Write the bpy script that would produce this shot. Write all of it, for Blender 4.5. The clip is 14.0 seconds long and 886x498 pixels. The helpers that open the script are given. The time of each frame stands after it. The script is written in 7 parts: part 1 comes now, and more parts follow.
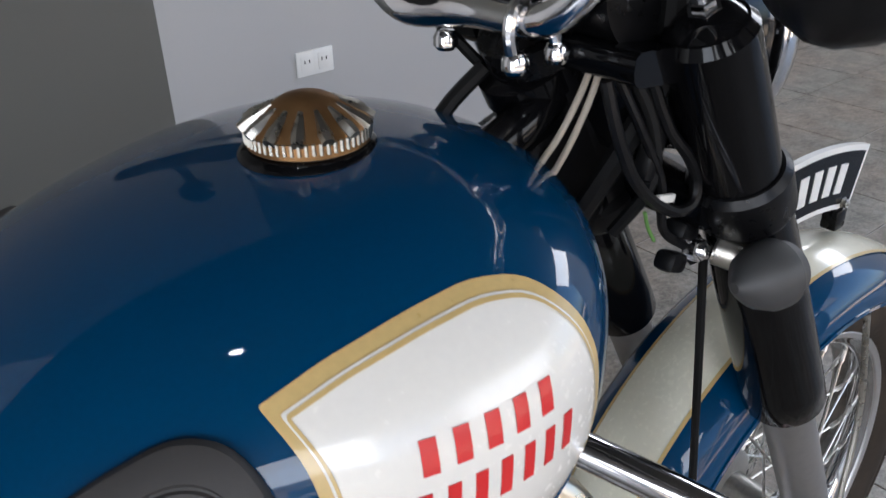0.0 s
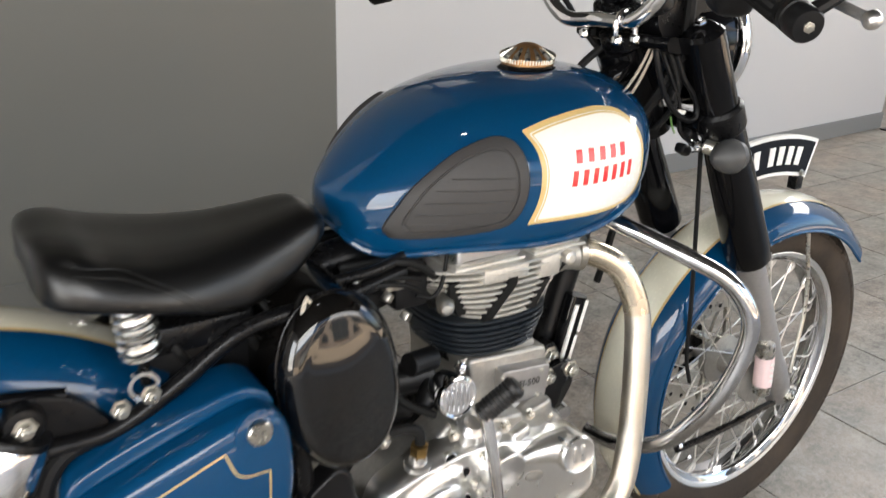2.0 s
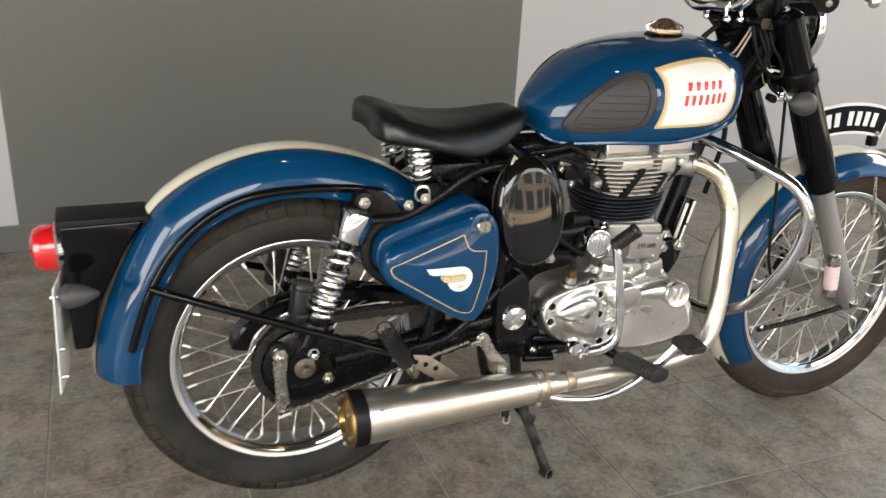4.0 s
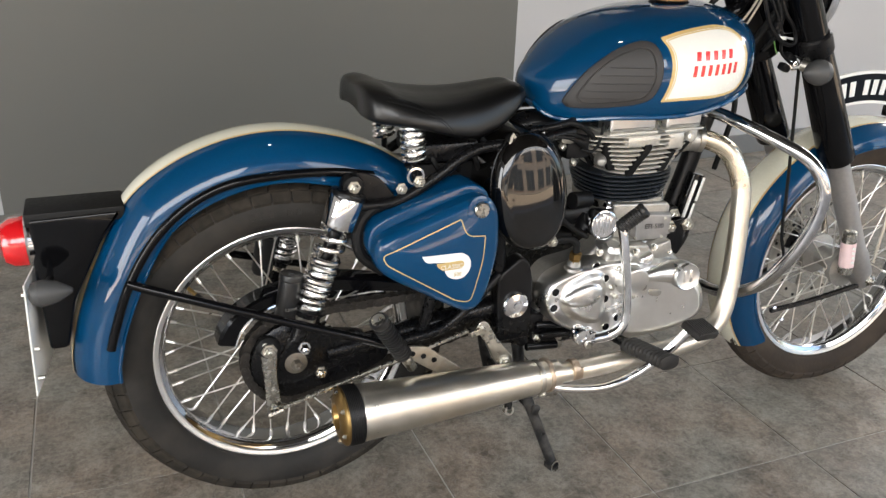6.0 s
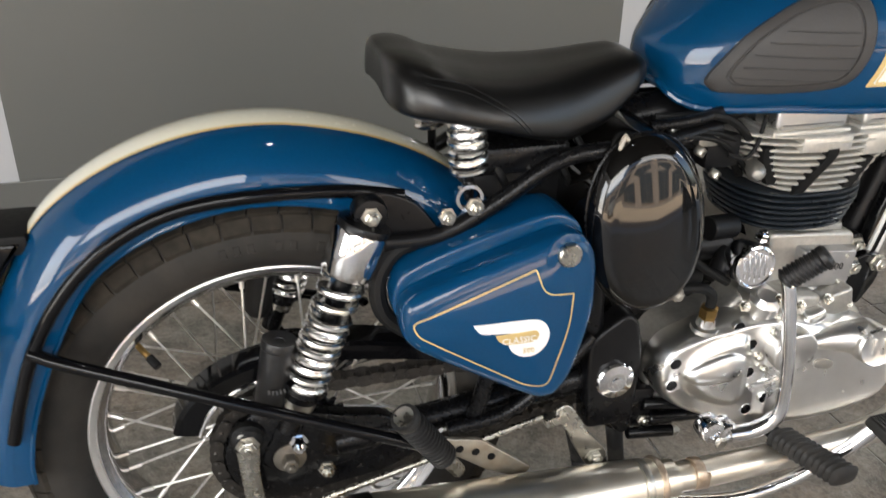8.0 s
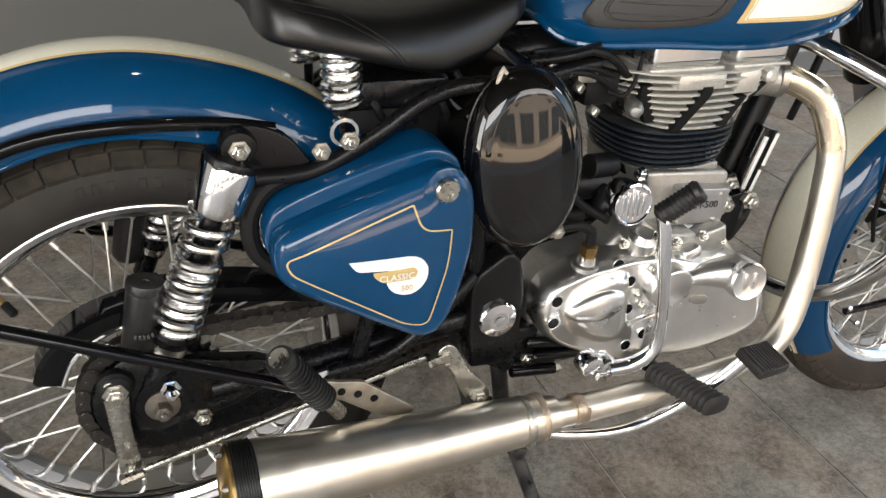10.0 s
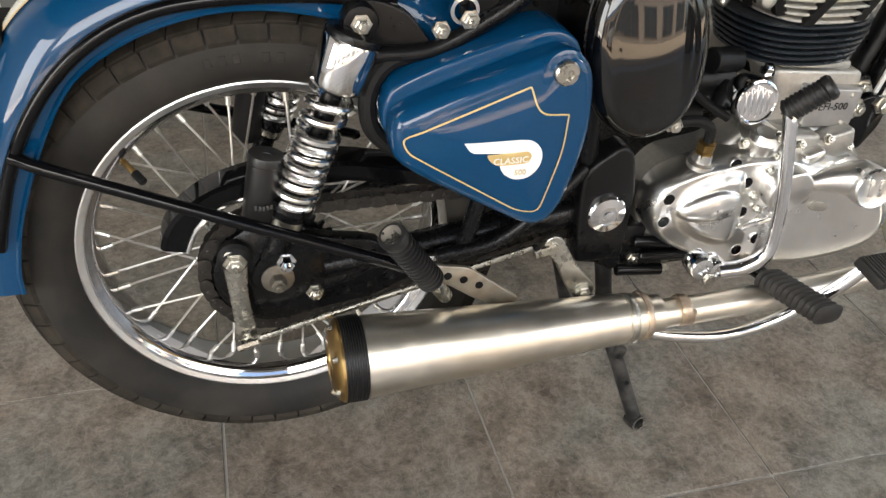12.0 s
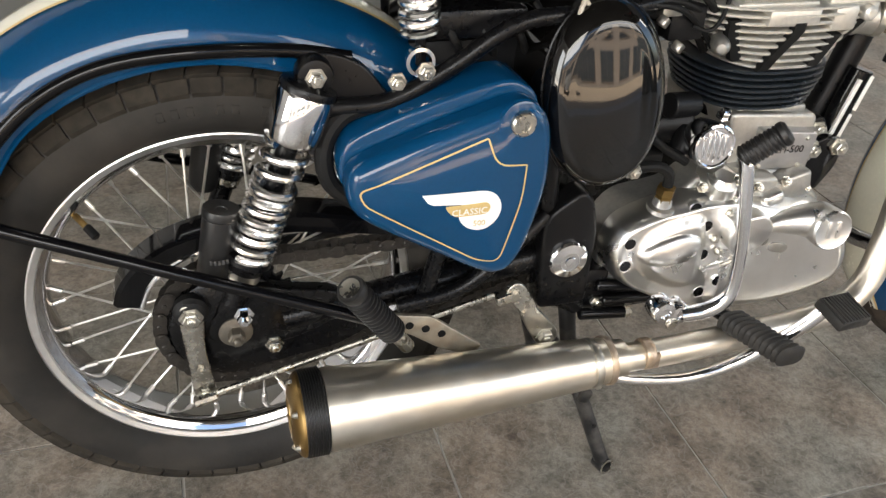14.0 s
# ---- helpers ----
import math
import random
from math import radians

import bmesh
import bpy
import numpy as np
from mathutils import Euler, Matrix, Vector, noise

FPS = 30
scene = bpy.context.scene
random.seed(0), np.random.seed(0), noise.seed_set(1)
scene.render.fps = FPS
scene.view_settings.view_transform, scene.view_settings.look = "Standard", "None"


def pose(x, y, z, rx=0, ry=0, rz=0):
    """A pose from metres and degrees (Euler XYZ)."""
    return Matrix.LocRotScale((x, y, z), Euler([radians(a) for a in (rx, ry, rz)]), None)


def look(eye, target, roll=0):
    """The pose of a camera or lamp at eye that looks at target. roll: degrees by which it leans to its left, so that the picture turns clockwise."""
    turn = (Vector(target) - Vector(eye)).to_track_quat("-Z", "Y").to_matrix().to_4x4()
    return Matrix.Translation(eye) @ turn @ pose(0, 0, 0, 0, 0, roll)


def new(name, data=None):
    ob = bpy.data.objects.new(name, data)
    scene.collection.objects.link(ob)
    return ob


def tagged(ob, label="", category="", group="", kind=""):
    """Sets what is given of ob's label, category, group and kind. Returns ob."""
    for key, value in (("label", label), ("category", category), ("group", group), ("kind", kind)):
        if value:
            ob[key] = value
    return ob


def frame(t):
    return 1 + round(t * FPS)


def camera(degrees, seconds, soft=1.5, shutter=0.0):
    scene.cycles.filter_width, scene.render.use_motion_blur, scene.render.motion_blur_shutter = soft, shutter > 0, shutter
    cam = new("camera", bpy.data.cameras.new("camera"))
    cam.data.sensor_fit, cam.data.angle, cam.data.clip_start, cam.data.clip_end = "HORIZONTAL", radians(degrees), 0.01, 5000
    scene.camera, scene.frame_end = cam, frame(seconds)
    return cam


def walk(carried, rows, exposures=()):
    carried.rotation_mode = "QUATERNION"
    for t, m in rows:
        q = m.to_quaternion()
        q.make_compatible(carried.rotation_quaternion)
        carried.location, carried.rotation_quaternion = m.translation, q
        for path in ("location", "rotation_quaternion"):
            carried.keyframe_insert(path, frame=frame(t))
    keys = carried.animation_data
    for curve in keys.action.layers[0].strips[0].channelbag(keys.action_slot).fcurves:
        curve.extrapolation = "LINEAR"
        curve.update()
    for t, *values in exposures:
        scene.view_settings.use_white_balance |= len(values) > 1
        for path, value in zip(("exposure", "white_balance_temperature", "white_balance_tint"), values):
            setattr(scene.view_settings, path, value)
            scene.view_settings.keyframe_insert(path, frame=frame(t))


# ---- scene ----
from mathutils.bvhtree import BVHTree

# ---------------------------------------------------------------- camera
FOV = 55.975
cam = camera(FOV, 14.0, soft=1.4, shutter=0.4)
ROWS = [
    (0.0, (0.584, -0.402, 1.141), (1.671, 0.985, 0.194), -1.6),
    (0.5, (0.508, -0.381, 1.167), (1.734, 0.935, 0.292), 1.2),
    (1.0, (0.31, -0.529, 1.182), (1.713, 0.71, 0.478), 4.3),
    (1.5, (0.163, -0.714, 1.177), (1.431, 0.666, 0.479), 4.2),
    (2.0, (0.062, -0.914, 1.156), (1.091, 0.631, 0.413), 2.0),
    (2.5, (-0.087, -1.073, 1.164), (0.91, 0.484, 0.4), 2.1),
    (3.0, (-0.227, -1.192, 1.163), (0.787, 0.369, 0.433), 3.2),
    (3.5, (-0.279, -1.335, 1.159), (0.601, 0.311, 0.441), 3.4),
    (4.0, (-0.316, -1.504, 1.154), (0.41, 0.214, 0.433), 3.0),
    (4.2, (-0.338, -1.543, 1.143), (0.374, 0.186, 0.434), 2.8),
    (6.3, (-0.234, -1.37, 1.13), (0.474, 0.331, 0.352), 1.6),
    (6.5, (-0.205, -1.319, 1.121), (0.481, 0.389, 0.338), 1.3),
    (7.0, (-0.169, -1.111, 1.105), (0.515, 0.581, 0.287), 1.4),
    (7.5, (-0.122, -0.987, 1.106), (0.514, 0.701, 0.242), 1.2),
    (8.0, (-0.046, -0.947, 1.063), (0.447, 0.769, 0.161), 1.2),
    (8.5, (-0.026, -0.945, 1.028), (0.491, 0.715, 0.039), 1.6),
    (8.7, (-0.028, -0.946, 1.022), (0.532, 0.686, 0.01), 2.1),
    (10.8, (-0.002, -0.958, 1.036), (0.701, 0.653, 0.08), 4.0),
    (11.0, (-0.014, -0.963, 1.031), (0.63, 0.672, 0.074), 4.0),
    (11.5, (-0.036, -0.969, 1.016), (0.47, 0.664, -0.022), 3.9),
    (12.0, (-0.04, -0.969, 0.992), (0.426, 0.604, -0.152), 3.1),
    (12.5, (-0.032, -0.961, 0.999), (0.464, 0.595, -0.156), 2.7),
    (13.0, (-0.026, -0.958, 0.997), (0.5, 0.601, -0.139), 3.0),
    (13.5, (-0.02, -0.95, 1.008), (0.525, 0.622, -0.103), 2.8),
    (14.0, (-0.02, -0.948, 1.011), (0.517, 0.641, -0.079), 3.4),
]
walk(cam, [(t, look(eye, target, roll)) for t, eye, target, roll in ROWS], exposures=[(0.0, 1.42, 5950, 12), (0.5, 1.86, 5800, 13), (1.0, 2.18, 6450, 10), (1.5, 2.12, 6600, 10), (3.0, 2.08, 6750, 10), (4.2, 1.92, 6850, 10), (6.3, 1.94, 6650, 10), (8.7, 2.00, 6700, 10), (11.0, 1.98, 6800, 10), (14.0, 2.05, 6850, 10)])

# ---------------------------------------------------------------- world and light
world = bpy.data.worlds.new("sky")
scene.world = world
world.use_nodes = True
wn = world.node_tree.nodes
sky = wn.new("ShaderNodeTexSky")
sky.sky_type = "NISHITA"
sky.sun_disc = False
sky.sun_elevation = radians(50)
sky.sun_rotation = radians(320)
sky.dust_density = 3.0
world.node_tree.links.new(sky.outputs[0], wn["Background"].inputs[0])
wn["Background"].inputs[1].default_value = 0.15

sun = new("sun", bpy.data.lights.new("sun", "SUN"))
sun.data.energy = 5.0
sun.data.angle = radians(6)
sun.data.color = (1.0, 0.96, 0.9)
sun.matrix_world = look((0, 0, 0), (0.3, -0.38, -0.87))

# daylight through the wide open front, the opening in the west wall and over the passage beside them
for at, to, size, watts in (
    ((-1.9, -3.85, 2.40), (-1.9, 0.0, 1.2), (3.7, 1.4), 37),
    ((3.2, -3.85, 2.35), (3.2, 0.0, 1.2), (3.6, 1.4), 19),
    ((-3.84, -2.30, 1.45), (0.0, -2.30, 1.45), (1.9, 2.2), 27),
    ((5.35, 0.4, 3.0), (1.5, 0.0, 0.3), (3.4, 1.2), 40),
):
    opening = new("daylight_opening", bpy.data.lights.new("daylight_opening", "AREA"))
    opening.data.shape = "RECTANGLE"
    opening.data.size, opening.data.size_y = size
    opening.data.energy = watts
    opening.data.color = (1.0, 0.985, 0.95)
    opening.matrix_world = look(at, to)


# ---------------------------------------------------------------- materials
def material(name, color, rough=0.5, metal=0.0, scale=40.0, vary=0.15, bump=0.0, rough_vary=0.1, coat=0.0, spec=0.5, coarse=4.0, dirt=None, dirt_amount=0.35, random_tint=0.0, stretch=(1, 1, 1), emit=0.0):
    m = bpy.data.materials.new(name)
    m.use_nodes = True
    nt = m.node_tree
    n, l = nt.nodes, nt.links
    b = n["Principled BSDF"]
    co = n.new("ShaderNodeTexCoord")
    mp = n.new("ShaderNodeMapping")
    mp.inputs["Scale"].default_value = stretch
    l.new(co.outputs["Object"], mp.inputs[0])
    fine = n.new("ShaderNodeTexNoise")
    fine.inputs["Scale"].default_value = scale
    fine.inputs["Detail"].default_value = 6
    big = n.new("ShaderNodeTexNoise")
    big.inputs["Scale"].default_value = coarse
    big.inputs["Detail"].default_value = 3
    for t in (fine, big):
        l.new(mp.outputs[0], t.inputs["Vector"])
    add = n.new("ShaderNodeMath")
    add.operation = "ADD"
    l.new(fine.outputs[0], add.inputs[0])
    l.new(big.outputs[0], add.inputs[1])
    rng = n.new("ShaderNodeMapRange")
    rng.inputs[1].default_value, rng.inputs[2].default_value = 0.6, 1.4
    rng.inputs[3].default_value, rng.inputs[4].default_value = 1 - vary, 1 + vary
    l.new(add.outputs[0], rng.inputs[0])
    mul = n.new("ShaderNodeVectorMath")
    mul.operation = "SCALE"
    mul.inputs[0].default_value = color[:3]
    l.new(rng.outputs[0], mul.inputs["Scale"])
    last = mul.outputs[0]
    if dirt:
        ramp = n.new("ShaderNodeMapRange")
        ramp.inputs[1].default_value, ramp.inputs[2].default_value = 0.45, 0.75
        ramp.inputs[4].default_value = dirt_amount
        l.new(big.outputs[0], ramp.inputs[0])
        mx = n.new("ShaderNodeMix")
        mx.data_type = "RGBA"
        l.new(ramp.outputs[0], mx.inputs[0])
        l.new(last, mx.inputs[6])
        mx.inputs[7].default_value = (*dirt, 1)
        last = mx.outputs[2]
    if random_tint:
        oi = n.new("ShaderNodeObjectInfo")
        rr = n.new("ShaderNodeMapRange")
        rr.inputs[3].default_value, rr.inputs[4].default_value = 1 - random_tint, 1 + random_tint
        l.new(oi.outputs["Random"], rr.inputs[0])
        m2 = n.new("ShaderNodeVectorMath")
        m2.operation = "SCALE"
        l.new(last, m2.inputs[0])
        l.new(rr.outputs[0], m2.inputs["Scale"])
        last = m2.outputs[0]
    l.new(last, b.inputs["Base Color"])
    r2 = n.new("ShaderNodeMapRange")
    r2.inputs[1].default_value, r2.inputs[2].default_value = 0.6, 1.4
    r2.inputs[3].default_value, r2.inputs[4].default_value = max(0.02, rough - rough_vary), min(1, rough + rough_vary)
    l.new(add.outputs[0], r2.inputs[0])
    l.new(r2.outputs[0], b.inputs["Roughness"])
    b.inputs["Metallic"].default_value = metal
    b.inputs["Specular IOR Level"].default_value = spec
    if coat:
        b.inputs["Coat Weight"].default_value = coat
        b.inputs["Coat Roughness"].default_value = 0.03 if rough > 0.1 else rough
    if bump:
        bp = n.new("ShaderNodeBump")
        bp.inputs["Strength"].default_value = min(1, bump)
        bp.inputs["Distance"].default_value = 0.002
        l.new(fine.outputs[0], bp.inputs["Height"])
        l.new(bp.outputs[0], b.inputs["Normal"])
    if emit:
        b.inputs["Emission Color"].default_value = (*color[:3], 1)
        b.inputs["Emission Strength"].default_value = emit
    return m


BLUE = material("blue_enamel", (0.0003, 0.041, 0.112), 0.35, 0.0, 300, 0.08, 0.0, 0.05, coat=1.0, coarse=6, spec=0.04)
CREAM = material("cream_enamel", (0.80, 0.775, 0.63), 0.25, 0.0, 200, 0.05, 0.0, 0.05, coat=0.8)
BADGE = material("badge_white", (0.80, 0.78, 0.72), 0.25, 0.0, 200, 0.03, 0.0, 0.05, coat=0.8)
GOLD = material("gold_lining", (0.58, 0.42, 0.17), 0.3, 0.0, 200, 0.1, 0.0, 0.05, coat=0.6)
RED = material("red_lettering", (0.62, 0.02, 0.02), 0.35, 0.0, 200, 0.06, coat=0.5)
REDPLASTIC = material("red_switch_plastic", (0.7, 0.02, 0.015), 0.4, 0.0, 100, 0.05)
REDLENS = material("red_lens", (0.55, 0.008, 0.012), 0.15, 0.0, 60, 0.08, coat=1.0)
WHITE = material("white_paint", (0.8, 0.8, 0.78), 0.4, 0.0, 100, 0.03)
BLACKGLOSS = material("black_enamel", (0.003, 0.003, 0.0035), 0.12, 0.0, 120, 0.2, 0.0, 0.06, coat=0.25, spec=0.12)
BLACK = material("black_satin_paint", (0.0035, 0.0035, 0.004), 0.30, 0.0, 120, 0.25, 0.05, 0.12, dirt=(0.02, 0.018, 0.016), dirt_amount=0.15, spec=0.25)
PLASTIC = material("black_plastic", (0.005, 0.005, 0.0055), 0.42, 0.0, 200, 0.2, 0.15, spec=0.25)
RUBBER = material("black_rubber", (0.006, 0.006, 0.006), 0.6, 0.0, 150, 0.2, 0.1, spec=0.22)
DUSTRUBBER = material("dusty_rubber", (0.022, 0.0205, 0.019), 0.6, 0.0, 150, 0.25, 0.15, dirt=(0.050, 0.045, 0.040), dirt_amount=0.5, coarse=30, spec=0.3)
MIRRORBLACK = material("deep_gloss_black_enamel", (0.0030, 0.0027, 0.0025), 0.035, 0.0, 120, 0.2, 0.0, 0.01, spec=0.5, coat=0.3)
KNEE = material("grey_rubber", (0.032, 0.030, 0.029), 0.6, 0.0, 200, 0.12, 0.1)
FRONTTYRE = material("brown_dusty_tyre", (0.040, 0.031, 0.024), 0.8, 0.0, 120, 0.25, 0.3, 0.1, dirt=(0.085, 0.062, 0.044), dirt_amount=0.55, coarse=9, spec=0.2)
TYRE = material("dusty_tyre_rubber", (0.017, 0.0157, 0.0142), 0.70, 0.0, 120, 0.30, 0.25, 0.1, dirt=(0.050, 0.043, 0.035), dirt_amount=0.5, coarse=12, spec=0.3)
TREAD = material("worn_brown_tread", (0.025, 0.0215, 0.0175), 0.85, 0.0, 90, 0.4, 0.4, 0.1, dirt=(0.060, 0.050, 0.038), dirt_amount=0.5, coarse=28, spec=0.15)
WORNBLACK = material("chipped_black_paint", (0.012, 0.012, 0.012), 0.45, 0.0, 90, 0.4, 0.2, 0.1, dirt=(0.11, 0.10, 0.09), dirt_amount=0.55, coarse=35, spec=0.3)
CHAINSTEEL = material("oily_chain_steel", (0.055, 0.050, 0.045), 0.38, 0.7, 150, 0.35, 0.1, 0.1)
RUSTPLATE = material("stained_zinc_plate", (0.45, 0.41, 0.34), 0.45, 0.8, 70, 0.3, 0.15, dirt=(0.30, 0.19, 0.10), dirt_amount=0.7, coarse=30)
LEATHER = material("black_leatherette", (0.0022, 0.0022, 0.0022), 0.33, 0.0, 420, 0.2, 0.10, 0.06, spec=0.5)
SATINBLACK = material("satin_black_moulding", (0.010, 0.010, 0.0105), 0.38, 0.0, 160, 0.25, 0.08, 0.08, dirt=(0.035, 0.032, 0.028), dirt_amount=0.3, coarse=25, spec=0.4)
GRIMY = material("grimy_steel", (0.22, 0.20, 0.17), 0.42, 0.85, 120, 0.3, 0.15, 0.1, dirt=(0.08, 0.07, 0.055), dirt_amount=0.6, coarse=60)
CHROME = material("chrome", (0.82, 0.82, 0.83), 0.08, 1.0, 60, 0.06, 0.0, 0.05)
STEEL = material("zinc_plated_steel", (0.50, 0.48, 0.43), 0.32, 1.0, 120, 0.25, 0.05, 0.15)
SPOKE = material("zinc_spoke_wire", (0.82, 0.80, 0.76), 0.34, 1.0, 90, 0.15)
ALU = material("polished_aluminium", (0.80, 0.79, 0.77), 0.30, 1.0, 50, 0.06, 0.0, 0.05, dirt=(0.5, 0.48, 0.44), dirt_amount=0.3, coarse=14)
# chrome with lowered colour: dark reflections of the crash bar put into the base
DIMCHROME = material("dimmed_chrome", (0.55, 0.55, 0.56), 0.10, 1.0, 60, 0.15, 0.0, 0.06)
SPRINGWIRE = material("bright_plated_wire", (0.92, 0.91, 0.89), 0.22, 1.0, 60, 0.06, 0.0, 0.06)
CAST = material("cast_aluminium", (0.46, 0.45, 0.42), 0.45, 0.9, 160, 0.2, 0.15, 0.12, dirt=(0.2, 0.18, 0.15), dirt_amount=0.5, coarse=12)
SLIDER = material("dull_alloy", (0.45, 0.44, 0.43), 0.4, 0.85, 120, 0.12, 0.05, 0.1)
RIM = material("chromed_rim", (0.58, 0.58, 0.59), 0.05, 1.0, 50, 0.08, 0.0, 0.02)
LIP = material("dull_rim_lip", (0.92, 0.92, 0.92), 0.34, 1.0, 90, 0.06, 0.0, 0.05)
PIPE = material("heat_tinted_steel", (0.80, 0.76, 0.68), 0.33, 1.0, 30, 0.15, 0.02, 0.08, dirt=(0.68, 0.57, 0.40), dirt_amount=0.5, coarse=7)
RUSTCAP = material("rusty_plating", (0.36, 0.20, 0.085), 0.45, 0.9, 60, 0.35, 0.1, dirt=(0.16, 0.09, 0.04), dirt_amount=0.6, coarse=40)
BRASS = material("tarnished_brass", (0.40, 0.26, 0.10), 0.35, 1.0, 60, 0.2)
GOLDPIPE = material("golden_heat_tint", (0.78, 0.69, 0.54), 0.27, 1.0, 30, 0.15, 0.02, 0.08, dirt=(0.58, 0.42, 0.34), dirt_amount=0.5, coarse=16)
RUST = material("rusty_steel", (0.52, 0.40, 0.29), 0.4, 0.85, 80, 0.3, 0.2, dirt=(0.45, 0.4, 0.35), dirt_amount=0.8, coarse=30)
GREYPLASTIC = material("grey_plastic", (0.05, 0.05, 0.05), 0.5, 0.0, 120, 0.1)
GREENWIRE = material("green_wire_sleeve", (0.10, 0.22, 0.05), 0.5, 0.0, 100, 0.1)
CABLE = material("pale_cable", (0.45, 0.40, 0.33), 0.5, 0.0, 100, 0.1)
LABEL = material("white_label", (0.75, 0.74, 0.70), 0.5, 0.0, 60, 0.08)
PINK = material("pink_label", (0.80, 0.60, 0.60), 0.5, 0.0, 60, 0.08)
GLASS = material("gauge_glass", (0.7, 0.7, 0.68), 0.08, 0.0, 20, 0.03, coat=1.0)
LAMPGLASS = material("lamp_glass", (0.9, 0.9, 0.9), 0.3, 0.0, 40, 0.02, emit=22.0)
MIRROR = material("mirror_glass", (0.85, 0.86, 0.86), 0.02, 1.0, 20, 0.01, rough_vary=0.0)
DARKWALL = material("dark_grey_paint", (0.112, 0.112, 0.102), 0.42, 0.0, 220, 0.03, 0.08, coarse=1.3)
LIGHTWALL = material("pale_grey_paint", (0.44, 0.44, 0.445), 0.6, 0.0, 220, 0.02, 0.06, coarse=1.1)
SKIRT = material("grey_skirting", (0.16, 0.165, 0.165), 0.5, 0.0, 90, 0.06)
GROUT = material("grout", (0.50, 0.48, 0.45), 0.9, 0.0, 120, 0.1)
# near black stands for little light on the unseen surfaces overhead
CEILING = material("darkened_overhead", (0.018, 0.018, 0.018), 0.8, 0.0, 60, 0.03)
ASPHALT = material("asphalt", (0.09, 0.085, 0.08), 0.9, 0.0, 60, 0.2, 0.3)
FACADE = material("plaster_facade", (0.46, 0.40, 0.34), 0.8, 0.0, 12, 0.1)
DARKGLASS = material("dark_window_glass", (0.10, 0.11, 0.12), 0.08, 0.0, 10, 0.1)
SILVERPAINT = material("silver_car_paint", (0.55, 0.55, 0.55), 0.3, 0.6, 80, 0.05, coat=1.0)


def tile_material():
    m = bpy.data.materials.new("stone_look_tile")
    m.use_nodes = True
    n, l = m.node_tree.nodes, m.node_tree.links
    b = n["Principled BSDF"]
    ge = n.new("ShaderNodeNewGeometry")
    cloud = n.new("ShaderNodeTexNoise")
    cloud.inputs["Scale"].default_value, cloud.inputs["Detail"].default_value, cloud.inputs["Roughness"].default_value = 11.0, 9, 0.7
    grain = n.new("ShaderNodeTexNoise")
    grain.inputs["Scale"].default_value, grain.inputs["Detail"].default_value, grain.inputs["Roughness"].default_value = 75.0, 8, 0.7
    vein = n.new("ShaderNodeTexNoise")
    vein.inputs["Scale"].default_value, vein.inputs["Detail"].default_value, vein.inputs["Distortion"].default_value = 26.0, 8, 1.0
    for t in (cloud, grain, vein):
        l.new(ge.outputs["Position"], t.inputs["Vector"])
    sub = n.new("ShaderNodeMath")
    sub.operation = "SUBTRACT"
    sub.inputs[1].default_value = 0.5
    l.new(vein.outputs[0], sub.inputs[0])
    ab = n.new("ShaderNodeMath")
    ab.operation = "ABSOLUTE"
    l.new(sub.outputs[0], ab.inputs[0])
    line = n.new("ShaderNodeMapRange")
    line.inputs[1].default_value, line.inputs[2].default_value, line.inputs[3].default_value, line.inputs[4].default_value = 0.0, 0.024, 0.55, 0.0
    l.new(ab.outputs[0], line.inputs[0])
    ramp = n.new("ShaderNodeValToRGB")
    ramp.color_ramp.elements[0].position, ramp.color_ramp.elements[0].color = 0.385, (0.072, 0.062, 0.053, 1)
    ramp.color_ramp.elements[1].position, ramp.color_ramp.elements[1].color = 0.635, (0.300, 0.270, 0.234, 1)
    mixn = n.new("ShaderNodeMath")
    mixn.operation = "MULTIPLY_ADD"
    mixn.inputs[1].default_value = 0.45
    l.new(grain.outputs[0], mixn.inputs[0])
    half = n.new("ShaderNodeMath")
    half.operation = "MULTIPLY"
    half.inputs[1].default_value = 0.55
    l.new(cloud.outputs[0], half.inputs[0])
    l.new(half.outputs[0], mixn.inputs[2])
    l.new(mixn.outputs[0], ramp.inputs[0])
    hue = n.new("ShaderNodeTexNoise")
    hue.inputs["Scale"].default_value, hue.inputs["Detail"].default_value = 4.0, 3
    l.new(ge.outputs["Position"], hue.inputs["Vector"])
    warm = n.new("ShaderNodeValToRGB")
    warm.color_ramp.elements[0].position, warm.color_ramp.elements[0].color = 0.38, (0.95, 1.0, 0.97, 1)
    warm.color_ramp.elements[1].position, warm.color_ramp.elements[1].color = 0.62, (1.10, 1.0, 0.90, 1)
    l.new(hue.outputs[0], warm.inputs[0])
    tint = n.new("ShaderNodeVectorMath")
    tint.operation = "MULTIPLY"
    l.new(ramp.outputs[0], tint.inputs[0])
    l.new(warm.outputs[0], tint.inputs[1])
    scratch = n.new("ShaderNodeTexNoise")
    scratch.inputs["Scale"].default_value, scratch.inputs["Detail"].default_value, scratch.inputs["Distortion"].default_value = 90.0, 6, 1.2
    l.new(ge.outputs["Position"], scratch.inputs["Vector"])
    sub2 = n.new("ShaderNodeMath")
    sub2.operation = "SUBTRACT"
    sub2.inputs[1].default_value = 0.5
    l.new(scratch.outputs[0], sub2.inputs[0])
    ab2 = n.new("ShaderNodeMath")
    ab2.operation = "ABSOLUTE"
    l.new(sub2.outputs[0], ab2.inputs[0])
    line2 = n.new("ShaderNodeMapRange")
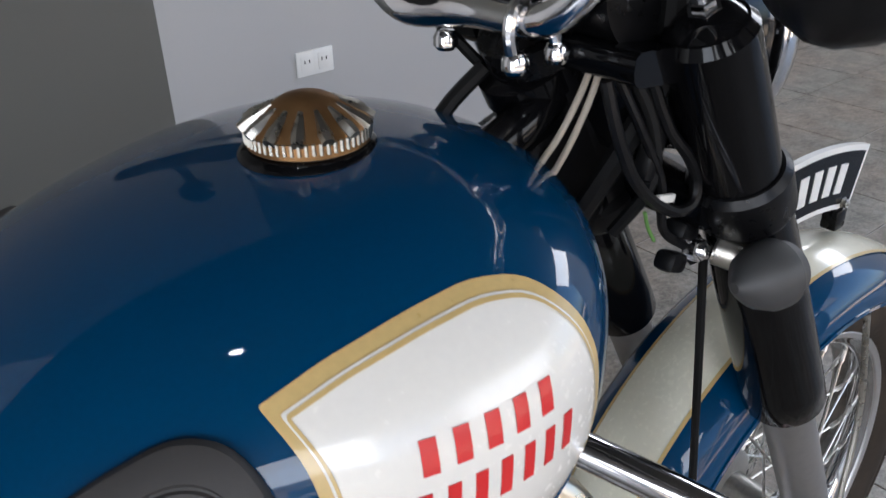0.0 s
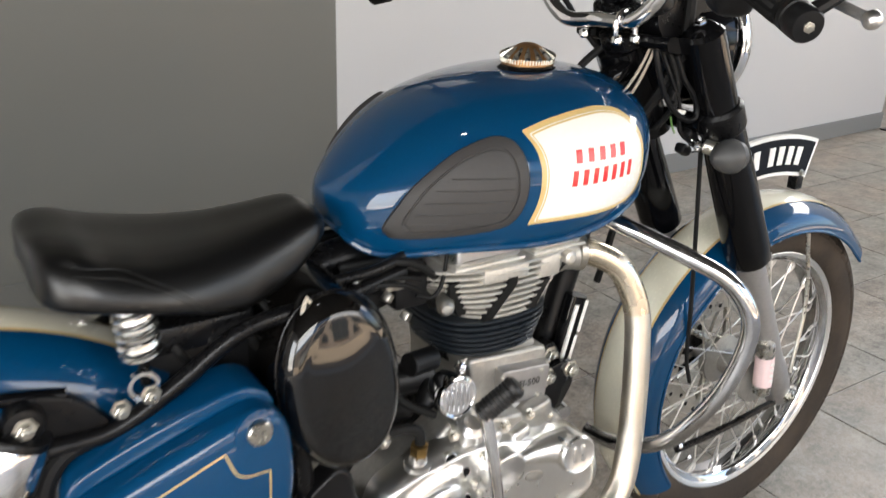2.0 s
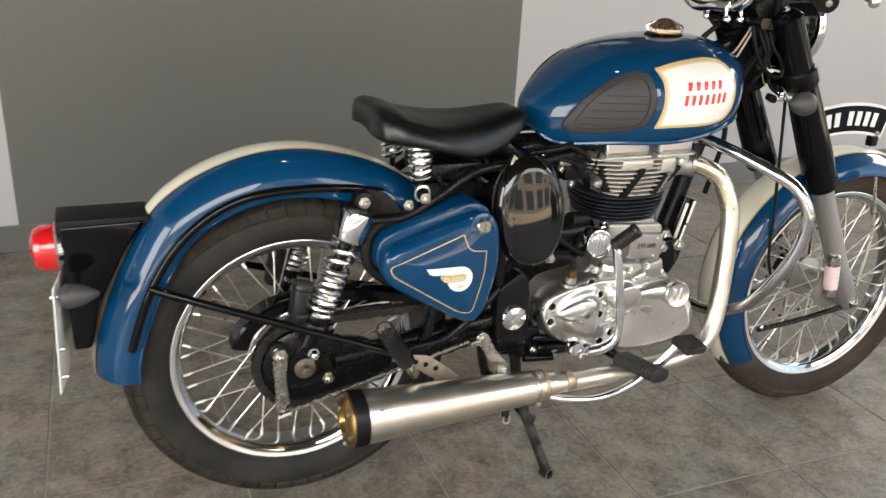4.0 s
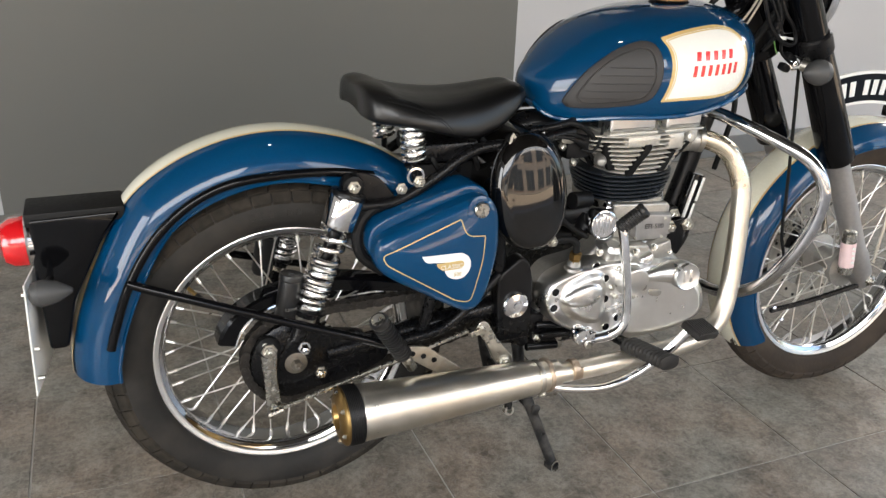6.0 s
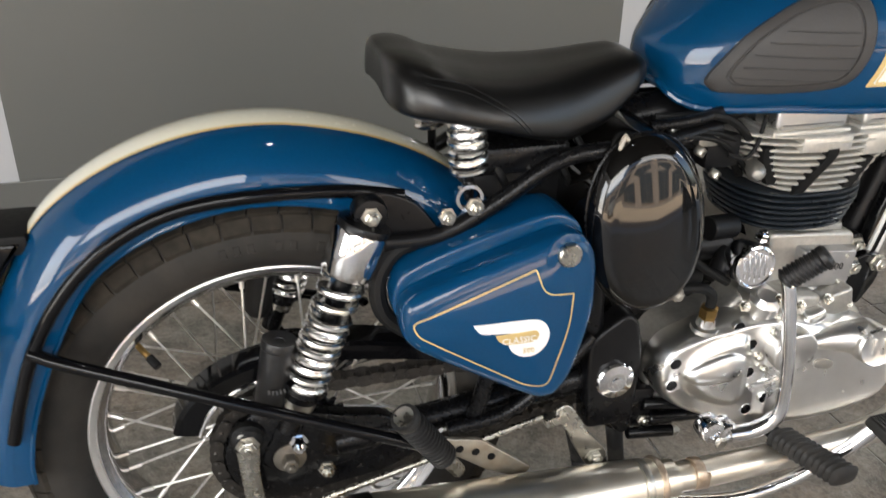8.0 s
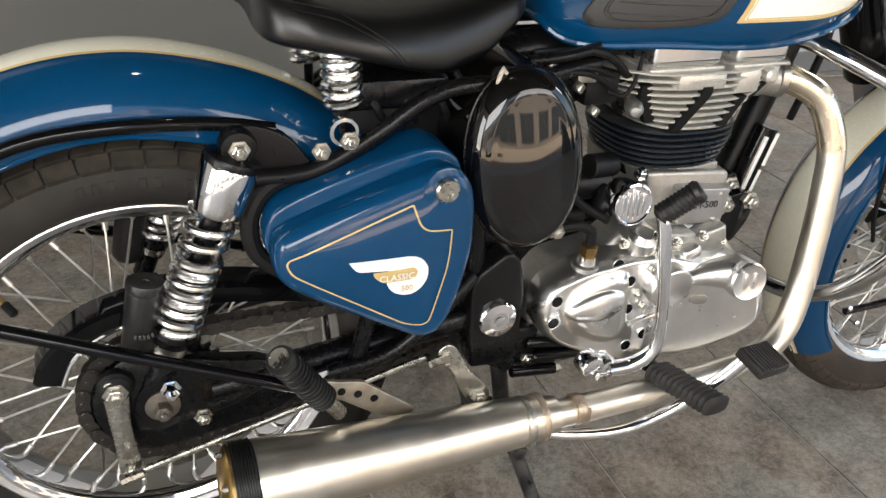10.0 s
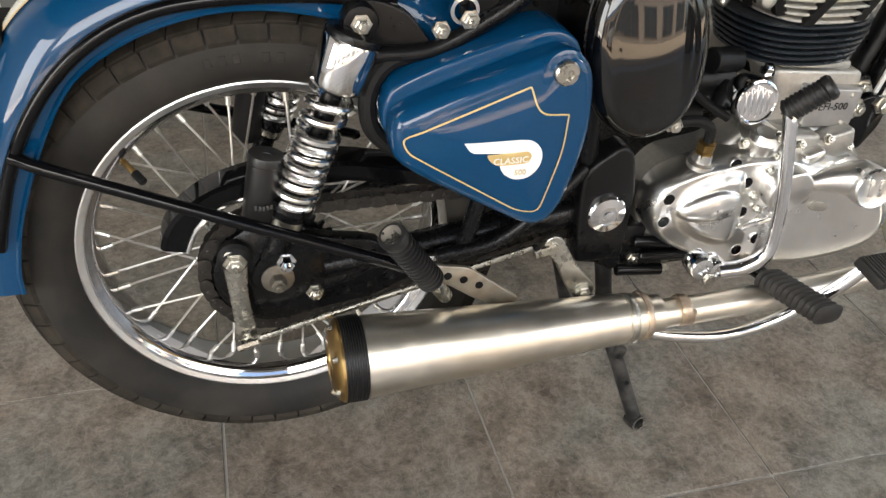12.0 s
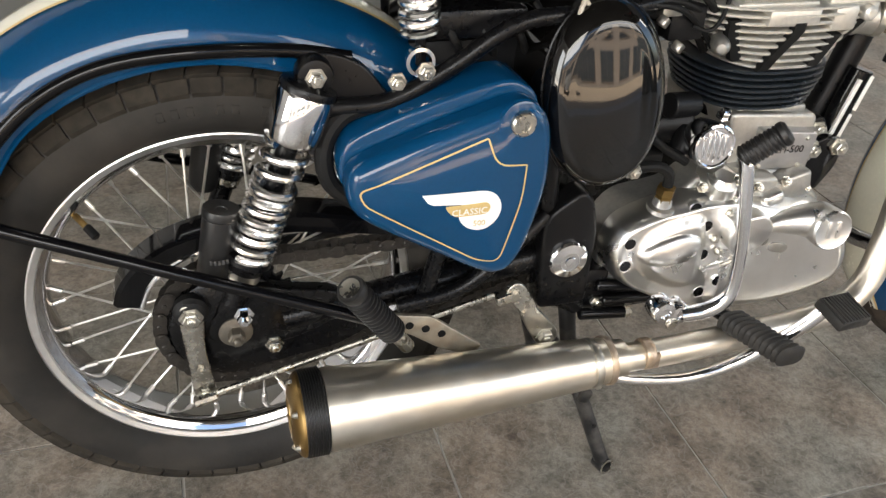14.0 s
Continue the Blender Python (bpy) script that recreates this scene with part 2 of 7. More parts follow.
    line2.inputs[1].default_value, line2.inputs[2].default_value, line2.inputs[3].default_value, line2.inputs[4].default_value = 0.0, 0.040, 0.75, 0.0
    l.new(ab2.outputs[0], line2.inputs[0])
    patchy = n.new("ShaderNodeMapRange")
    patchy.inputs[1].default_value, patchy.inputs[2].default_value = 0.36, 0.60
    l.new(cloud.outputs[0], patchy.inputs[0])
    thin = n.new("ShaderNodeMath")
    thin.operation = "MULTIPLY"
    l.new(line2.outputs[0], thin.inputs[0])
    l.new(patchy.outputs[0], thin.inputs[1])
    both = n.new("ShaderNodeMath")
    both.operation = "MAXIMUM"
    l.new(line.outputs[0], both.inputs[0])
    l.new(thin.outputs[0], both.inputs[1])
    mx = n.new("ShaderNodeMix")
    mx.data_type = "RGBA"
    fac = n.new("ShaderNodeMath")
    fac.operation = "MULTIPLY"
    fac.inputs[1].default_value = 0.6
    l.new(both.outputs[0], fac.inputs[0])
    l.new(fac.outputs[0], mx.inputs[0])
    l.new(tint.outputs[0], mx.inputs[6])
    mx.inputs[7].default_value = (0.42, 0.395, 0.36, 1)
    oi = n.new("ShaderNodeObjectInfo")
    rr = n.new("ShaderNodeMapRange")
    rr.inputs[3].default_value, rr.inputs[4].default_value = 0.92, 1.08
    l.new(oi.outputs["Random"], rr.inputs[0])
    sc = n.new("ShaderNodeVectorMath")
    sc.operation = "SCALE"
    l.new(mx.outputs[2], sc.inputs[0])
    l.new(rr.outputs[0], sc.inputs["Scale"])
    l.new(sc.outputs[0], b.inputs["Base Color"])
    ro = n.new("ShaderNodeMapRange")
    ro.inputs[3].default_value, ro.inputs[4].default_value = 0.28, 0.5
    l.new(cloud.outputs[0], ro.inputs[0])
    l.new(ro.outputs[0], b.inputs["Roughness"])
    bp = n.new("ShaderNodeBump")
    bp.inputs["Strength"].default_value, bp.inputs["Distance"].default_value = 0.25, 0.001
    l.new(grain.outputs[0], bp.inputs["Height"])
    l.new(bp.outputs[0], b.inputs["Normal"])
    return m


TILE = tile_material()


# ---------------------------------------------------------------- mesh tools
def part(name, bm, mat, parent=None, label="", smooth=True, angle=35):
    """One mesh object from a bmesh, under a thing or a part."""
    bmesh.ops.recalc_face_normals(bm, faces=bm.faces)
    me = bpy.data.meshes.new(name)
    bm.to_mesh(me)
    bm.free()
    if smooth:
        for p in me.polygons:
            p.use_smooth = True
        me.set_sharp_from_angle(angle=radians(angle))
    for m in mat if isinstance(mat, (list, tuple)) else [mat]:
        me.materials.append(m)
    ob = new(name, me)
    if parent is not None:
        ob.parent = parent
    if label:
        ob["label"] = label
    return ob


def thing(name, label, category, group="", kind=""):
    return tagged(new(name), label, category, group, kind)


def spline(pts, n=6):
    """Catmull-Rom through the points."""
    p = [Vector(q) for q in pts]
    if len(p) < 3:
        return p
    e = [2 * p[0] - p[1], *p, 2 * p[-1] - p[-2]]
    out = []
    for i in range(1, len(e) - 2):
        for k in range(n):
            t = k / n
            a, b, c, d = e[i - 1], e[i], e[i + 1], e[i + 2]
            out.append(0.5 * ((2 * b) + (c - a) * t + (2 * a - 5 * b + 4 * c - d) * t * t + (3 * b - a - 3 * c + d) * t ** 3))
    out.append(p[-1])
    return out


def loft(bm, rings, closed=True, caps=True):
    vs = [[bm.verts.new(q) for q in r] for r in rings]
    n = len(vs[0])
    for a, b in zip(vs, vs[1:]):
        for i in range(n if closed else n - 1):
            j = (i + 1) % n
            bm.faces.new((a[i], a[j], b[j], b[i]))
    if caps and closed:
        bm.faces.new(vs[0][::-1])
        bm.faces.new(vs[-1])
    return vs


def frames(path, closed=False):
    n = len(path)
    tang = []
    for i in range(n):
        a = path[i - 1] if (i or closed) else path[0]
        b = path[(i + 1) % n] if (i < n - 1 or closed) else path[-1]
        tang.append((b - a).normalized())
    up = Vector((0, 1, 0)) if abs(tang[0].y) < 0.9 else Vector((0, 0, 1))
    nrm = (up - up.dot(tang[0]) * tang[0]).normalized()
    out = []
    for t in tang:
        nrm = (nrm - nrm.dot(t) * t).normalized()
        out.append((t, nrm, t.cross(nrm)))
    return out


def tube(bm, pts, r, seg=10, n=5, smooth_path=True, closed=False):
    path = spline(pts, n) if smooth_path else [Vector(p) for p in pts]
    m = len(path)
    rs = [r] * m if not isinstance(r, (list, tuple)) else [float(np.interp(i / (m - 1), np.linspace(0, 1, len(r)), r)) for i in range(m)]
    rings = []
    for p, (t, u, v), q in zip(path, frames(path, closed), rs):
        rings.append([p + q * (math.cos(a) * u + math.sin(a) * v) for a in [2 * math.pi * k / seg for k in range(seg)]])
    if closed:
        rings.append(rings[0])
        vs = [[bm.verts.new(q) for q in rr] for rr in rings[:-1]]
        vs.append(vs[0])
        for a, b in zip(vs, vs[1:]):
            for i in range(seg):
                j = (i + 1) % seg
                bm.faces.new((a[i], a[j], b[j], b[i]))
    else:
        loft(bm, rings)


def lathe(bm, prof, origin, axis, seg=32, closed=False):
    """Turn (radius, height) pairs about an axis."""
    o, ax = Vector(origin), Vector(axis).normalized()
    u = ax.orthogonal().normalized()
    if abs(ax.y) > 0.9:
        u = Vector((1, 0, 0))
        u = (u - u.dot(ax) * ax).normalized()
    v = ax.cross(u)
    rings = []
    for r, h in prof:
        rings.append([o + ax * h + max(r, 1e-5) * (math.cos(a) * u + math.sin(a) * v) for a in [2 * math.pi * k / seg for k in range(seg)]])
    if closed:
        vs = [[bm.verts.new(q) for q in rr] for rr in rings]
        vs.append(vs[0])
        for a, b in zip(vs, vs[1:]):
            for i in range(seg):
                j = (i + 1) % seg
                bm.faces.new((a[i], a[j], b[j], b[i]))
    else:
        loft(bm, rings)


def rod(bm, a, b, r, seg=10):
    a, b = Vector(a), Vector(b)
    c = min(r * 0.25, 0.0015)
    h = (b - a).length
    lathe(bm, [(r - c, 0), (r, c), (r, h - c), (r - c, h)], a, b - a, seg)


def box(bm, center, size, m=None, bevel=0.0, seg=2):
    mat = Matrix.Translation(center) @ (m or Matrix.Identity(4)) @ Matrix.Diagonal((*size, 1))
    r = bmesh.ops.create_cube(bm, size=1, matrix=mat)
    if bevel:
        edges = list({e for v in r["verts"] for e in v.link_edges})
        bmesh.ops.bevel(bm, geom=edges, offset=bevel, segments=seg, affect="EDGES", profile=0.5)


def slab(bm, outline, y0, y1, bevel=0.004, dome=0.0, steps=3):
    """A plate with an outline in x and z between two y, with a rounded outer rim towards y1."""
    pts = [Vector((x, 0, z)) for x, z in outline]
    c = sum(pts, Vector()) / len(pts)
    n = len(pts)

    def shrink(d):
        out = []
        for i in range(n):
            a, b = pts[i - 1], pts[(i + 1) % n]
            t = (b - a).normalized()
            nn = Vector((t.z, 0, -t.x))
            if nn.dot(pts[i] - c) < 0:
                nn = -nn
            out.append(pts[i] - nn * d)
        return out

    s = 1 if y1 > y0 else -1
    rings = [[Vector((q.x, y0, q.z)) for q in pts]]
    for k in range(steps + 1):
        a = math.pi / 2 * k / steps
        rings.append([Vector((q.x, y1 - s * bevel * (1 - math.sin(a)), q.z)) for q in shrink(bevel * (1 - math.cos(a)))])
    if dome:
        inner = rings[-1]
        for f in (0.92, 0.8, 0.65, 0.5, 0.35, 0.2, 0.08):
            rings.append([Vector((c.x + (q.x - c.x) * f, y1 + s * dome * (1 - f * f), c.z + (q.z - c.z) * f)) for q in inner])
    loft(bm, rings)


def closed_spline(outline, n=6):
    p = [Vector((x, 0, z)) for x, z in outline]
    m = len(p)
    out = []
    for i in range(m):
        a, b, c, d = p[i - 1], p[i], p[(i + 1) % m], p[(i + 2) % m]
        for k in range(n):
            t = k / n
            q = 0.5 * ((2 * b) + (c - a) * t + (2 * a - 5 * b + 4 * c - d) * t * t + (3 * b - a - 3 * c + d) * t ** 3)
            out.append((q.x, q.z))
    return out


def rounded(corners, r, n=4):
    """A polygon in x and z with its corners rounded."""
    out = []
    m = len(corners)
    rs = r if isinstance(r, (list, tuple)) else [r] * m
    for i in range(m):
        p = Vector(corners[i])
        a, b = Vector(corners[i - 1]) - p, Vector(corners[(i + 1) % m]) - p
        d = min(rs[i], 0.45 * a.length, 0.45 * b.length)
        s, e = p + a.normalized() * d, p + b.normalized() * d
        for k in range(n + 1):
            t = k / n
            q = (1 - t) ** 2 * s + 2 * t * (1 - t) * p + t * t * e
            out.append((q.x, q.y))
    return out


def oval(cx, cz, rx, rz, n=40, tilt=0.0, power=2.0):
    out = []
    for k in range(n):
        a = 2 * math.pi * k / n
        c, s = math.cos(a), math.sin(a)
        x, z = rx * math.copysign(abs(c) ** (2 / power), c), rz * math.copysign(abs(s) ** (2 / power), s)
        out.append((cx + x * math.cos(tilt) - z * math.sin(tilt), cz + x * math.sin(tilt) + z * math.cos(tilt)))
    return out


def densify(outline, step=0.008):
    out = []
    m = len(outline)
    for i in range(m):
        a, b = Vector(outline[i]), Vector(outline[(i + 1) % m])
        k = max(1, int((b - a).length / step))
        out += [tuple(a + (b - a) * j / k) for j in range(k)]
    return out


def patch(bm, outline, surf, prof, centre=None):
    """A skin laid on a surface: rings of a star-shaped outline, drawn in by prof's factors and lifted by its heights."""
    pts = [Vector(p) for p in outline]
    c = Vector(centre) if centre else sum(pts, Vector((0, 0))) / len(pts)
    rings = [[surf(*(c + (p - c) * f), h) for p in pts] for f, h in prof]
    vs = [[bm.verts.new(q) for q in r] for r in rings]
    n = len(pts)
    for a, b in zip(vs, vs[1:]):
        for i in range(n):
            j = (i + 1) % n
            bm.faces.new((a[i], a[j], b[j], b[i]))
    mid = bm.verts.new(surf(c.x, c.y, prof[-1][1]))
    for i in range(n):
        bm.faces.new((vs[-1][i], vs[-1][(i + 1) % n], mid))


def strip(bm, pts, surf, width, h, closed=True):
    """A thin painted line on a surface."""
    p = [Vector(q) for q in pts]
    m = len(p)
    rows = []
    for i in range(m):
        a = p[i - 1] if (i or closed) else p[0]
        b = p[(i + 1) % m] if (i < m - 1 or closed) else p[-1]
        t = (b - a).normalized()
        nn = Vector((t.y, -t.x)) * width / 2
        rows.append([surf(*(p[i] + nn), h), surf(*(p[i] - nn), h)])
    vs = [[bm.verts.new(q) for q in r] for r in rows]
    for i in range(m if closed else m - 1):
        a, b = vs[i], vs[(i + 1) % m]
        bm.faces.new((a[0], a[1], b[1], b[0]))


def flat(y):
    return lambda x, z, h: Vector((x, y - h, z))


def hexbolt(parent, at, r=0.009, h=0.008, axis=(0, -1, 0), mat=None, name="bolt"):
    bm = bmesh.new()
    ax = Vector(axis).normalized()
    lathe(bm, [(r * 1.35, 0), (r * 1.35, h * 0.2), (r * 1.0, h * 0.22), (r, h * 0.9), (r * 0.85, h)], at, axis, 6)
    lathe(bm, [(r * 0.5, h), (r * 0.5, h * 1.25), (r * 0.35, h * 1.35)], at, axis, 10)
    return part(name, bm, mat or STEEL, parent, smooth=False)

# ---------------------------------------------------------------- the room
WALL = Matrix.Translation((-0.64, 1.61, 0)) @ Matrix.Rotation(radians(3.0), 4, "Z")


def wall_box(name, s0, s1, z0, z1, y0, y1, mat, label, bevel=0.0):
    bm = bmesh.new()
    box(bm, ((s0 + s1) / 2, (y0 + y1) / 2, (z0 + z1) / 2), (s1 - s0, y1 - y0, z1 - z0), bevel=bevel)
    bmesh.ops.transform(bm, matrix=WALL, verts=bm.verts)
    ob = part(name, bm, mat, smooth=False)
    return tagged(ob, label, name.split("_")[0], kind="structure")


wall_box("wall_north", 0.012, 1.988, 0, 4.2, 0.0, 0.16, DARKWALL, "dark grey painted plaster wall behind the motorcycle")
wall_box("wall_north_pale", 1.988, 5.87, 0, 2.0, 0.0, 0.16, LIGHTWALL, "pale grey painted plaster wall with a skirting")
# upper wall out of view: shade put into its colour, for the tank's reflection
wall_box("wall_north_upper", 1.988, 5.87, 2.0, 4.2, 0.0, 0.16, CEILING, "unseen upper part of the pale wall, coloured dark for its lack of light")
wall_box("wall_north_white", -3.4, 0.012, 0, 4.2, 0.0, 0.16, LIGHTWALL, "white painted plaster wall beside the dark one")
wall_box("baseboard", 1.988, 5.875, 0, 0.1, -0.012, -0.0005, SKIRT, "grey painted skirting on the pale wall", 0.003)
wall_box("baseboard_dark", -3.4, 1.985, 0, 0.1, -0.008, -0.0005, DARKWALL, "dark grey skirting below the white wall", 0.003)


def plain_box(name, lo, hi, mat, label, category, kind="structure", bevel=0.0):
    bm = bmesh.new()
    box(bm, [(a + b) / 2 for a, b in zip(lo, hi)], [b - a for a, b in zip(lo, hi)], bevel=bevel)
    return tagged(part(name, bm, mat, smooth=False), label, category, kind=kind)


for lo, hi in (((-4.0, -4.1, 0), (-3.85, -3.28, 4.2)), ((-4.0, -1.32, 0), (-3.85, 2.0, 4.2)), ((-4.0, -3.28, 2.58), (-3.85, -1.32, 4.2)), ((-4.0, -3.28, 0), (-3.85, -1.32, 0.32))):
    plain_box("wall_west", lo, hi, LIGHTWALL, "white plaster side wall round an open window", "wall")
plain_box("wall_east", (6.62, -1.2, 0), (6.77, 4.6, 3.2), material("grey_wall_paint", (0.20, 0.20, 0.20), 0.6, 0.0, 200, 0.04, 0.05), "mid grey painted wall across the passage", "wall")
plain_box("baseboard_east", (6.6, -1.2, 0), (6.619, 4.6, 0.13), DARKWALL, "dark skirting of the passage wall", "baseboard")
plain_box("wall_passage", (5.24, 4.6, 0), (6.77, 4.75, 4.2), LIGHTWALL, "pale end wall of the passage", "wall")
plain_box("wall_return", (5.1, 2.075, 0), (5.235, 4.6, 4.2), LIGHTWALL, "pale grey return wall of the passage", "wall")
plain_box("door_frame", (6.53, 2.2, 0.0), (6.615, 2.45, 2.2), material("dark_frame", (0.10, 0.10, 0.10), 0.5), "dark grey door frame on the passage wall", "door frame")
# unseen ceiling, its unlit look put into the colour
plain_box("ceiling", (-4.0, -4.1, 3.2), (5.235, 2.1, 3.35), CEILING, "unseen ceiling, coloured near black for its lack of light", "ceiling")
# invented lintel, out of view; limits the sky that the enamel reflects
plain_box("lintel", (-3.85, -4.1, 2.75), (6.77, -3.95, 4.2), LIGHTWALL, "unseen white lintel added to bound the sky over the open front", "lintel")
plain_box("pillar", (4.7, -4.1, 0), (5.2, -3.7, 3.85), DARKWALL, "dark grey pillar at the open front", "pillar")
plain_box("threshold", (5.17, -0.55, -0.001), (5.225, 1.88, 0.008), BLACK, "black metal threshold strip on the floor", "threshold")

# recessed lamp over the motorcycle
downlight = thing("ceiling_lamp", "small round recessed lamp in the dark ceiling", "lamp")
downlight.location = (0.31, 0.12, 3.2)
bm = bmesh.new()
lathe(bm, [(0.042, -0.003), (0.046, -0.008), (0.058, -0.006), (0.060, 0.0)], (0, 0, 0), (0, 0, 1), 32)
part("lamp_ring", bm, WHITE, downlight)
bm = bmesh.new()
lathe(bm, [(0.042, -0.003), (0.0, -0.004)], (0, 0, 0), (0, 0, 1), 32)
part("lamp_glass", bm, LAMPGLASS, downlight, "glowing lamp glass")

# outlet on the pale wall
outlet = thing("wall_outlet", "white plastic double socket plate on pale wall", "outlet")
outlet.matrix_world = WALL @ Matrix.Translation((2.441, 0, 0.474))
bm = bmesh.new()
box(bm, (0, -0.004, 0), (0.128, 0.008, 0.074), bevel=0.003)
part("plate", bm, WHITE, outlet)
for sx in (-0.03, 0.03):
    bm = bmesh.new()
    box(bm, (sx, -0.0085, 0), (0.042, 0.002, 0.05), bevel=0.0008)
    sock = part("socket", bm, WHITE, outlet)
    for dx in (-0.008, 0.008):
        bm = bmesh.new()
        box(bm, (sx + dx, -0.0097, 0.006), (0.003, 0.001, 0.01))
        part("slot", bm, PLASTIC, sock, smooth=False)

# ---------------------------------------------------------------- the motorcycle
bike = thing("motorcycle", "blue and cream vintage style motorcycle standing on its centre stand", "motorcycle")
RA = Vector((-0.002, 0.0, 0.3465))
FA = Vector((1.388, 0.0, 0.328))


def wheel(name, centre, r_rim, r_tyre, half, label, n_spokes, hub_prof, rubber, tread_rubber):
    w = thing(name, "", "")
    w.parent = bike
    w.location = centre
    w["label"] = label
    o = Vector((0, 0, 0))
    # tyre: round section with a flatter tread
    bm = bmesh.new()
    prof = []
    mid, hgt = (r_tyre + r_rim - 0.012) / 2, (r_tyre - r_rim + 0.012) / 2
    for k in range(20):
        a = 2 * math.pi * k / 20
        c, s = math.cos(a), math.sin(a)
        prof.append((mid + hgt * math.copysign(abs(c) ** 0.9, c), half * math.copysign(abs(s) ** 0.8, s)))
    lathe(bm, prof, o, (0, 1, 0), 96, closed=True)
    tyre = part("tyre", bm, rubber, w, "black tyre with dusty brown tread")
    # tread blocks as raised ribs
    bm = bmesh.new()
    count = 54
    for k in range(count):
        a = 2 * math.pi * k / count
        for side in (-1, 1):
            for y0, y1, sh, zig in ((0.05, 0.42, 0.25, 0.12), (0.47, 0.78, 0.0, -0.10), (0.83, 0.965, 0.0, 0.0)):
                ring = []
                for yy, da in ((y0, 0.045 + zig), (y1, 0.045 - zig), (y1, 0.955 - zig), (y0, 0.955 + zig)):
                    s1 = yy ** 1.25
                    rr = mid + hgt * math.sqrt(1 - s1 * s1) ** 0.9
                    ring.append((rr, yy * half * side, a + (da + sh) * 2 * math.pi / count))
                lo = [bm.verts.new(((r - 0.004) * math.cos(t), y * 0.98, (r - 0.004) * math.sin(t))) for r, y, t in ring]
                hi = [bm.verts.new(((r + 0.0046) * math.cos(t), y * 1.04, (r + 0.0046) * math.sin(t))) for r, y, t in ring]
                for i in range(4):
                    j = (i + 1) % 4
                    bm.faces.new((lo[i], lo[j], hi[j], hi[i]))
                bm.faces.new(hi)
    tr = part("tread", bm, tread_rubber, tyre, smooth=False)
    tr["kind"] = "stuff"
    # rim
    bm = bmesh.new()
    hw = half * 0.66
    prof = [(r_rim, hw), (r_rim + 0.001, hw - 0.003), (r_rim - 0.008, hw - 0.006), (r_rim - 0.012, hw * 0.76), (r_rim - 0.018, hw * 0.66), (r_rim - 0.019, 0), (r_rim - 0.018, -hw * 0.66), (r_rim - 0.012, -hw * 0.76), (r_rim - 0.008, -hw + 0.006), (r_rim + 0.001, -hw + 0.003), (r_rim, -hw),
            (r_rim - 0.008, -hw - 0.001), (r_rim - 0.014, -hw * 0.88), (r_rim - 0.019, -hw * 0.80), (r_rim - 0.0225, -hw * 0.68), (r_rim - 0.0238, -hw * 0.5), (r_rim - 0.0245, -hw * 0.25), (r_rim - 0.0248, 0), (r_rim - 0.0245, hw * 0.25), (r_rim - 0.0238, hw * 0.5), (r_rim - 0.0225, hw * 0.68), (r_rim - 0.019, hw * 0.80), (r_rim - 0.014, hw * 0.88), (r_rim - 0.008, hw + 0.001)]
    lathe(bm, prof, o, (0, 1, 0), 96, closed=True)
    rim = part("rim", bm, RIM, w, "chromed steel rim")
    for side in (-1, 1):
        bm = bmesh.new()
        lathe(bm, [(r_rim + 0.001, hw * side - 0.004 * side), (r_rim + 0.0015, hw * side + 0.002 * side), (r_rim - 0.003, hw * side + 0.0035 * side), (r_rim - 0.010, hw * side + 0.001 * side), (r_rim - 0.012, hw * side - 0.003 * side)], o, (0, 1, 0), 96, closed=True)
        part("rim_lip", bm, LIP, w, "dull pale rim lip")
    # hub
    bm = bmesh.new()
    lathe(bm, hub_prof, o, (0, 1, 0), 32)
    part("hub", bm, CAST, w, "dull alloy hub")
    # spokes and nipples
    hub_r = 0.048
    for k in range(n_spokes):
        a = 2 * math.pi * k / n_spokes
        side = -1 if k % 2 else 1
        lean = 0.85 if (k // 2) % 2 else -0.85
        h = Vector((hub_r * math.cos(a + lean), side * 0.042, hub_r * math.sin(a + lean)))
        e = Vector(((r_rim - 0.0245) * math.cos(a), side * 0.006, (r_rim - 0.0245) * math.sin(a)))
        bm = bmesh.new()
        rod(bm, h, e, 0.0017, 6)
        sp = part("spoke", bm, SPOKE, w)
        bm = bmesh.new()
        rod(bm, e + (h - e).normalized() * 0.017, e, 0.0034, 8)
        part("nipple", bm, SPOKE, sp)
    return w


rear = wheel("rear_wheel", RA, 0.242, 0.325, 0.056, "spoked rear wheel with chromed rim and wide black tyre", 40,
             [(0.03, -0.06), (0.056, -0.052), (0.056, -0.034), (0.034, -0.028), (0.034, 0.03), (0.07, 0.036), (0.075, 0.06), (0.03, 0.07)], TYRE, TREAD)
FW = Vector((1.376, -0.018, 0.3345))
front = wheel("front_wheel", FW, 0.2565, 0.3305, 0.046, "spoked front wheel with chromed rim and dusty brown tyre", 40,
              [(0.02, -0.06), (0.052, -0.052), (0.052, -0.036), (0.026, -0.028), (0.026, 0.028), (0.052, 0.036), (0.052, 0.052), (0.02, 0.06)], FRONTTYRE, FRONTTYRE)
# tyre valve
va = 2.47
vd = Vector((math.cos(va), 0, math.sin(va)))
bm = bmesh.new()
rod(bm, vd * 0.214 + Vector((0, -0.006, 0)), vd * 0.196 + Vector((0, -0.022, 0)), 0.0040, 10)
valve = part("valve", bm, BRASS, rear, "brass tyre valve with black cap")
bm = bmesh.new()
rod(bm, vd * 0.198 + Vector((0, -0.020, 0)), vd * 0.184 + Vector((0, -0.033, 0)), 0.0056, 12)
part("valve_cap", bm, PLASTIC, valve, "black plastic valve cap")
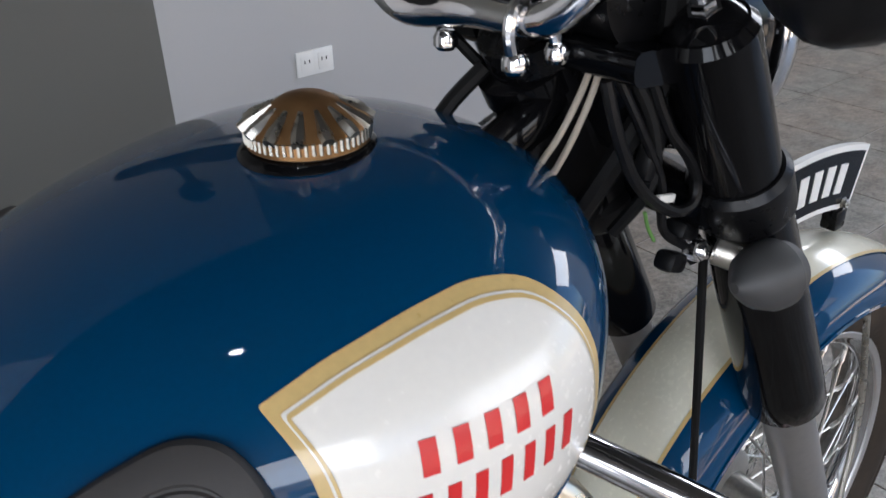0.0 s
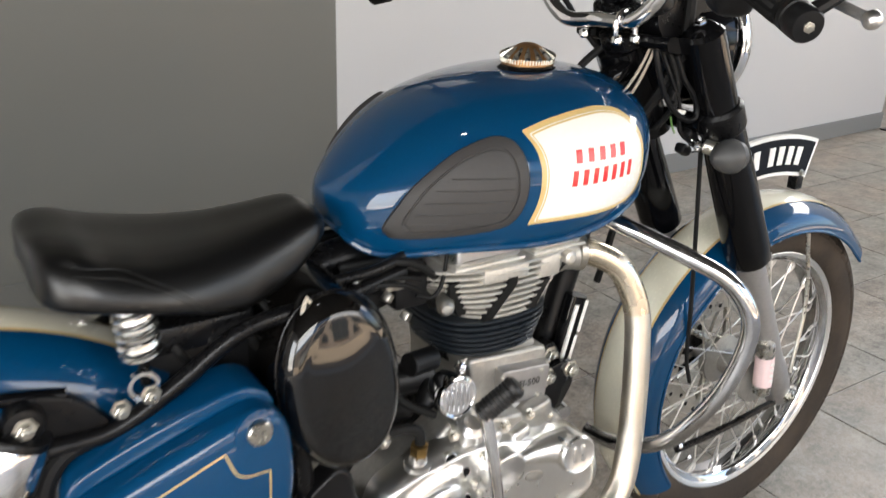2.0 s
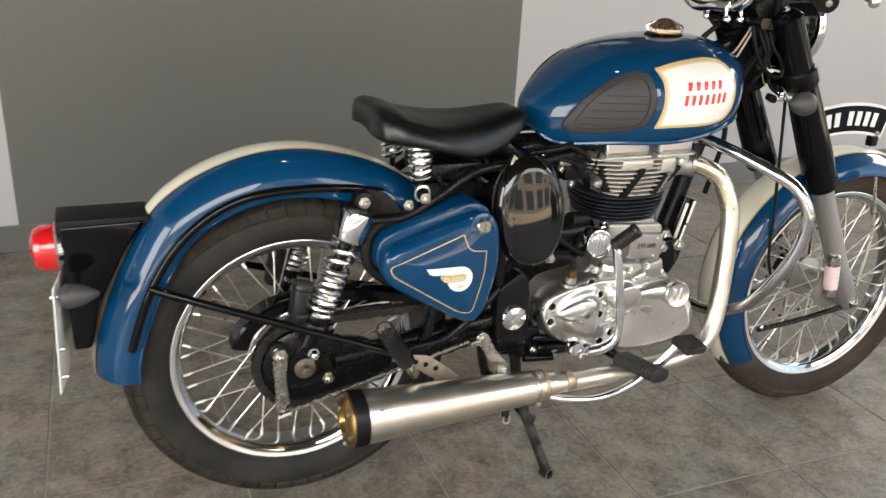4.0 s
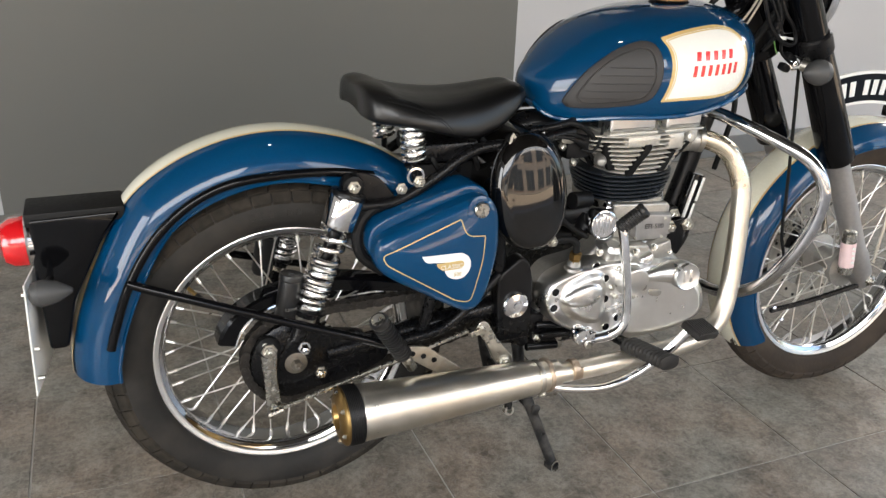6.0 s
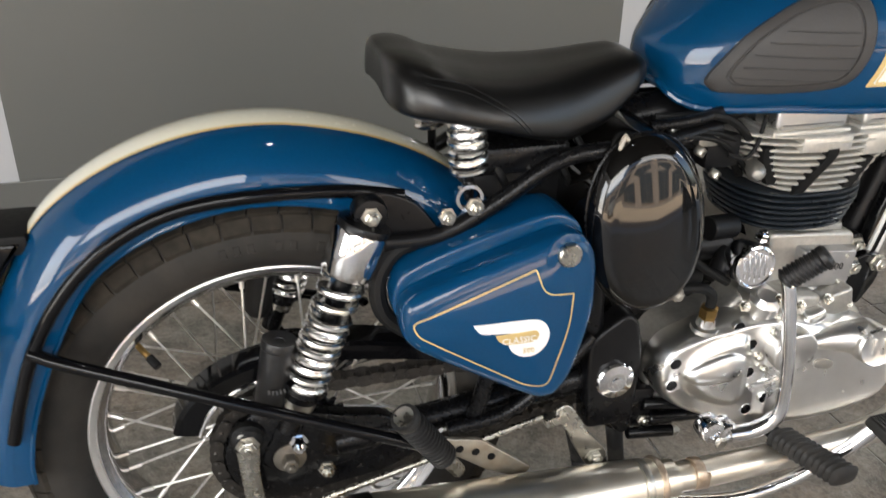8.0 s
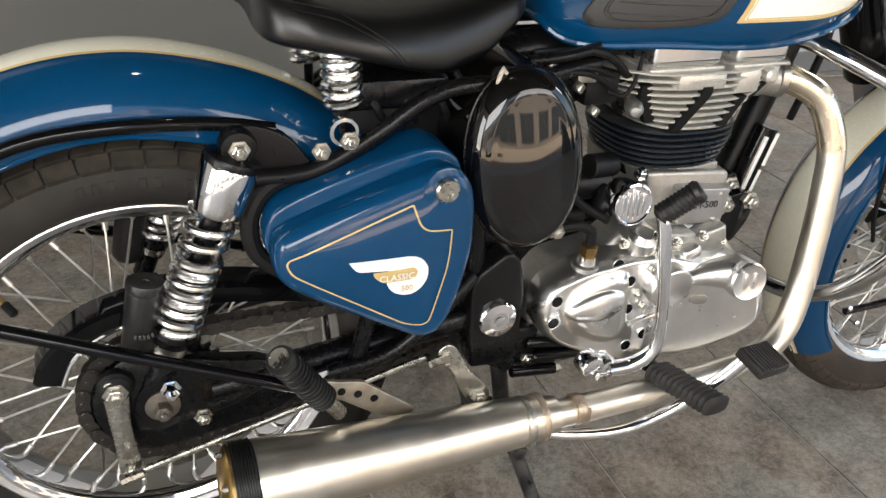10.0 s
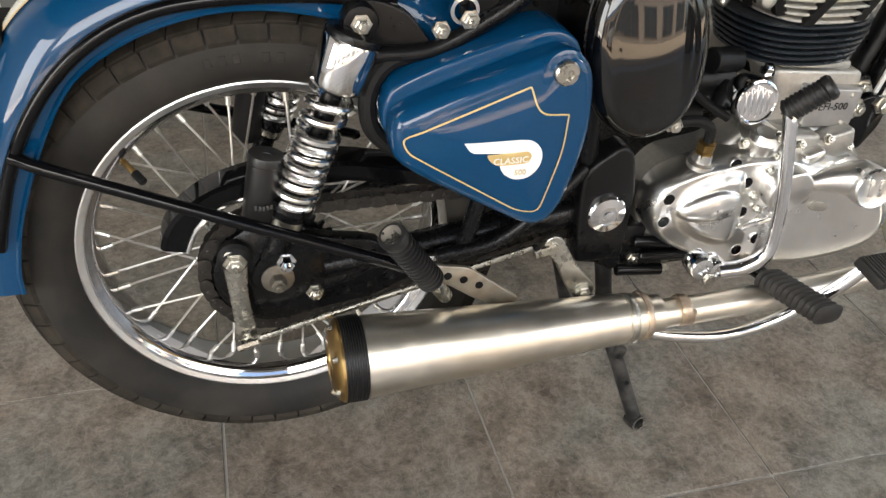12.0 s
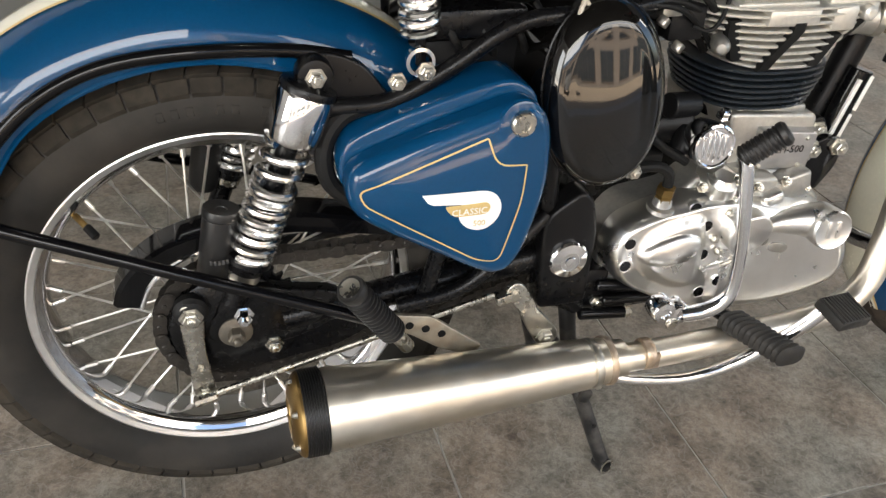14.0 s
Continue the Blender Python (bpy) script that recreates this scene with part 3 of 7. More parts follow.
# moulded size marks on the tyre's wall
for k in range(10):
    if k in (3, 6):
        continue
    a = radians(101 - 3.4 * k)
    bm = bmesh.new()
    m_ = pose(0, 0, 0, 0, 90 - math.degrees(a), 0)
    box(bm, (0.276 * math.cos(a), -0.0545, 0.276 * math.sin(a)), (0.009, 0.0035, 0.0125), m_, bevel=0.001, seg=1)
    part("moulded_mark", bm, TYRE, rear)
# front brake disc
bm = bmesh.new()
lathe(bm, [(0.098, 0.062), (0.138, 0.062), (0.138, 0.066), (0.098, 0.066)], (0, 0, 0), (0, 1, 0), 48, closed=True)
disc = part("brake_disc", bm, STEEL, front, "steel front brake disc")
for k in range(6):
    a = k * math.pi / 3
    bm = bmesh.new()
    rod(bm, (0.045 * math.cos(a), 0.055, 0.045 * math.sin(a)), (0.104 * math.cos(a + 0.3), 0.064, 0.104 * math.sin(a + 0.3)), 0.006, 6)
    part("carrier_arm", bm, STEEL, disc)
for k in range(24):
    a = k * math.pi / 12
    rr = 0.109 + 0.009 * (k % 3)
    bm = bmesh.new()
    lathe(bm, [(0.0045, -0.0006), (0.0045, 0.0006)], (rr * math.cos(a), 0.0615, rr * math.sin(a)), (0, 1, 0), 8)
    part("drilled_hole", bm, PLASTIC, disc)


# ---- mudguards
def mudguard(name, crown, half, depth, stripe, label, skirt=0.0):
    """crown: points of the crown line in x and z; the section hangs below it, towards the wheel."""
    holder = thing(name, "", "")
    holder.parent = bike
    holder["label"] = label
    path = [Vector((p.x, 0, p.z)) for p in spline([(x, 0, z) for x, z in crown], 8)]
    fr = []
    m = len(path)
    for i in range(m):
        t = (path[min(i + 1, m - 1)] - path[max(i - 1, 0)]).normalized()
        fr.append((t, Vector((t.z, 0, -t.x))))
    centre = sum(path, Vector()) / m
    out = []
    for p, (t, nn) in zip(path, fr):
        if nn.dot(p - (centre - Vector((0, 0, 0.25)))) < 0:
            nn = -nn
        out.append(nn)
    arc = lambda q: (half * math.sin(q), depth * (1 - math.cos(q)) if abs(q) < 1.45 else depth * (1 - math.cos(q)))

    def sweep(bm, q0, q1, steps, lift, thick=0.0):
        qs = [q0 + (q1 - q0) * k / steps for k in range(steps + 1)]
        rings = []
        for p, nn in zip(path, out):
            ring = []
            for q in qs:
                y, d = arc(q)
                ring.append(p + nn * (lift - d) + Vector((0, y * (1 + lift / half), 0)))
            if thick:
                for q in reversed(qs):
                    y, d = arc(q)
                    ring.append(p + nn * (lift - d - thick * math.cos(q)) + Vector((0, y - thick * math.sin(q), 0)))
            rings.append(ring)
        loft(bm, rings, closed=bool(thick), caps=bool(thick))

    bm = bmesh.new()
    sweep(bm, -1.5, 1.5, 22, 0.0, 0.0022)
    shell = part("shell", bm, BLUE, holder, "glossy blue enamelled shell")
    bm = bmesh.new()
    sweep(bm, -stripe, stripe, 8, 0.0010)
    part("cream_stripe", bm, CREAM, shell, "cream painted centre stripe")
    for s in (-1, 1):
        bm = bmesh.new()
        sweep(bm, s * (stripe - 0.01), s * (stripe + 0.045), 2, 0.0016)
        part("gold_line", bm, GOLD, shell, "gold hand-painted line")
    # rolled edge
    for s in (-1, 1):
        bm = bmesh.new()
        y, d = arc(1.5)
        if skirt:
            loft(bm, [[p - nn * (d + e) + Vector((0, s * (y + o), 0)) for e, o in ((-0.002, 0.0), (skirt * 0.5, -0.001), (skirt, -0.003), (skirt, -0.0055), (skirt * 0.5, -0.0035), (-0.002, -0.0025))] for p, nn in zip(path, out)])
            part("side_skirt", bm, BLUE, shell, "blue lower skirt inside the rail")
            bm = bmesh.new()
            y, d = y - 0.0035, d + skirt
        tube(bm, [p - nn * d + Vector((0, s * y, 0)) for p, nn in zip(path, out)][::3], 0.0032, 6, 1, smooth_path=False)
        part("rolled_edge", bm, BLUE, shell)
    return holder, path, out, arc


rf, rpath, rout, rarc = mudguard("rear_mudguard", [(0.272, 0.662), (0.240, 0.684), (0.18, 0.721), (0.109, 0.748), (0.019, 0.765), (-0.068, 0.761), (-0.152, 0.736), (-0.224, 0.694), (-0.272, 0.643), (-0.316, 0.564), (-0.353, 0.475), (-0.372, 0.40), (-0.375, 0.358)], 0.088, 0.062, 0.33,
                                 "blue rear mudguard with a cream stripe between gold lines", skirt=0.019)
FF = []
for k in range(15):
    a = radians(44 + (212 - 44) * k / 14)
    r = 0.372 if a < 2.6 else 0.372 - 0.035 * (a - 2.6)
    FF.append((FA.x + r * math.cos(a), FA.z + r * math.sin(a)))
ff, fpath, fout, farc = mudguard("front_mudguard", FF, 0.075, 0.058, 0.50, "blue front mudguard with a cream stripe between gold lines")
ff.location = (-0.006, -0.012, -0.004)

# black rail under the rear mudguard's lip
rail_pts = [(0.15, -0.097, 0.690), (0.083, -0.098, 0.702), (-0.004, -0.098, 0.705), (-0.087, -0.098, 0.698), (-0.147, -0.098, 0.676), (-0.198, -0.097, 0.638), (-0.239, -0.096, 0.588), (-0.272, -0.095, 0.527), (-0.295, -0.094, 0.464), (-0.307, -0.093, 0.425)]
for s in (1, -1):
    bm = bmesh.new()
    tube(bm, [(x, y * s, z) for x, y, z in rail_pts], 0.0078, 12, 4)
    part("guard_rail", bm, BLACKGLOSS, rf, "black tubular rail along the mudguard")
    bm = bmesh.new()
    tube(bm, [(-0.268, -0.098 * s, 0.543), (-0.20, -0.118 * s, 0.520), (0.116, -0.172 * s, 0.408), (0.15, -0.172 * s, 0.394)], 0.0078, 12, 4)
    part("stay", bm, BLACKGLOSS, rf, "black mudguard stay")

# tail: black carrier box, lamp, plate, indicators
tail = thing("tail_unit", "", "")
tail.parent = bike
tail["label"] = "black tail bracket with red lamp and number plate"
bm = bmesh.new()
slab(bm, rounded([(-0.262, 0.652), (-0.404, 0.650), (-0.406, 0.55), (-0.402, 0.415), (-0.372, 0.415), (-0.352, 0.50), (-0.30, 0.60)], 0.008), 0.045, -0.045, 0.006)
part("bracket", bm, BLACKGLOSS, tail)
bm = bmesh.new()
box(bm, (-0.334, 0, 0.647), (0.152, 0.086, 0.024), bevel=0.004)
part("top_cover", bm, RUBBER, tail)
bm = bmesh.new()
lathe(bm, [(0.041, 0), (0.043, 0.008), (0.041, 0.03), (0.034, 0.042), (0.018, 0.049), (0.0, 0.051)], (-0.405, 0, 0.600), (-1, 0, -0.03), 28)
lamp = part("tail_lamp", bm, REDLENS, tail, "red round tail lamp lens")
bm = bmesh.new()
lathe(bm, [(0.046, 0), (0.047, 0.007), (0.044, 0.011)], (-0.401, 0, 0.600), (-1, 0, -0.03), 28)
part("lamp_ring", bm, CHROME, lamp)
bm = bmesh.new()
box(bm, (-0.416, 0, 0.450), (0.003, 0.15, 0.205), pose(0, 0, 0, 0, 2.5, -8), bevel=0.001)
plate = part("rear_plate", bm, WHITE, tail, "white rear number plate")
for zz in (0.375, 0.43, 0.53):
    bm = bmesh.new()
    rod(bm, (-0.415, -0.06, zz), (-0.430, -0.06, zz), 0.004, 8)
    part("plate_bolt", bm, STEEL, plate)
for k in range(6):
    bm = bmesh.new()
    box(bm, (-0.4192 + 0.14 * (-0.05 + 0.02 * k), -0.05 + 0.02 * k, 0.465), (0.001, 0.011, 0.05), pose(0, 0, 0, 0, 2.5, -8))
    part("plate_mark", bm, PLASTIC, plate, smooth=False)


def indicator(parent, base, tip, body_r, along, tail_len=1.9):
    bm = bmesh.new()
    rod(bm, base, tip, 0.006, 10)
    st = part("indicator_stalk", bm, PLASTIC, parent, "black indicator stalk")
    bm = bmesh.new()
    ax = Vector(along)
    lathe(bm, [(0.004, -tail_len * body_r), (0.45 * body_r, -0.79 * tail_len * body_r), (0.8 * body_r, -0.45 * tail_len * body_r), (body_r, 0), (body_r, 0.45 * body_r), (0.92 * body_r, 0.55 * body_r), (0.8 * body_r, 0.9 * body_r), (0.3 * body_r, 1.15 * body_r)], tip, ax, 24)
    part("indicator_body", bm, GREYPLASTIC, st, "smoked grey bullet indicator")


indicator(tail, (-0.385, -0.04, 0.545), (-0.39, -0.115, 0.553), 0.021, (-1, 0, 0))
indicator(tail, (-0.385, 0.04, 0.545), (-0.39, 0.115, 0.553), 0.021, (-1, 0, 0))

# ---- fuel tank
TANK_X = (0.4923, 1.0046)
TANK_Y = 0.0238
TANK_UP, TANK_DOWN, TANK_WIDE = (0.1227, -0.0208, -0.0027, -0.0049, -0.0033), (0.0667, 0.0168, 0.0138, 0.0017, 0.0073), (0.1944, -0.0146, -0.0108, 0.0089, -0.0008)


def tank_lines(x):
    """Height of the spine, height of the bottom edge and half width at x: smooth sine series from tail to nose."""
    c = min(max((TANK_X[0] + TANK_X[1] - 2 * x) / (TANK_X[1] - TANK_X[0]), -1.0), 1.0)
    u_ = math.acos(c)
    series = lambda v: sum(a * math.sin((k + 1) * u_) for k, a in enumerate(v))
    zm = 0.8356 - 0.0102 * c
    return zm + series(TANK_UP), zm - series(TANK_DOWN), series(TANK_WIDE)


def tank_half(x, z):
    zt, zb, w = tank_lines(x)
    t = min(max((z - zb) / max(zt - zb, 1e-6), 0.0), 1.0)
    if t < 0.34:
        return w * (1 - 0.10 * ((0.34 - t) / 0.34) ** 2.4)
    return w * max(0.0, 1 - ((t - 0.34) / 0.66) ** 2.972) ** 0.488


def tank_surf(x, z, h):
    e = 0.002
    y = TANK_Y - tank_half(x, z)
    gx = (-tank_half(x + e, z) + tank_half(x - e, z)) / (2 * e)
    gz = (-tank_half(x, z + e) + tank_half(x, z - e)) / (2 * e)
    n = Vector((gx, -1, gz)).normalized()
    return Vector((x, y, z)) + n * h


tank = thing("fuel_tank", "", "")
tank.parent = bike
tank["label"] = "blue teardrop fuel tank with cream side panels"
bm = bmesh.new()
rings = []
xs = [0.5 * (TANK_X[0] + TANK_X[1]) - 0.5 * (TANK_X[1] - TANK_X[0]) * math.cos(math.pi * (k + 0.15) / 72.3) for k in range(73)]
for x in xs:
    zt, zb, _ = tank_lines(x)
    right = []
    for k in range(37):
        z = zb + (zt - zb) * (0.5 - 0.5 * math.cos(math.pi * k / 36))
        right.append((tank_half(x, z), z))
    ring = [Vector((x, TANK_Y - y, z)) for y, z in right] + [Vector((x, TANK_Y + y, z)) for y, z in reversed(right[:-1])]
    rings.append(ring)
loft(bm, rings)
part("tank_shell", bm, BLUE, tank, "glossy blue enamelled tank", angle=60)
# seam flange along the bottom
bm = bmesh.new()
flange = [(x, tank_half(x, tank_lines(x)[1]) + 0.003, tank_lines(x)[1] - 0.001) for x in xs[6:-6:2]]
tube(bm, [(x, TANK_Y - y, z) for x, y, z in flange] + [(x, TANK_Y + y, z) for x, y, z in reversed(flange)], 0.0048, 8, 1, smooth_path=False, closed=True)
part("seam_flange", bm, BLUE, tank)
# panel with gold border
BAD = densify(rounded([(0.695, 0.9135), (0.726, 0.9235), (0.771, 0.9325), (0.810, 0.9365), (0.839, 0.932), (0.858, 0.912), (0.868, 0.878), (0.867, 0.843), (0.848, 0.818), (0.800, 0.8095), (0.738, 0.806), (0.691, 0.801), (0.702, 0.838), (0.704, 0.872), (0.702, 0.895)], [0.002, 0.03, 0.03, 0.03, 0.02, 0.03, 0.03, 0.03, 0.02, 0.03, 0.03, 0.002, 0.03, 0.03, 0.03], 4))


bm = bmesh.new()
patch(bm, BAD, tank_surf, [(1.0, 0.0002), (1.0, 0.0008), (0.8, 0.0008), (0.6, 0.0008), (0.4, 0.0008), (0.2, 0.0008)], (0.785, 0.868))
badge = part("side_panel", bm, GOLD, tank, "gold-edged cream side panel")
SM = [tuple(Vector((0.785, 0.868)) + (Vector(p) - Vector((0.785, 0.868))) * 0.93) for p in BAD]
bm = bmesh.new()
patch(bm, SM, tank_surf, [(1.0, 0.0008), (1.0, 0.0013), (0.8, 0.0014), (0.6, 0.0014), (0.4, 0.0014), (0.2, 0.0014)], (0.785, 0.868))
part("panel_field", bm, BADGE, badge, "cream white panel field")
SM2 = [tuple(Vector((0.785, 0.868)) + (Vector(p) - Vector((0.785, 0.868))) * 0.905) for p in BAD]
bm = bmesh.new()
strip(bm, SM2, tank_surf, 0.0016, 0.0018)
part("inner_line", bm, GOLD, badge, "fine gold inner line")


def glyph(x0, z0, w, h, slant):
    return [(x0, z0), (x0 + w, z0 + slant * w), (x0 + w + 0.002, z0 + h + slant * w), (x0 + 0.002, z0 + h)]


for row, (z0, xs0, n, w, h) in enumerate(((0.8775, 0.746, 5, 0.0127, 0.0155), (0.8495, 0.740, 7, 0.0105, 0.0195))):
    for k in range(n):
        x0 = xs0 + k * (w + 0.0035)
        base = z0 + 0.07 * (x0 - xs0)
        bm = bmesh.new()
        patch(bm, densify(glyph(x0, base, w * 0.62, h, 0.02), 0.004), tank_surf, [(1.0, 0.0016), (1.0, 0.002), (0.5, 0.002)])
        part("red_mark", bm, RED, badge)

# knee pad
KP = closed_spline([(0.536, 0.797), (0.549, 0.823), (0.572, 0.853), (0.612, 0.885), (0.648, 0.902), (0.669, 0.906), (0.682, 0.899), (0.688, 0.876), (0.687, 0.842), (0.676, 0.812), (0.655, 0.798), (0.600, 0.787), (0.552, 0.7825), (0.540, 0.786)], 5)
bm = bmesh.new()
patch(bm, KP, tank_surf, [(1.0, -0.001), (1.0, 0.004), (0.97, 0.0075), (0.9, 0.009), (0.80, 0.0095), (0.785, 0.0078), (0.77, 0.0078), (0.755, 0.0092), (0.6, 0.0095), (0.4, 0.0095), (0.2, 0.0095)], (0.630, 0.842))
pad = part("knee_pad", bm, KNEE, tank, "grey ribbed rubber knee pad")
for zz, xa, xb in ((0.806, 0.562, 0.664), (0.819, 0.569, 0.670), (0.833, 0.578, 0.673), (0.847, 0.590, 0.673), (0.860, 0.606, 0.670)):
    bm = bmesh.new()
    tube(bm, [tank_surf(x, zz + 0.06 * (x - 0.62), 0.0090) for x in np.linspace(xa, xb, 10)], 0.0013, 6, 1, smooth_path=False)
    part("rib", bm, KNEE, pad)
bm = bmesh.new()
patch(bm, KP, lambda x, z, h: Vector((1, -1, 1)) * tank_surf(x, z, h) + Vector((0, 2 * TANK_Y, 0)), [(1.0, -0.001), (1.0, 0.004), (0.97, 0.0075), (0.9, 0.009), (0.6, 0.0095), (0.3, 0.0095)], (0.630, 0.842))
part("knee_pad", bm, KNEE, tank, "grey ribbed rubber knee pad")
# filler cap
capc = Vector((0.812, 0.015, 0.9605))
bm = bmesh.new()
lathe(bm, [(0.046, -0.016), (0.043, 0.001), (0.040, 0.004), (0.036, 0.005), (0.0355, 0.009)], capc, (0, 0, 1), 40)
part("filler_neck", bm, BLACKGLOSS, tank, "dark filler neck ring")
bm = bmesh.new()
lathe(bm, [(0.034, 0.004), (0.037, 0.006), (0.037, 0.015), (0.034, 0.018), (0.027, 0.0235), (0.021, 0.0278), (0.014, 0.0322), (0.007, 0.0345), (0.0, 0.035)], capc, (0, 0, 1), 48)
fcap = part("filler_cap", bm, RUSTCAP, tank, "fluted brass and steel filler cap")
for k in range(14):
    a = 2 * math.pi * k / 14
    d = Vector((math.cos(a), math.sin(a), 0))
    bm = bmesh.new()
    tube(bm, [capc + d * 0.0385 + Vector((0, 0, 0.0155)), capc + d * 0.033 + Vector((0, 0, 0.0192)), capc + d * 0.019 + Vector((0, 0, 0.0280))], [0.0040, 0.0044, 0.0018], 6, 3)
    part("flute", bm, STEEL, fcap)
for k in range(56):
    a = 2 * math.pi * k / 56
    d = Vector((math.cos(a), math.sin(a), 0))
    bm = bmesh.new()
    rod(bm, capc + d * 0.037 + Vector((0, 0, 0.0085)), capc + d * 0.037 + Vector((0, 0, 0.0155)), 0.0013, 5)
    part("knurl", bm, STEEL, fcap)

# ---- seat
seat = thing("solo_seat", "", "")
seat.parent = bike
seat["label"] = "black sprung leatherette solo saddle"
SX = [0.138, 0.140, 0.144, 0.152, 0.165, 0.185, 0.21, 0.255, 0.30, 0.35, 0.40, 0.43, 0.452, 0.466, 0.472]
ST = [0.833, 0.836, 0.839, 0.841, 0.841, 0.837, 0.824, 0.814, 0.810, 0.811, 0.818, 0.823, 0.825, 0.820, 0.810]
SL = [0.790, 0.786, 0.783, 0.781, 0.779, 0.777, 0.773, 0.763, 0.748, 0.737, 0.748, 0.766, 0.783, 0.796, 0.803]
SW = [0.052, 0.076, 0.091, 0.104, 0.114, 0.122, 0.127, 0.130, 0.120, 0.104, 0.085, 0.073, 0.063, 0.050, 0.030]
bm = bmesh.new()
rings = []
for k in range(41):
    x = SX[0] + (SX[-1] - SX[0]) * (0.5 - 0.5 * math.cos(math.pi * k / 40))
    zt, zl, w = (float(np.interp(x, SX, v)) for v in (ST, SL, SW))
    hh = zt - zl
    sec = [(0.0, zt - 0.002), (0.25, zt), (0.5, zt - 0.001), (0.68, zt - 0.05 * hh - 0.002), (0.82, zt - 0.16 * hh), (0.92, zt - 0.34 * hh), (0.98, zt - 0.58 * hh), (1.0, zt - 0.80 * hh), (0.975, zt - 0.95 * hh), (0.92, zl), (0.7, zl + 0.006), (0.0, zl + 0.010)]
    ring = [Vector((x, -w * a, z)) for a, z in sec] + [Vector((x, w * a, z)) for a, z in reversed(sec[1:-1])]
    rings.append(ring)
loft(bm, rings)
for _ in range(3):
    bmesh.ops.smooth_vert(bm, verts=bm.verts, factor=0.4, use_axis_x=True, use_axis_y=True, use_axis_z=True)
bmesh.ops.subdivide_edges(bm, edges=bm.edges[:], cuts=1, use_grid_fill=True, smooth=1.0)
bmesh.ops.triangulate(bm, faces=[f for f in bm.faces if len(f.verts) > 4])
seat_tree = BVHTree.FromBMesh(bm)
cushion = part("cushion", bm, LEATHER, seat, "black leatherette cushion", angle=80)


for side in (-1, 1):
    for off in (0.0, 0.006):
        seam = []
        for q in spline([(0.172, 0, 0.826), (0.195, 0, 0.821), (0.225, 0, 0.812), (0.265, 0, 0.790), (0.292, 0, 0.764)], 5):
            p, nn, i_, dd = seat_tree.ray_cast(Vector((q.x, 0.4 * side, q.z - off)), Vector((0, -side, 0)))
            if p is not None:
                seam.append(p + Vector((0, 0.0002 * side, 0)))
        bm = bmesh.new()
        tube(bm, seam, 0.0009, 6, 2)
        part("seam", bm, LEATHER, cushion, "raised stitched seam")


def coil(bm, a, b, r, turns, wire, seg=6, per=18):
    a, b = Vector(a), Vector(b)
    ax = (b - a).normalized()
    u = ax.orthogonal().normalized()
    v = ax.cross(u)
    n = int(turns * per)
    pts = [a + (b - a) * (k / n) + r * (math.cos(2 * math.pi * turns * k / n) * u + math.sin(2 * math.pi * turns * k / n) * v) for k in range(n + 1)]
    tube(bm, pts, wire, seg, 1, smooth_path=False)


for s in (-1, 1):
    bm = bmesh.new()
    coil(bm, (0.231, 0.085 * s, 0.706), (0.226, 0.085 * s, 0.775), 0.020, 6, 0.0040, 8)
    part("seat_spring", bm, SPRINGWIRE, seat, "chromed seat coil spring")
    bm = bmesh.new()
    rod(bm, (0.232, 0.085 * s, 0.672), (0.231, 0.085 * s, 0.708), 0.006)
    part("spring_post", bm, BLACK, seat)
    bm = bmesh.new()
    rod(bm, (0.226, 0.085 * s, 0.772), (0.225, 0.085 * s, 0.785), 0.022, 20)
    part("spring_plate", bm, BLACK, seat)



# ---- frame
frame_t = thing("frame", "", "")
frame_t.parent = bike
frame_t["label"] = "black tubular steel frame"


def ftube(name, pts, r=0.014, mat=None, parent=None, seg=12, n=5, label=""):
    bm = bmesh.new()
    tube(bm, pts, r, seg, n)
    return part(name, bm, mat or BLACK, parent or frame_t, label)


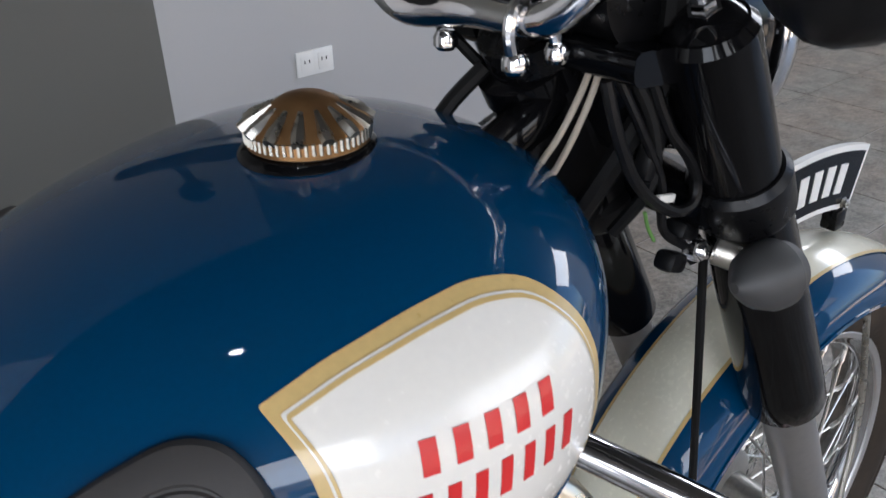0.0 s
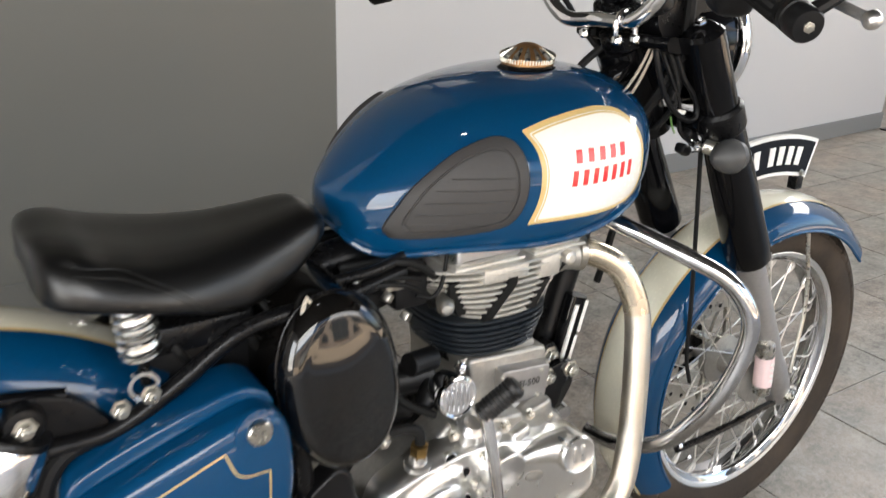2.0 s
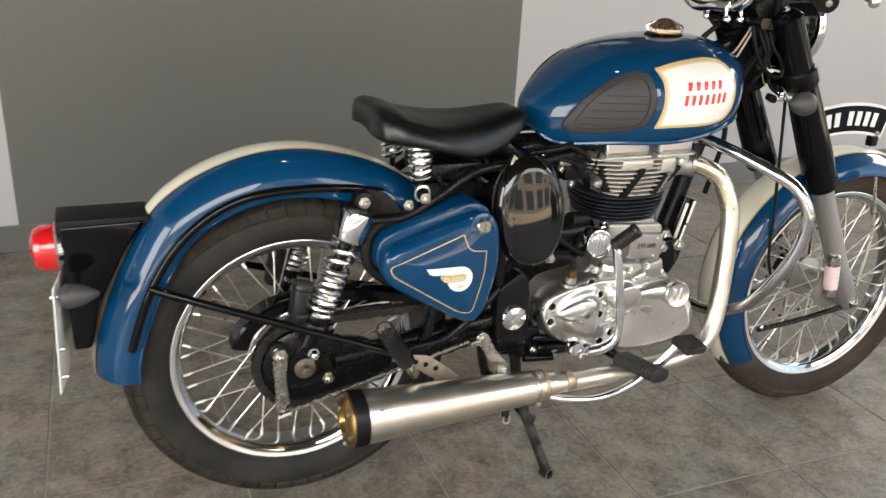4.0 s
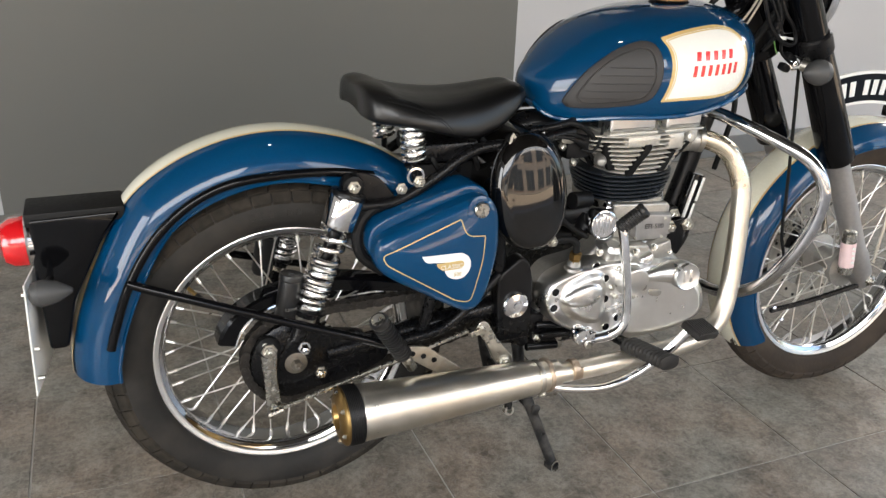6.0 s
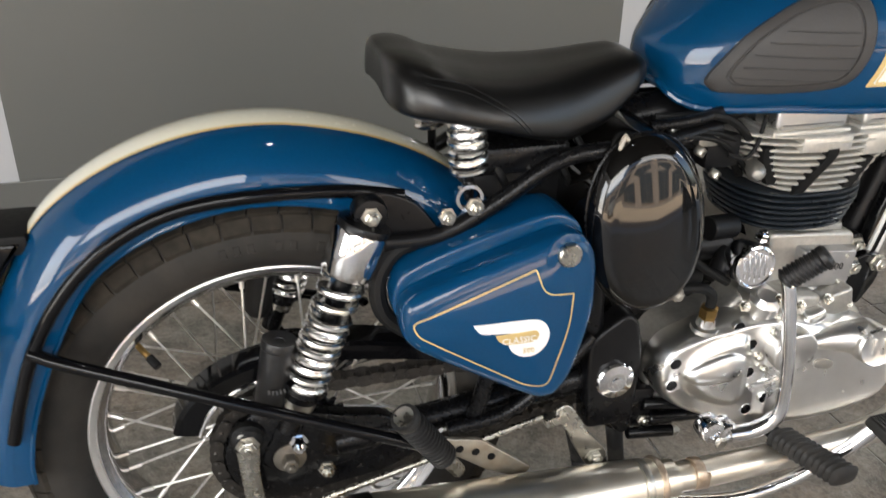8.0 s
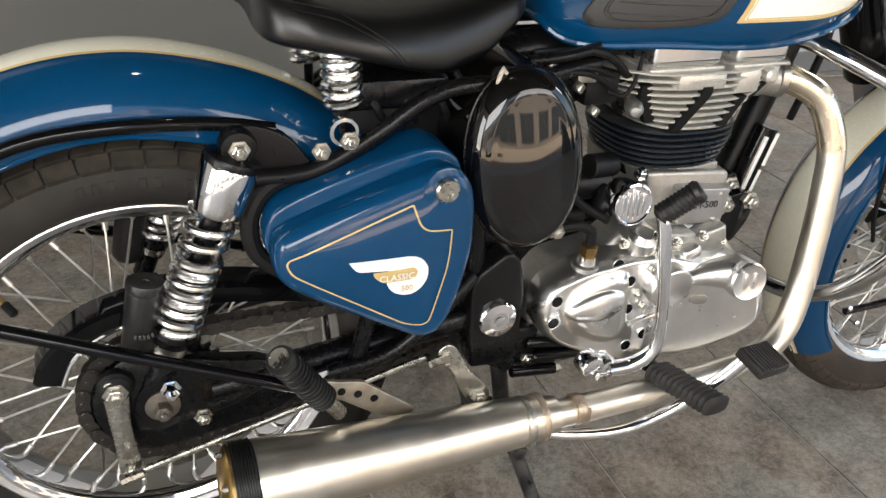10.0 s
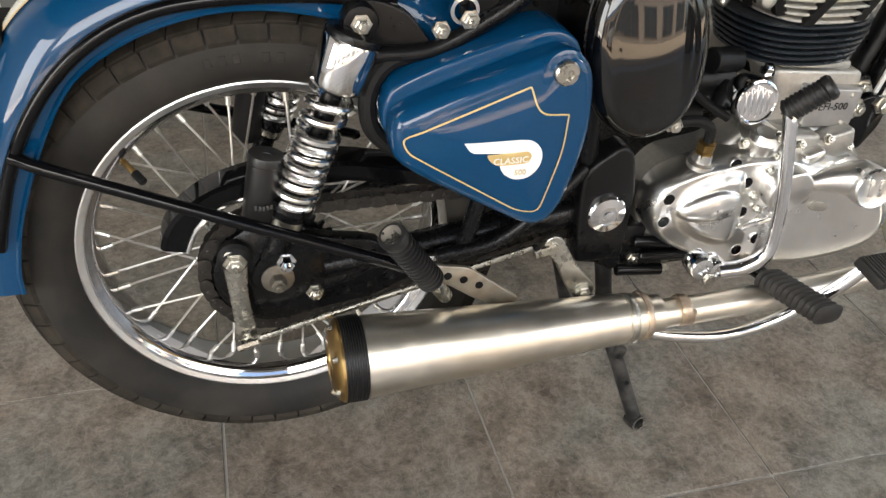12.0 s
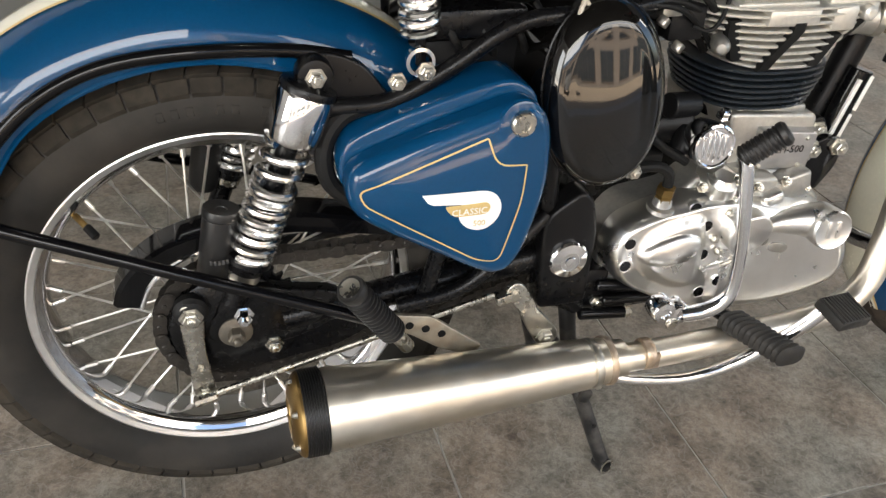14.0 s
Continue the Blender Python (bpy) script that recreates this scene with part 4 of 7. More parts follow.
ftube("backbone", [(0.98, 0, 0.93), (0.85, 0, 0.80), (0.60, 0, 0.75), (0.42, 0, 0.72)], 0.028)
ftube("down_tube", [(1.0, 0, 0.90), (0.95, 0, 0.78), (0.90, 0, 0.60), (0.855, 0, 0.46)], 0.021)
bm = bmesh.new()
lathe(bm, [(0.034, -0.09), (0.036, -0.085), (0.036, -0.07), (0.030, -0.065), (0.030, 0.065), (0.036, 0.07), (0.036, 0.09)], (1.018, 0, 0.93), (-0.47, 0, 0.88), 24)
part("head_stock", bm, BLACK, frame_t)
for s in (-1, 1):
    ftube("seat_rail", [(0.56, 0.075 * s, 0.735), (0.45, 0.10 * s, 0.728), (0.34, 0.112 * s, 0.725), (0.26, 0.112 * s, 0.678), (0.19, 0.112 * s, 0.643), (0.12, 0.112 * s, 0.64)], 0.010)
    ftube("seat_tube", [(0.40, 0.10 * s, 0.72), (0.40, 0.10 * s, 0.55), (0.42, 0.10 * s, 0.38), (0.47, 0.10 * s, 0.305)], 0.014)
    ftube("lower_rail", [(0.43, 0.085 * s, 0.315), (0.55, 0.09 * s, 0.298), (0.72, 0.07 * s, 0.30), (0.83, 0.03 * s, 0.36)], 0.013)
    ftube("loop_tube", [(0.235, 0.12 * s, 0.36), (0.262, 0.12 * s, 0.47), (0.30, 0.11 * s, 0.60)], 0.011)
    ftube("peg_loop", [(0.20, 0.13 * s, 0.372), (0.28, 0.13 * s, 0.385), (0.345, 0.125 * s, 0.43), (0.40, 0.11 * s, 0.47)], 0.010)
    ftube("tank_stay", [(0.46, 0.085 * s, 0.745), (0.52, 0.09 * s, 0.752), (0.60, 0.06 * s, 0.76)], 0.007)
    # gusset from shock mount to seat rail
    bm = bmesh.new()
    slab(bm, closed_spline([(0.09, 0.655), (0.098, 0.695), (0.125, 0.70), (0.16, 0.685), (0.185, 0.655), (0.20, 0.628), (0.17, 0.625), (0.12, 0.612)], 4), -0.094 if s < 0 else 0.094, -0.108 if s < 0 else 0.108, 0.003)
    part("shock_gusset", bm, BLACK, frame_t)
    # pivot plate with its cap
    bm = bmesh.new()
    slab(bm, rounded([(0.394, 0.470), (0.444, 0.505), (0.462, 0.492), (0.474, 0.44), (0.473, 0.39), (0.472, 0.325), (0.400, 0.325), (0.396, 0.40)], [0.02, 0.012, 0.015, 0.03, 0.03, 0.012, 0.012, 0.04], 4), 0.09 * s, 0.122 * s, 0.006)
    pp = part("pivot_plate", bm, BLACK, frame_t, "black pivot plate")
    bm = bmesh.new()
    lathe(bm, [(0.0275, 0), (0.0275, 0.005), (0.025, 0.008), (0.014, 0.0105), (0.0135, 0.0095), (0.008, 0.0095), (0.007, 0.0115), (0, 0.012)], (0.434, 0.122 * s, 0.405), (0, s, 0), 32)
    pc = part("pivot_cap", bm, CHROME, pp, "domed chrome pivot cap")
    for k in range(6):
        a = k * math.pi / 3
        bm = bmesh.new()
        box(bm, (0.434 + 0.0262 * math.cos(a), 0.1285 * s, 0.405 + 0.0262 * math.sin(a)), (0.004, 0.002, 0.004))
        part("cap_notch", bm, PLASTIC, pc, smooth=False)
    # engine front mount
    bm = bmesh.new()
    slab(bm, rounded([(0.80, 0.53), (0.852, 0.545), (0.872, 0.51), (0.865, 0.44), (0.83, 0.40), (0.80, 0.44)], 0.012), 0.03 * s, 0.05 * s, 0.003)
    part("engine_mount", bm, BLACK, frame_t)
    for q in ((0.845, 0.523), (0.813, 0.518)):
        hexbolt(frame_t, (q[0], 0.05 * s, q[1]), 0.011, 0.012, (0, s, 0))
for q, r in (((0.229, -0.116, 0.677), 0.0085), ((0.199, -0.108, 0.664), 0.0082), ((0.499, -0.10, 0.312), 0.010), ((0.55, -0.1, 0.306), 0.008)):
    hexbolt(frame_t, q, r, 0.011)
bm = bmesh.new()
lathe(bm, [(0.0125, 0), (0.0165, 0.0005), (0.0165, 0.010), (0.0125, 0.0105)], (0.224, -0.104, 0.686), (0, -1, 0), 24, closed=True)
part("spring_eye", bm, CHROME, frame_t, "chrome seat spring eye")

# ---- swinging arm, shocks
arm = thing("swinging_arm", "", "")
arm.parent = bike
arm["label"] = "black swinging arm with twin chrome shock absorbers"
for s in (-1, 1):
    bm = bmesh.new()
    tube(bm, [(0.44, 0.085 * s, 0.395), (0.25, 0.092 * s, 0.375), (0.06, 0.094 * s, 0.352)], [0.022, 0.020, 0.018], 12)
    part("arm_tube", bm, BLACK, arm)
    bm = bmesh.new()
    slab(bm, closed_spline([(-0.035, 0.345), (-0.015, 0.385), (0.02, 0.41), (0.07, 0.40), (0.13, 0.385), (0.13, 0.35), (0.07, 0.322), (0.0, 0.318)], 4), 0.086 * s, 0.104 * s, 0.004)
    part("arm_end", bm, BLACK, arm)
    sh = thing("shock_absorber", "", "")
    sh.parent = bike
    sh["label"] = "chrome coil-over shock absorber with black lower body"
    top, bot = Vector((0.107, 0.112 * s, 0.681)), Vector((0.000, 0.122 * s, 0.405))
    ax = (bot - top).normalized()
    L = (bot - top).length
    bm = bmesh.new()
    lathe(bm, [(0.021, 0.019), (0.0295, 0.0205), (0.0315, 0.025), (0.0315, 0.074), (0.029, 0.078), (0.02, 0.079)], top, ax, 32)
    part("shroud", bm, CHROME, sh, "polished chrome upper shroud")
    bm = bmesh.new()
    lathe(bm, [(0.012, -0.014), (0.0185, -0.012), (0.020, -0.008), (0.020, 0.010), (0.0185, 0.014), (0.012, 0.016)], top, (0, s, 0), 28)
    lathe(bm, [(0.014, 0.0), (0.017, 0.010), (0.0305, 0.013), (0.0318, 0.016), (0.0318, 0.021), (0.022, 0.024)], top, ax, 32)
    part("top_eye", bm, BLACK, sh, "black top eye")
    hexbolt(sh, top + Vector((0, 0.015 * s, 0)), 0.0088, 0.010, (0, s, 0), STEEL, "top_bolt")
    bm = bmesh.new()
    coil(bm, top + ax * 0.082, top + ax * 0.128, 0.0228, 2.5, 0.0050, 10, 24)
    coil(bm, top + ax * 0.128, top + ax * 0.228, 0.0228, 8.0, 0.0052, 10, 24)
    part("coil_spring", bm, SPRINGWIRE, sh, "chromed coil spring")
    bm = bmesh.new()
    lathe(bm, [(0.012, 0.085), (0.012, 0.14), (0.015, 0.142), (0.015, 0.225), (0.027, 0.228), (0.027, 0.236), (0.021, 0.24), (0.019, 0.262), (0.014, 0.266), (0.014, L)], top, ax, 24)
    part("damper_body", bm, BLACK, sh, "black damper body")
    bm = bmesh.new()
    lathe(bm, [(0.0155, 0.242), (0.020, 0.244), (0.0205, 0.258), (0.017, 0.262)], top, ax, 24)
    part("preload_collar", bm, STEEL, sh)
    hexbolt(sh, bot + Vector((0.011, 0.004 * s, -0.016)), 0.009, 0.016, (0, s, 0), CHROME, "lower_nut")
    # canister beside the shock
    c0, c1 = Vector((0.017, 0.112 * s, 0.528)), Vector((0.000, 0.116 * s, 0.437))
    bm = bmesh.new()
    lathe(bm, [(0.0, 0.003), (0.006, 0.003), (0.0065, 0.0015), (0.018, 0.001), (0.0205, 0.0), (0.0215, 0.002), (0.0215, 0.010), (0.0200, 0.012), (0.0205, 0.016), (0.0205, 0.084), (0.017, 0.092)], c0 + Vector((-0.018, -0.004 * s, 0)), c1 - c0, 24)
    part("reservoir", bm, SATINBLACK, sh, "black plastic gas canister with small grey marks")
    if s < 0:
        for k in range(5):
            bm = bmesh.new()
            q = c0.lerp(c1, 0.62) + Vector((-0.026 + 0.0045 * k, -0.0175 - 0.0035 * (1 - (k - 2) ** 2 / 6), 0.0))
            box(bm, q, (0.0030, 0.0016, 0.006), bevel=0.0004)
            part("canister_mark", bm, GREYPLASTIC, sh)

# rear drum, sprocket, chain, brake arm
drive = thing("rear_drive", "", "")
drive.parent = bike
drive["label"] = "greasy black sprocket, chain and drum brake"
bm = bmesh.new()
lathe(bm, [(0.02, -0.062), (0.072, -0.064), (0.076, -0.07), (0.076, -0.092), (0.066, -0.098), (0.04, -0.10), (0.02, -0.104), (0.0, -0.104)], RA, (0, 1, 0), 40)
part("brake_drum", bm, BLACK, drive, "black rear brake drum")
bm = bmesh.new()
n = 38
prof = []
for k in range(n):
    for f, r in ((0.0, 0.083), (0.25, 0.083), (0.45, 0.091), (0.6, 0.091), (0.8, 0.083)):
        a = 2 * math.pi * (k + f) / n
        prof.append((RA.x + r * math.cos(a), RA.z + r * math.sin(a)))
slab(bm, prof, -0.074, -0.080, 0.0006, steps=1)
part("sprocket", bm, BLACK, drive, "oily steel sprocket")
# chain: links along the two runs and round the sprocket
loop = []
fs = Vector((0.452, 0, 0.402))
r0, r1 = 0.088, 0.036
d = (fs - RA)
base = math.atan2(d.z, d.x)
al = math.acos((r0 - r1) / d.length)
for k in range(25):
    a = base + al + (2 * math.pi - 2 * al) * k / 24
    loop.append(RA + Vector((r0 * math.cos(a), 0, r0 * math.sin(a))))
for k in range(9):
    a = base - al + 2 * al * k / 8
    loop.append(fs + Vector((r1 * math.cos(a), 0, r1 * math.sin(a))))
length = [0.0]
for i in range(len(loop)):
    length.append(length[-1] + (loop[(i + 1) % len(loop)] - loop[i]).length)
links = int(length[-1] / 0.01588)


def on_loop(s):
    s = s % length[-1]
    i = int(np.searchsorted(length, s, side="right")) - 1
    return loop[i].lerp(loop[(i + 1) % len(loop)], (s - length[i]) / max(1e-9, length[i + 1] - length[i]))


chain = thing("chain", "", "")
chain.parent = bike
chain["label"] = "oily black roller chain"
step = length[-1] / links
for k in range(links):
    a, b = on_loop(k * step), on_loop((k + 1) * step)
    c = (a + b) / 2
    t = (b - a).normalized()
    ang = math.atan2(t.z, t.x)
    off = 0.010 if k % 2 else 0.0075
    bm = bmesh.new()
    for s in (-1, 1):
        pts = oval(c.x, c.z, 0.0125, 0.0086, 14, ang, 2.3)
        slab(bm, pts, -0.077 + s * off - 0.0008, -0.077 + s * off + 0.0008, 0.0004, steps=1)
    rod(bm, (a.x, -0.077 - 0.0115, a.z), (a.x, -0.077 + 0.0115, a.z), 0.0032, 8)
    part("link", bm, CHAINSTEEL, chain)
bm = bmesh.new()
slab(bm, rounded([(-0.01, 0.405), (0.08, 0.395), (0.185, 0.372), (0.178, 0.325), (0.125, 0.298), (0.03, 0.285), (-0.01, 0.30), (-0.035, 0.345)], 0.015), -0.096, -0.1025, 0.003)
part("arm_plate", bm, BLACK, arm, "flat black arm plate")
# chain guard
GO = [(-0.135, 0.405), (-0.128, 0.425), (-0.111, 0.449), (-0.078, 0.474), (-0.037, 0.489), (0.02, 0.500), (0.077, 0.504), (0.138, 0.494), (0.215, 0.476), (0.28, 0.465)]
GI = [(-0.104, 0.397), (-0.098, 0.412), (-0.088, 0.430), (-0.065, 0.452), (-0.031, 0.466), (0.02, 0.476), (0.076, 0.479), (0.138, 0.470), (0.205, 0.459), (0.28, 0.452)]
GOs = [(q.x, q.z) for q in spline([(x, 0, z) for x, z in GO], 4)]
GIs = [(q.x, q.z) for q in spline([(x, 0, z) for x, z in GI], 4)]
bm = bmesh.new()
rings = []
for (xo, zo), (xi, zi) in zip(GOs, GIs):
    o, i_ = Vector((xo, 0, zo)), Vector((xi, 0, zi))
    g = lambda f, y: i_.lerp(o, f) + Vector((0, y, 0))
    rings.append([g(0.0, -0.099), g(0.85, -0.101), g(1.0, -0.096), g(1.02, -0.058), g(0.9, -0.058), g(0.85, -0.094), g(0.0, -0.096)])
loft(bm, rings)
part("chain_guard", bm, BLACKGLOSS, arm, "black chain guard")
bm = bmesh.new()
tube(bm, [(x, -0.099, z) for x, z in GIs[:20]], 0.0032, 8, 1, smooth_path=False)
part("guard_edge", bm, CHROME, arm, "bright rolled guard edge")
# axle nut, adjuster, brake cam arm, brake rod
hexbolt(drive, (0.0, -0.104, 0.347), 0.0105, 0.020, (0, -1, 0), GRIMY, "axle_nut")
bm = bmesh.new()
lathe(bm, [(0.0, -0.002), (0.021, -0.002), (0.021, 0.003), (0.015, 0.005), (0.0, 0.005)], (0.0, -0.1035, 0.347), (0, -1, 0), 24)
part("axle_washer", bm, GRIMY, drive)
hexbolt(drive, (0.046, -0.104, 0.319), 0.009, 0.010, (0, -1, 0), STEEL, "adjuster_nut")
hexbolt(drive, (-0.05, -0.119, 0.388), 0.011, 0.010, (0, -1, 0), STEEL, "cam_nut")
bm = bmesh.new()
lathe(bm, [(0.020, 0), (0.021, 0.012), (0.017, 0.016), (0.019, 0.019), (0.014, 0.023)], (-0.05, -0.096, 0.388), (0, -1, 0), 24)
part("cam_boot", bm, RUBBER, drive)
bm = bmesh.new()
slab(bm, closed_spline([(-0.064, 0.392), (-0.05, 0.404), (-0.036, 0.392), (-0.038, 0.34), (-0.034, 0.29), (-0.032, 0.262), (-0.045, 0.25), (-0.058, 0.262), (-0.060, 0.31)], 4), -0.112, -0.118, 0.002)
ba = part("brake_arm", bm, STEEL, drive, "weathered steel brake arm")
hexbolt(ba, (-0.045, -0.118, 0.265), 0.007, 0.006)
hexbolt(ba, (-0.046, -0.118, 0.305), 0.006, 0.003)
bm = bmesh.new()
rod(bm, (-0.055, -0.125, 0.264), (0.340, -0.135, 0.374), 0.0043, 10)
part("brake_rod", bm, STEEL, drive, "bright steel brake rod")
bm = bmesh.new()
rod(bm, (-0.060, -0.125, 0.260), (-0.030, -0.126, 0.268), 0.0072, 8)
part("rod_nut", bm, STEEL, drive)

# rear peg folded up on its bracket
peg = thing("rear_footpeg", "", "")
peg.parent = bike
peg["label"] = "ribbed black rubber rear footpeg folded up"
pa, pb = Vector((0.186, -0.170, 0.362)), Vector((0.125, -0.204, 0.463))
bm = bmesh.new()
prof = [(0.010, 0.0), (0.014, 0.004)]
Lp = (pb - pa).length
for k in range(13):
    h = 0.006 + (Lp - 0.02) * k / 13
    prof += [(0.0138, h), (0.0175, h + 0.001), (0.0175, h + 0.0032), (0.0138, h + 0.0042)]
prof += [(0.0165, Lp - 0.012), (0.0178, Lp - 0.004), (0.0165, Lp), (0.013, Lp + 0.0005)]
lathe(bm, prof, pa, pb - pa, 24)
part("peg_rubber", bm, SATINBLACK, peg)
bm = bmesh.new()
lathe(bm, [(0.0125, Lp), (0.0125, Lp + 0.0015), (0.0, Lp + 0.002)], pa, pb - pa, 20)
part("end_disc", bm, STEEL, peg, "worn metal end disc")
bm = bmesh.new()
rod(bm, pa + (pa - pb) * 0.35, pa, 0.010, 10)
part("peg_shank", bm, STEEL, peg)
bm = bmesh.new()
slab(bm, rounded([(0.175, 0.372), (0.205, 0.362), (0.243, 0.354), (0.318, 0.292), (0.300, 0.278), (0.255, 0.300), (0.215, 0.330), (0.180, 0.345)], 0.008), -0.134, -0.140, 0.0015)
br = part("peg_bracket", bm, RUSTPLATE, peg, "drilled steel peg bracket")
for q in ((0.214, 0.345), (0.236, 0.336), (0.258, 0.324)):
    bm = bmesh.new()
    lathe(bm, [(0.0055, 0), (0.0055, 0.0012)], (q[0], -0.1398, q[1]), (0, -1, 0), 14)
    part("bracket_hole", bm, PLASTIC, br)
bm = bmesh.new()
rod(bm, (0.185, -0.12, 0.350), (0.192, -0.168, 0.352), 0.009, 10)
part("hinge_bolt", bm, STEEL, peg)

# ---- tool box with the triangular lid
tb = thing("tool_box", "", "")
tb.parent = bike
tb["label"] = "blue triangular side tool box with gold lining"
TBO = closed_spline([(0.129, 0.562), (0.131, 0.587), (0.149, 0.603), (0.223, 0.630), (0.286, 0.651), (0.322, 0.660), (0.346, 0.650), (0.359, 0.627), (0.363, 0.590), (0.362, 0.548), (0.347, 0.482), (0.330, 0.447), (0.308, 0.437), (0.281, 0.447), (0.216, 0.486), (0.161, 0.520), (0.137, 0.541)], 3)
cb = Vector((0.26, 0.56))
TBB = closed_spline([(0.126, 0.575), (0.131, 0.604), (0.148, 0.621), (0.203, 0.643), (0.268, 0.663), (0.310, 0.672), (0.335, 0.667), (0.353, 0.648), (0.360, 0.60), (0.359, 0.54), (0.345, 0.472), (0.312, 0.441), (0.280, 0.453), (0.20, 0.505), (0.140, 0.548)], 3)
bm = bmesh.new()
slab(bm, TBB, -0.085, -0.1475, 0.005, steps=3)
part("box_body", bm, BLUE, tb)
bm = bmesh.new()
slab(bm, [tuple(cb + (Vector(p) - cb) * 0.955) for p in TBO], -0.14, -0.156, 0.001, steps=1)
part("lid_seal", bm, RUBBER, tb)
bm = bmesh.new()
slab(bm, TBO, -0.1510, -0.186, 0.018, dome=0.010, steps=6)
bmesh.ops.triangulate(bm, faces=[f for f in bm.faces if len(f.verts) > 4])
lid_tree = BVHTree.FromBMesh(bm)
lid = part("lid", bm, BLUE, tb, "blue enamelled lid")


def lidf(x, z, h):
    """A point h above the lid's outer face."""
    p = lid_tree.ray_cast(Vector((x, -0.5, z)), Vector((0, 1, 0)))[0]
    return Vector((x, p.y - h, z))


LN = densify(rounded([(0.139, 0.573), (0.281, 0.6255), (0.291, 0.595), (0.3285, 0.590), (0.327, 0.545), (0.306, 0.463), (0.280, 0.467), (0.146, 0.556)], [0.014, 0.002, 0.020, 0.002, 0.05, 0.02, 0.016, 0.012], 5), 0.006)
bm = bmesh.new()
strip(bm, LN, lidf, 0.0020, 0.0012)
part("gold_line", bm, GOLD, lid, "thin gold line")
bm = bmesh.new()
lathe(bm, [(0.030, 0), (0.028, 0.004), (0.022, 0.0055), (0.0, 0.006)], (0.321, -0.180, 0.633), (0.12, -1, 0.15), 28)
part("lock_boss", bm, BLUE, lid)
bm = bmesh.new()
lathe(bm, [(0.0145, 0.003), (0.0145, 0.009), (0.0125, 0.0115), (0.007, 0.0115), (0.007, 0.0105), (0.0, 0.0105)], (0.320, -0.181, 0.638), (0.05, -1, 0.05), 24)
part("lock", bm, STEEL, lid, "round nickel lock barrel")
# emblem: wing band, amber bar with lettering, white disc
bm = bmesh.new()
patch(bm, densify(rounded([(0.207, 0.5665), (0.279, 0.5665), (0.290, 0.556), (0.286, 0.549), (0.216, 0.5535)], [0.001, 0.008, 0.004, 0.002, 0.006], 4), 0.004), lidf, [(1.0, 0.0004), (1.0, 0.0010), (0.5, 0.0010)])
patch(bm, oval(0.2755, 0.5405, 0.0255, 0.0255, 32), lidf, [(1.0, 0.0004), (1.0, 0.0012), (0.5, 0.0012)])
em = part("emblem", bm, WHITE, lid, "white winged emblem with amber bar")
bm = bmesh.new()
patch(bm, densify(rounded([(0.233, 0.5505), (0.283, 0.5515), (0.288, 0.545), (0.284, 0.5365), (0.247, 0.5355), (0.239, 0.541)], 0.004, 3), 0.004), lidf, [(1.0, 0.0012), (1.0, 0.0018), (0.5, 0.0018)])
part("amber_bar", bm, GOLD, em)


def lettering(text, at, size, mat, parent, rot, name="lettering"):
    cu = bpy.data.curves.new(name, "FONT")
    cu.body, cu.size, cu.align_x, cu.align_y, cu.extrude = text, size, "CENTER", "CENTER", 0.0002
    cu.resolution_u = 2
    tmp = bpy.data.objects.new(name, cu)
    me = bpy.data.meshes.new_from_object(tmp)
    bpy.data.objects.remove(tmp)
    me.materials.clear()
    me.materials.append(mat)
    ob = new(name, me)
    ob.parent = parent
    ob.matrix_local = Matrix.Translation(at) @ rot
    return ob


FACE = pose(0, 0, 0, 90, 0, 0)
lettering("CLASSIC", (0.2610, -0.2012, 0.5435), 0.0112, WHITE, em, pose(0, 0, 0, 90, 0, 0))
lettering("500", (0.2740, -0.1995, 0.5265), 0.0098, GOLD, em, pose(0, 0, 0, 90, 0, 0))
bm = bmesh.new()
tube(bm, [(0.175, -0.108, 0.640), (0.138, -0.112, 0.630), (0.118, -0.116, 0.605), (0.114, -0.120, 0.575), (0.124, -0.124, 0.548), (0.16, -0.126, 0.518)], 0.0105, 10)
part("box_edge_trim", bm, RUBBER, tb)

# ---- air filter box
af = thing("air_filter", "", "")
af.parent = bike
af["label"] = "glossy black oval air filter housing"
bm = bmesh.new()
slab(bm, oval(0.439, 0.643, 0.0765, 0.1085, 48, 0.08, 2.15), -0.02, -0.163, 0.026, dome=0.006, steps=9)
lean_back = lambda z: 0.15 * (z - 0.643)
for v in bm.verts:
    v.co.y += lean_back(v.co.z)
part("housing", bm, MIRRORBLACK, af, "mirror-glossy black oval housing")
bm = bmesh.new()
tube(bm, [(x, -0.136 + lean_back(z), z) for x, z in oval(0.439, 0.643, 0.077, 0.109, 40, 0.08, 2.15)], 0.0018, 6, 1, smooth_path=False, closed=True)
part("edge_bead", bm, BLACK, af)
bm = bmesh.new()
tube(bm, [(0.47, -0.05, 0.69), (0.53, -0.03, 0.69), (0.60, 0.0, 0.69)], 0.026, 16)
part("intake_hose", bm, RUBBER, af, "black rubber intake hose")

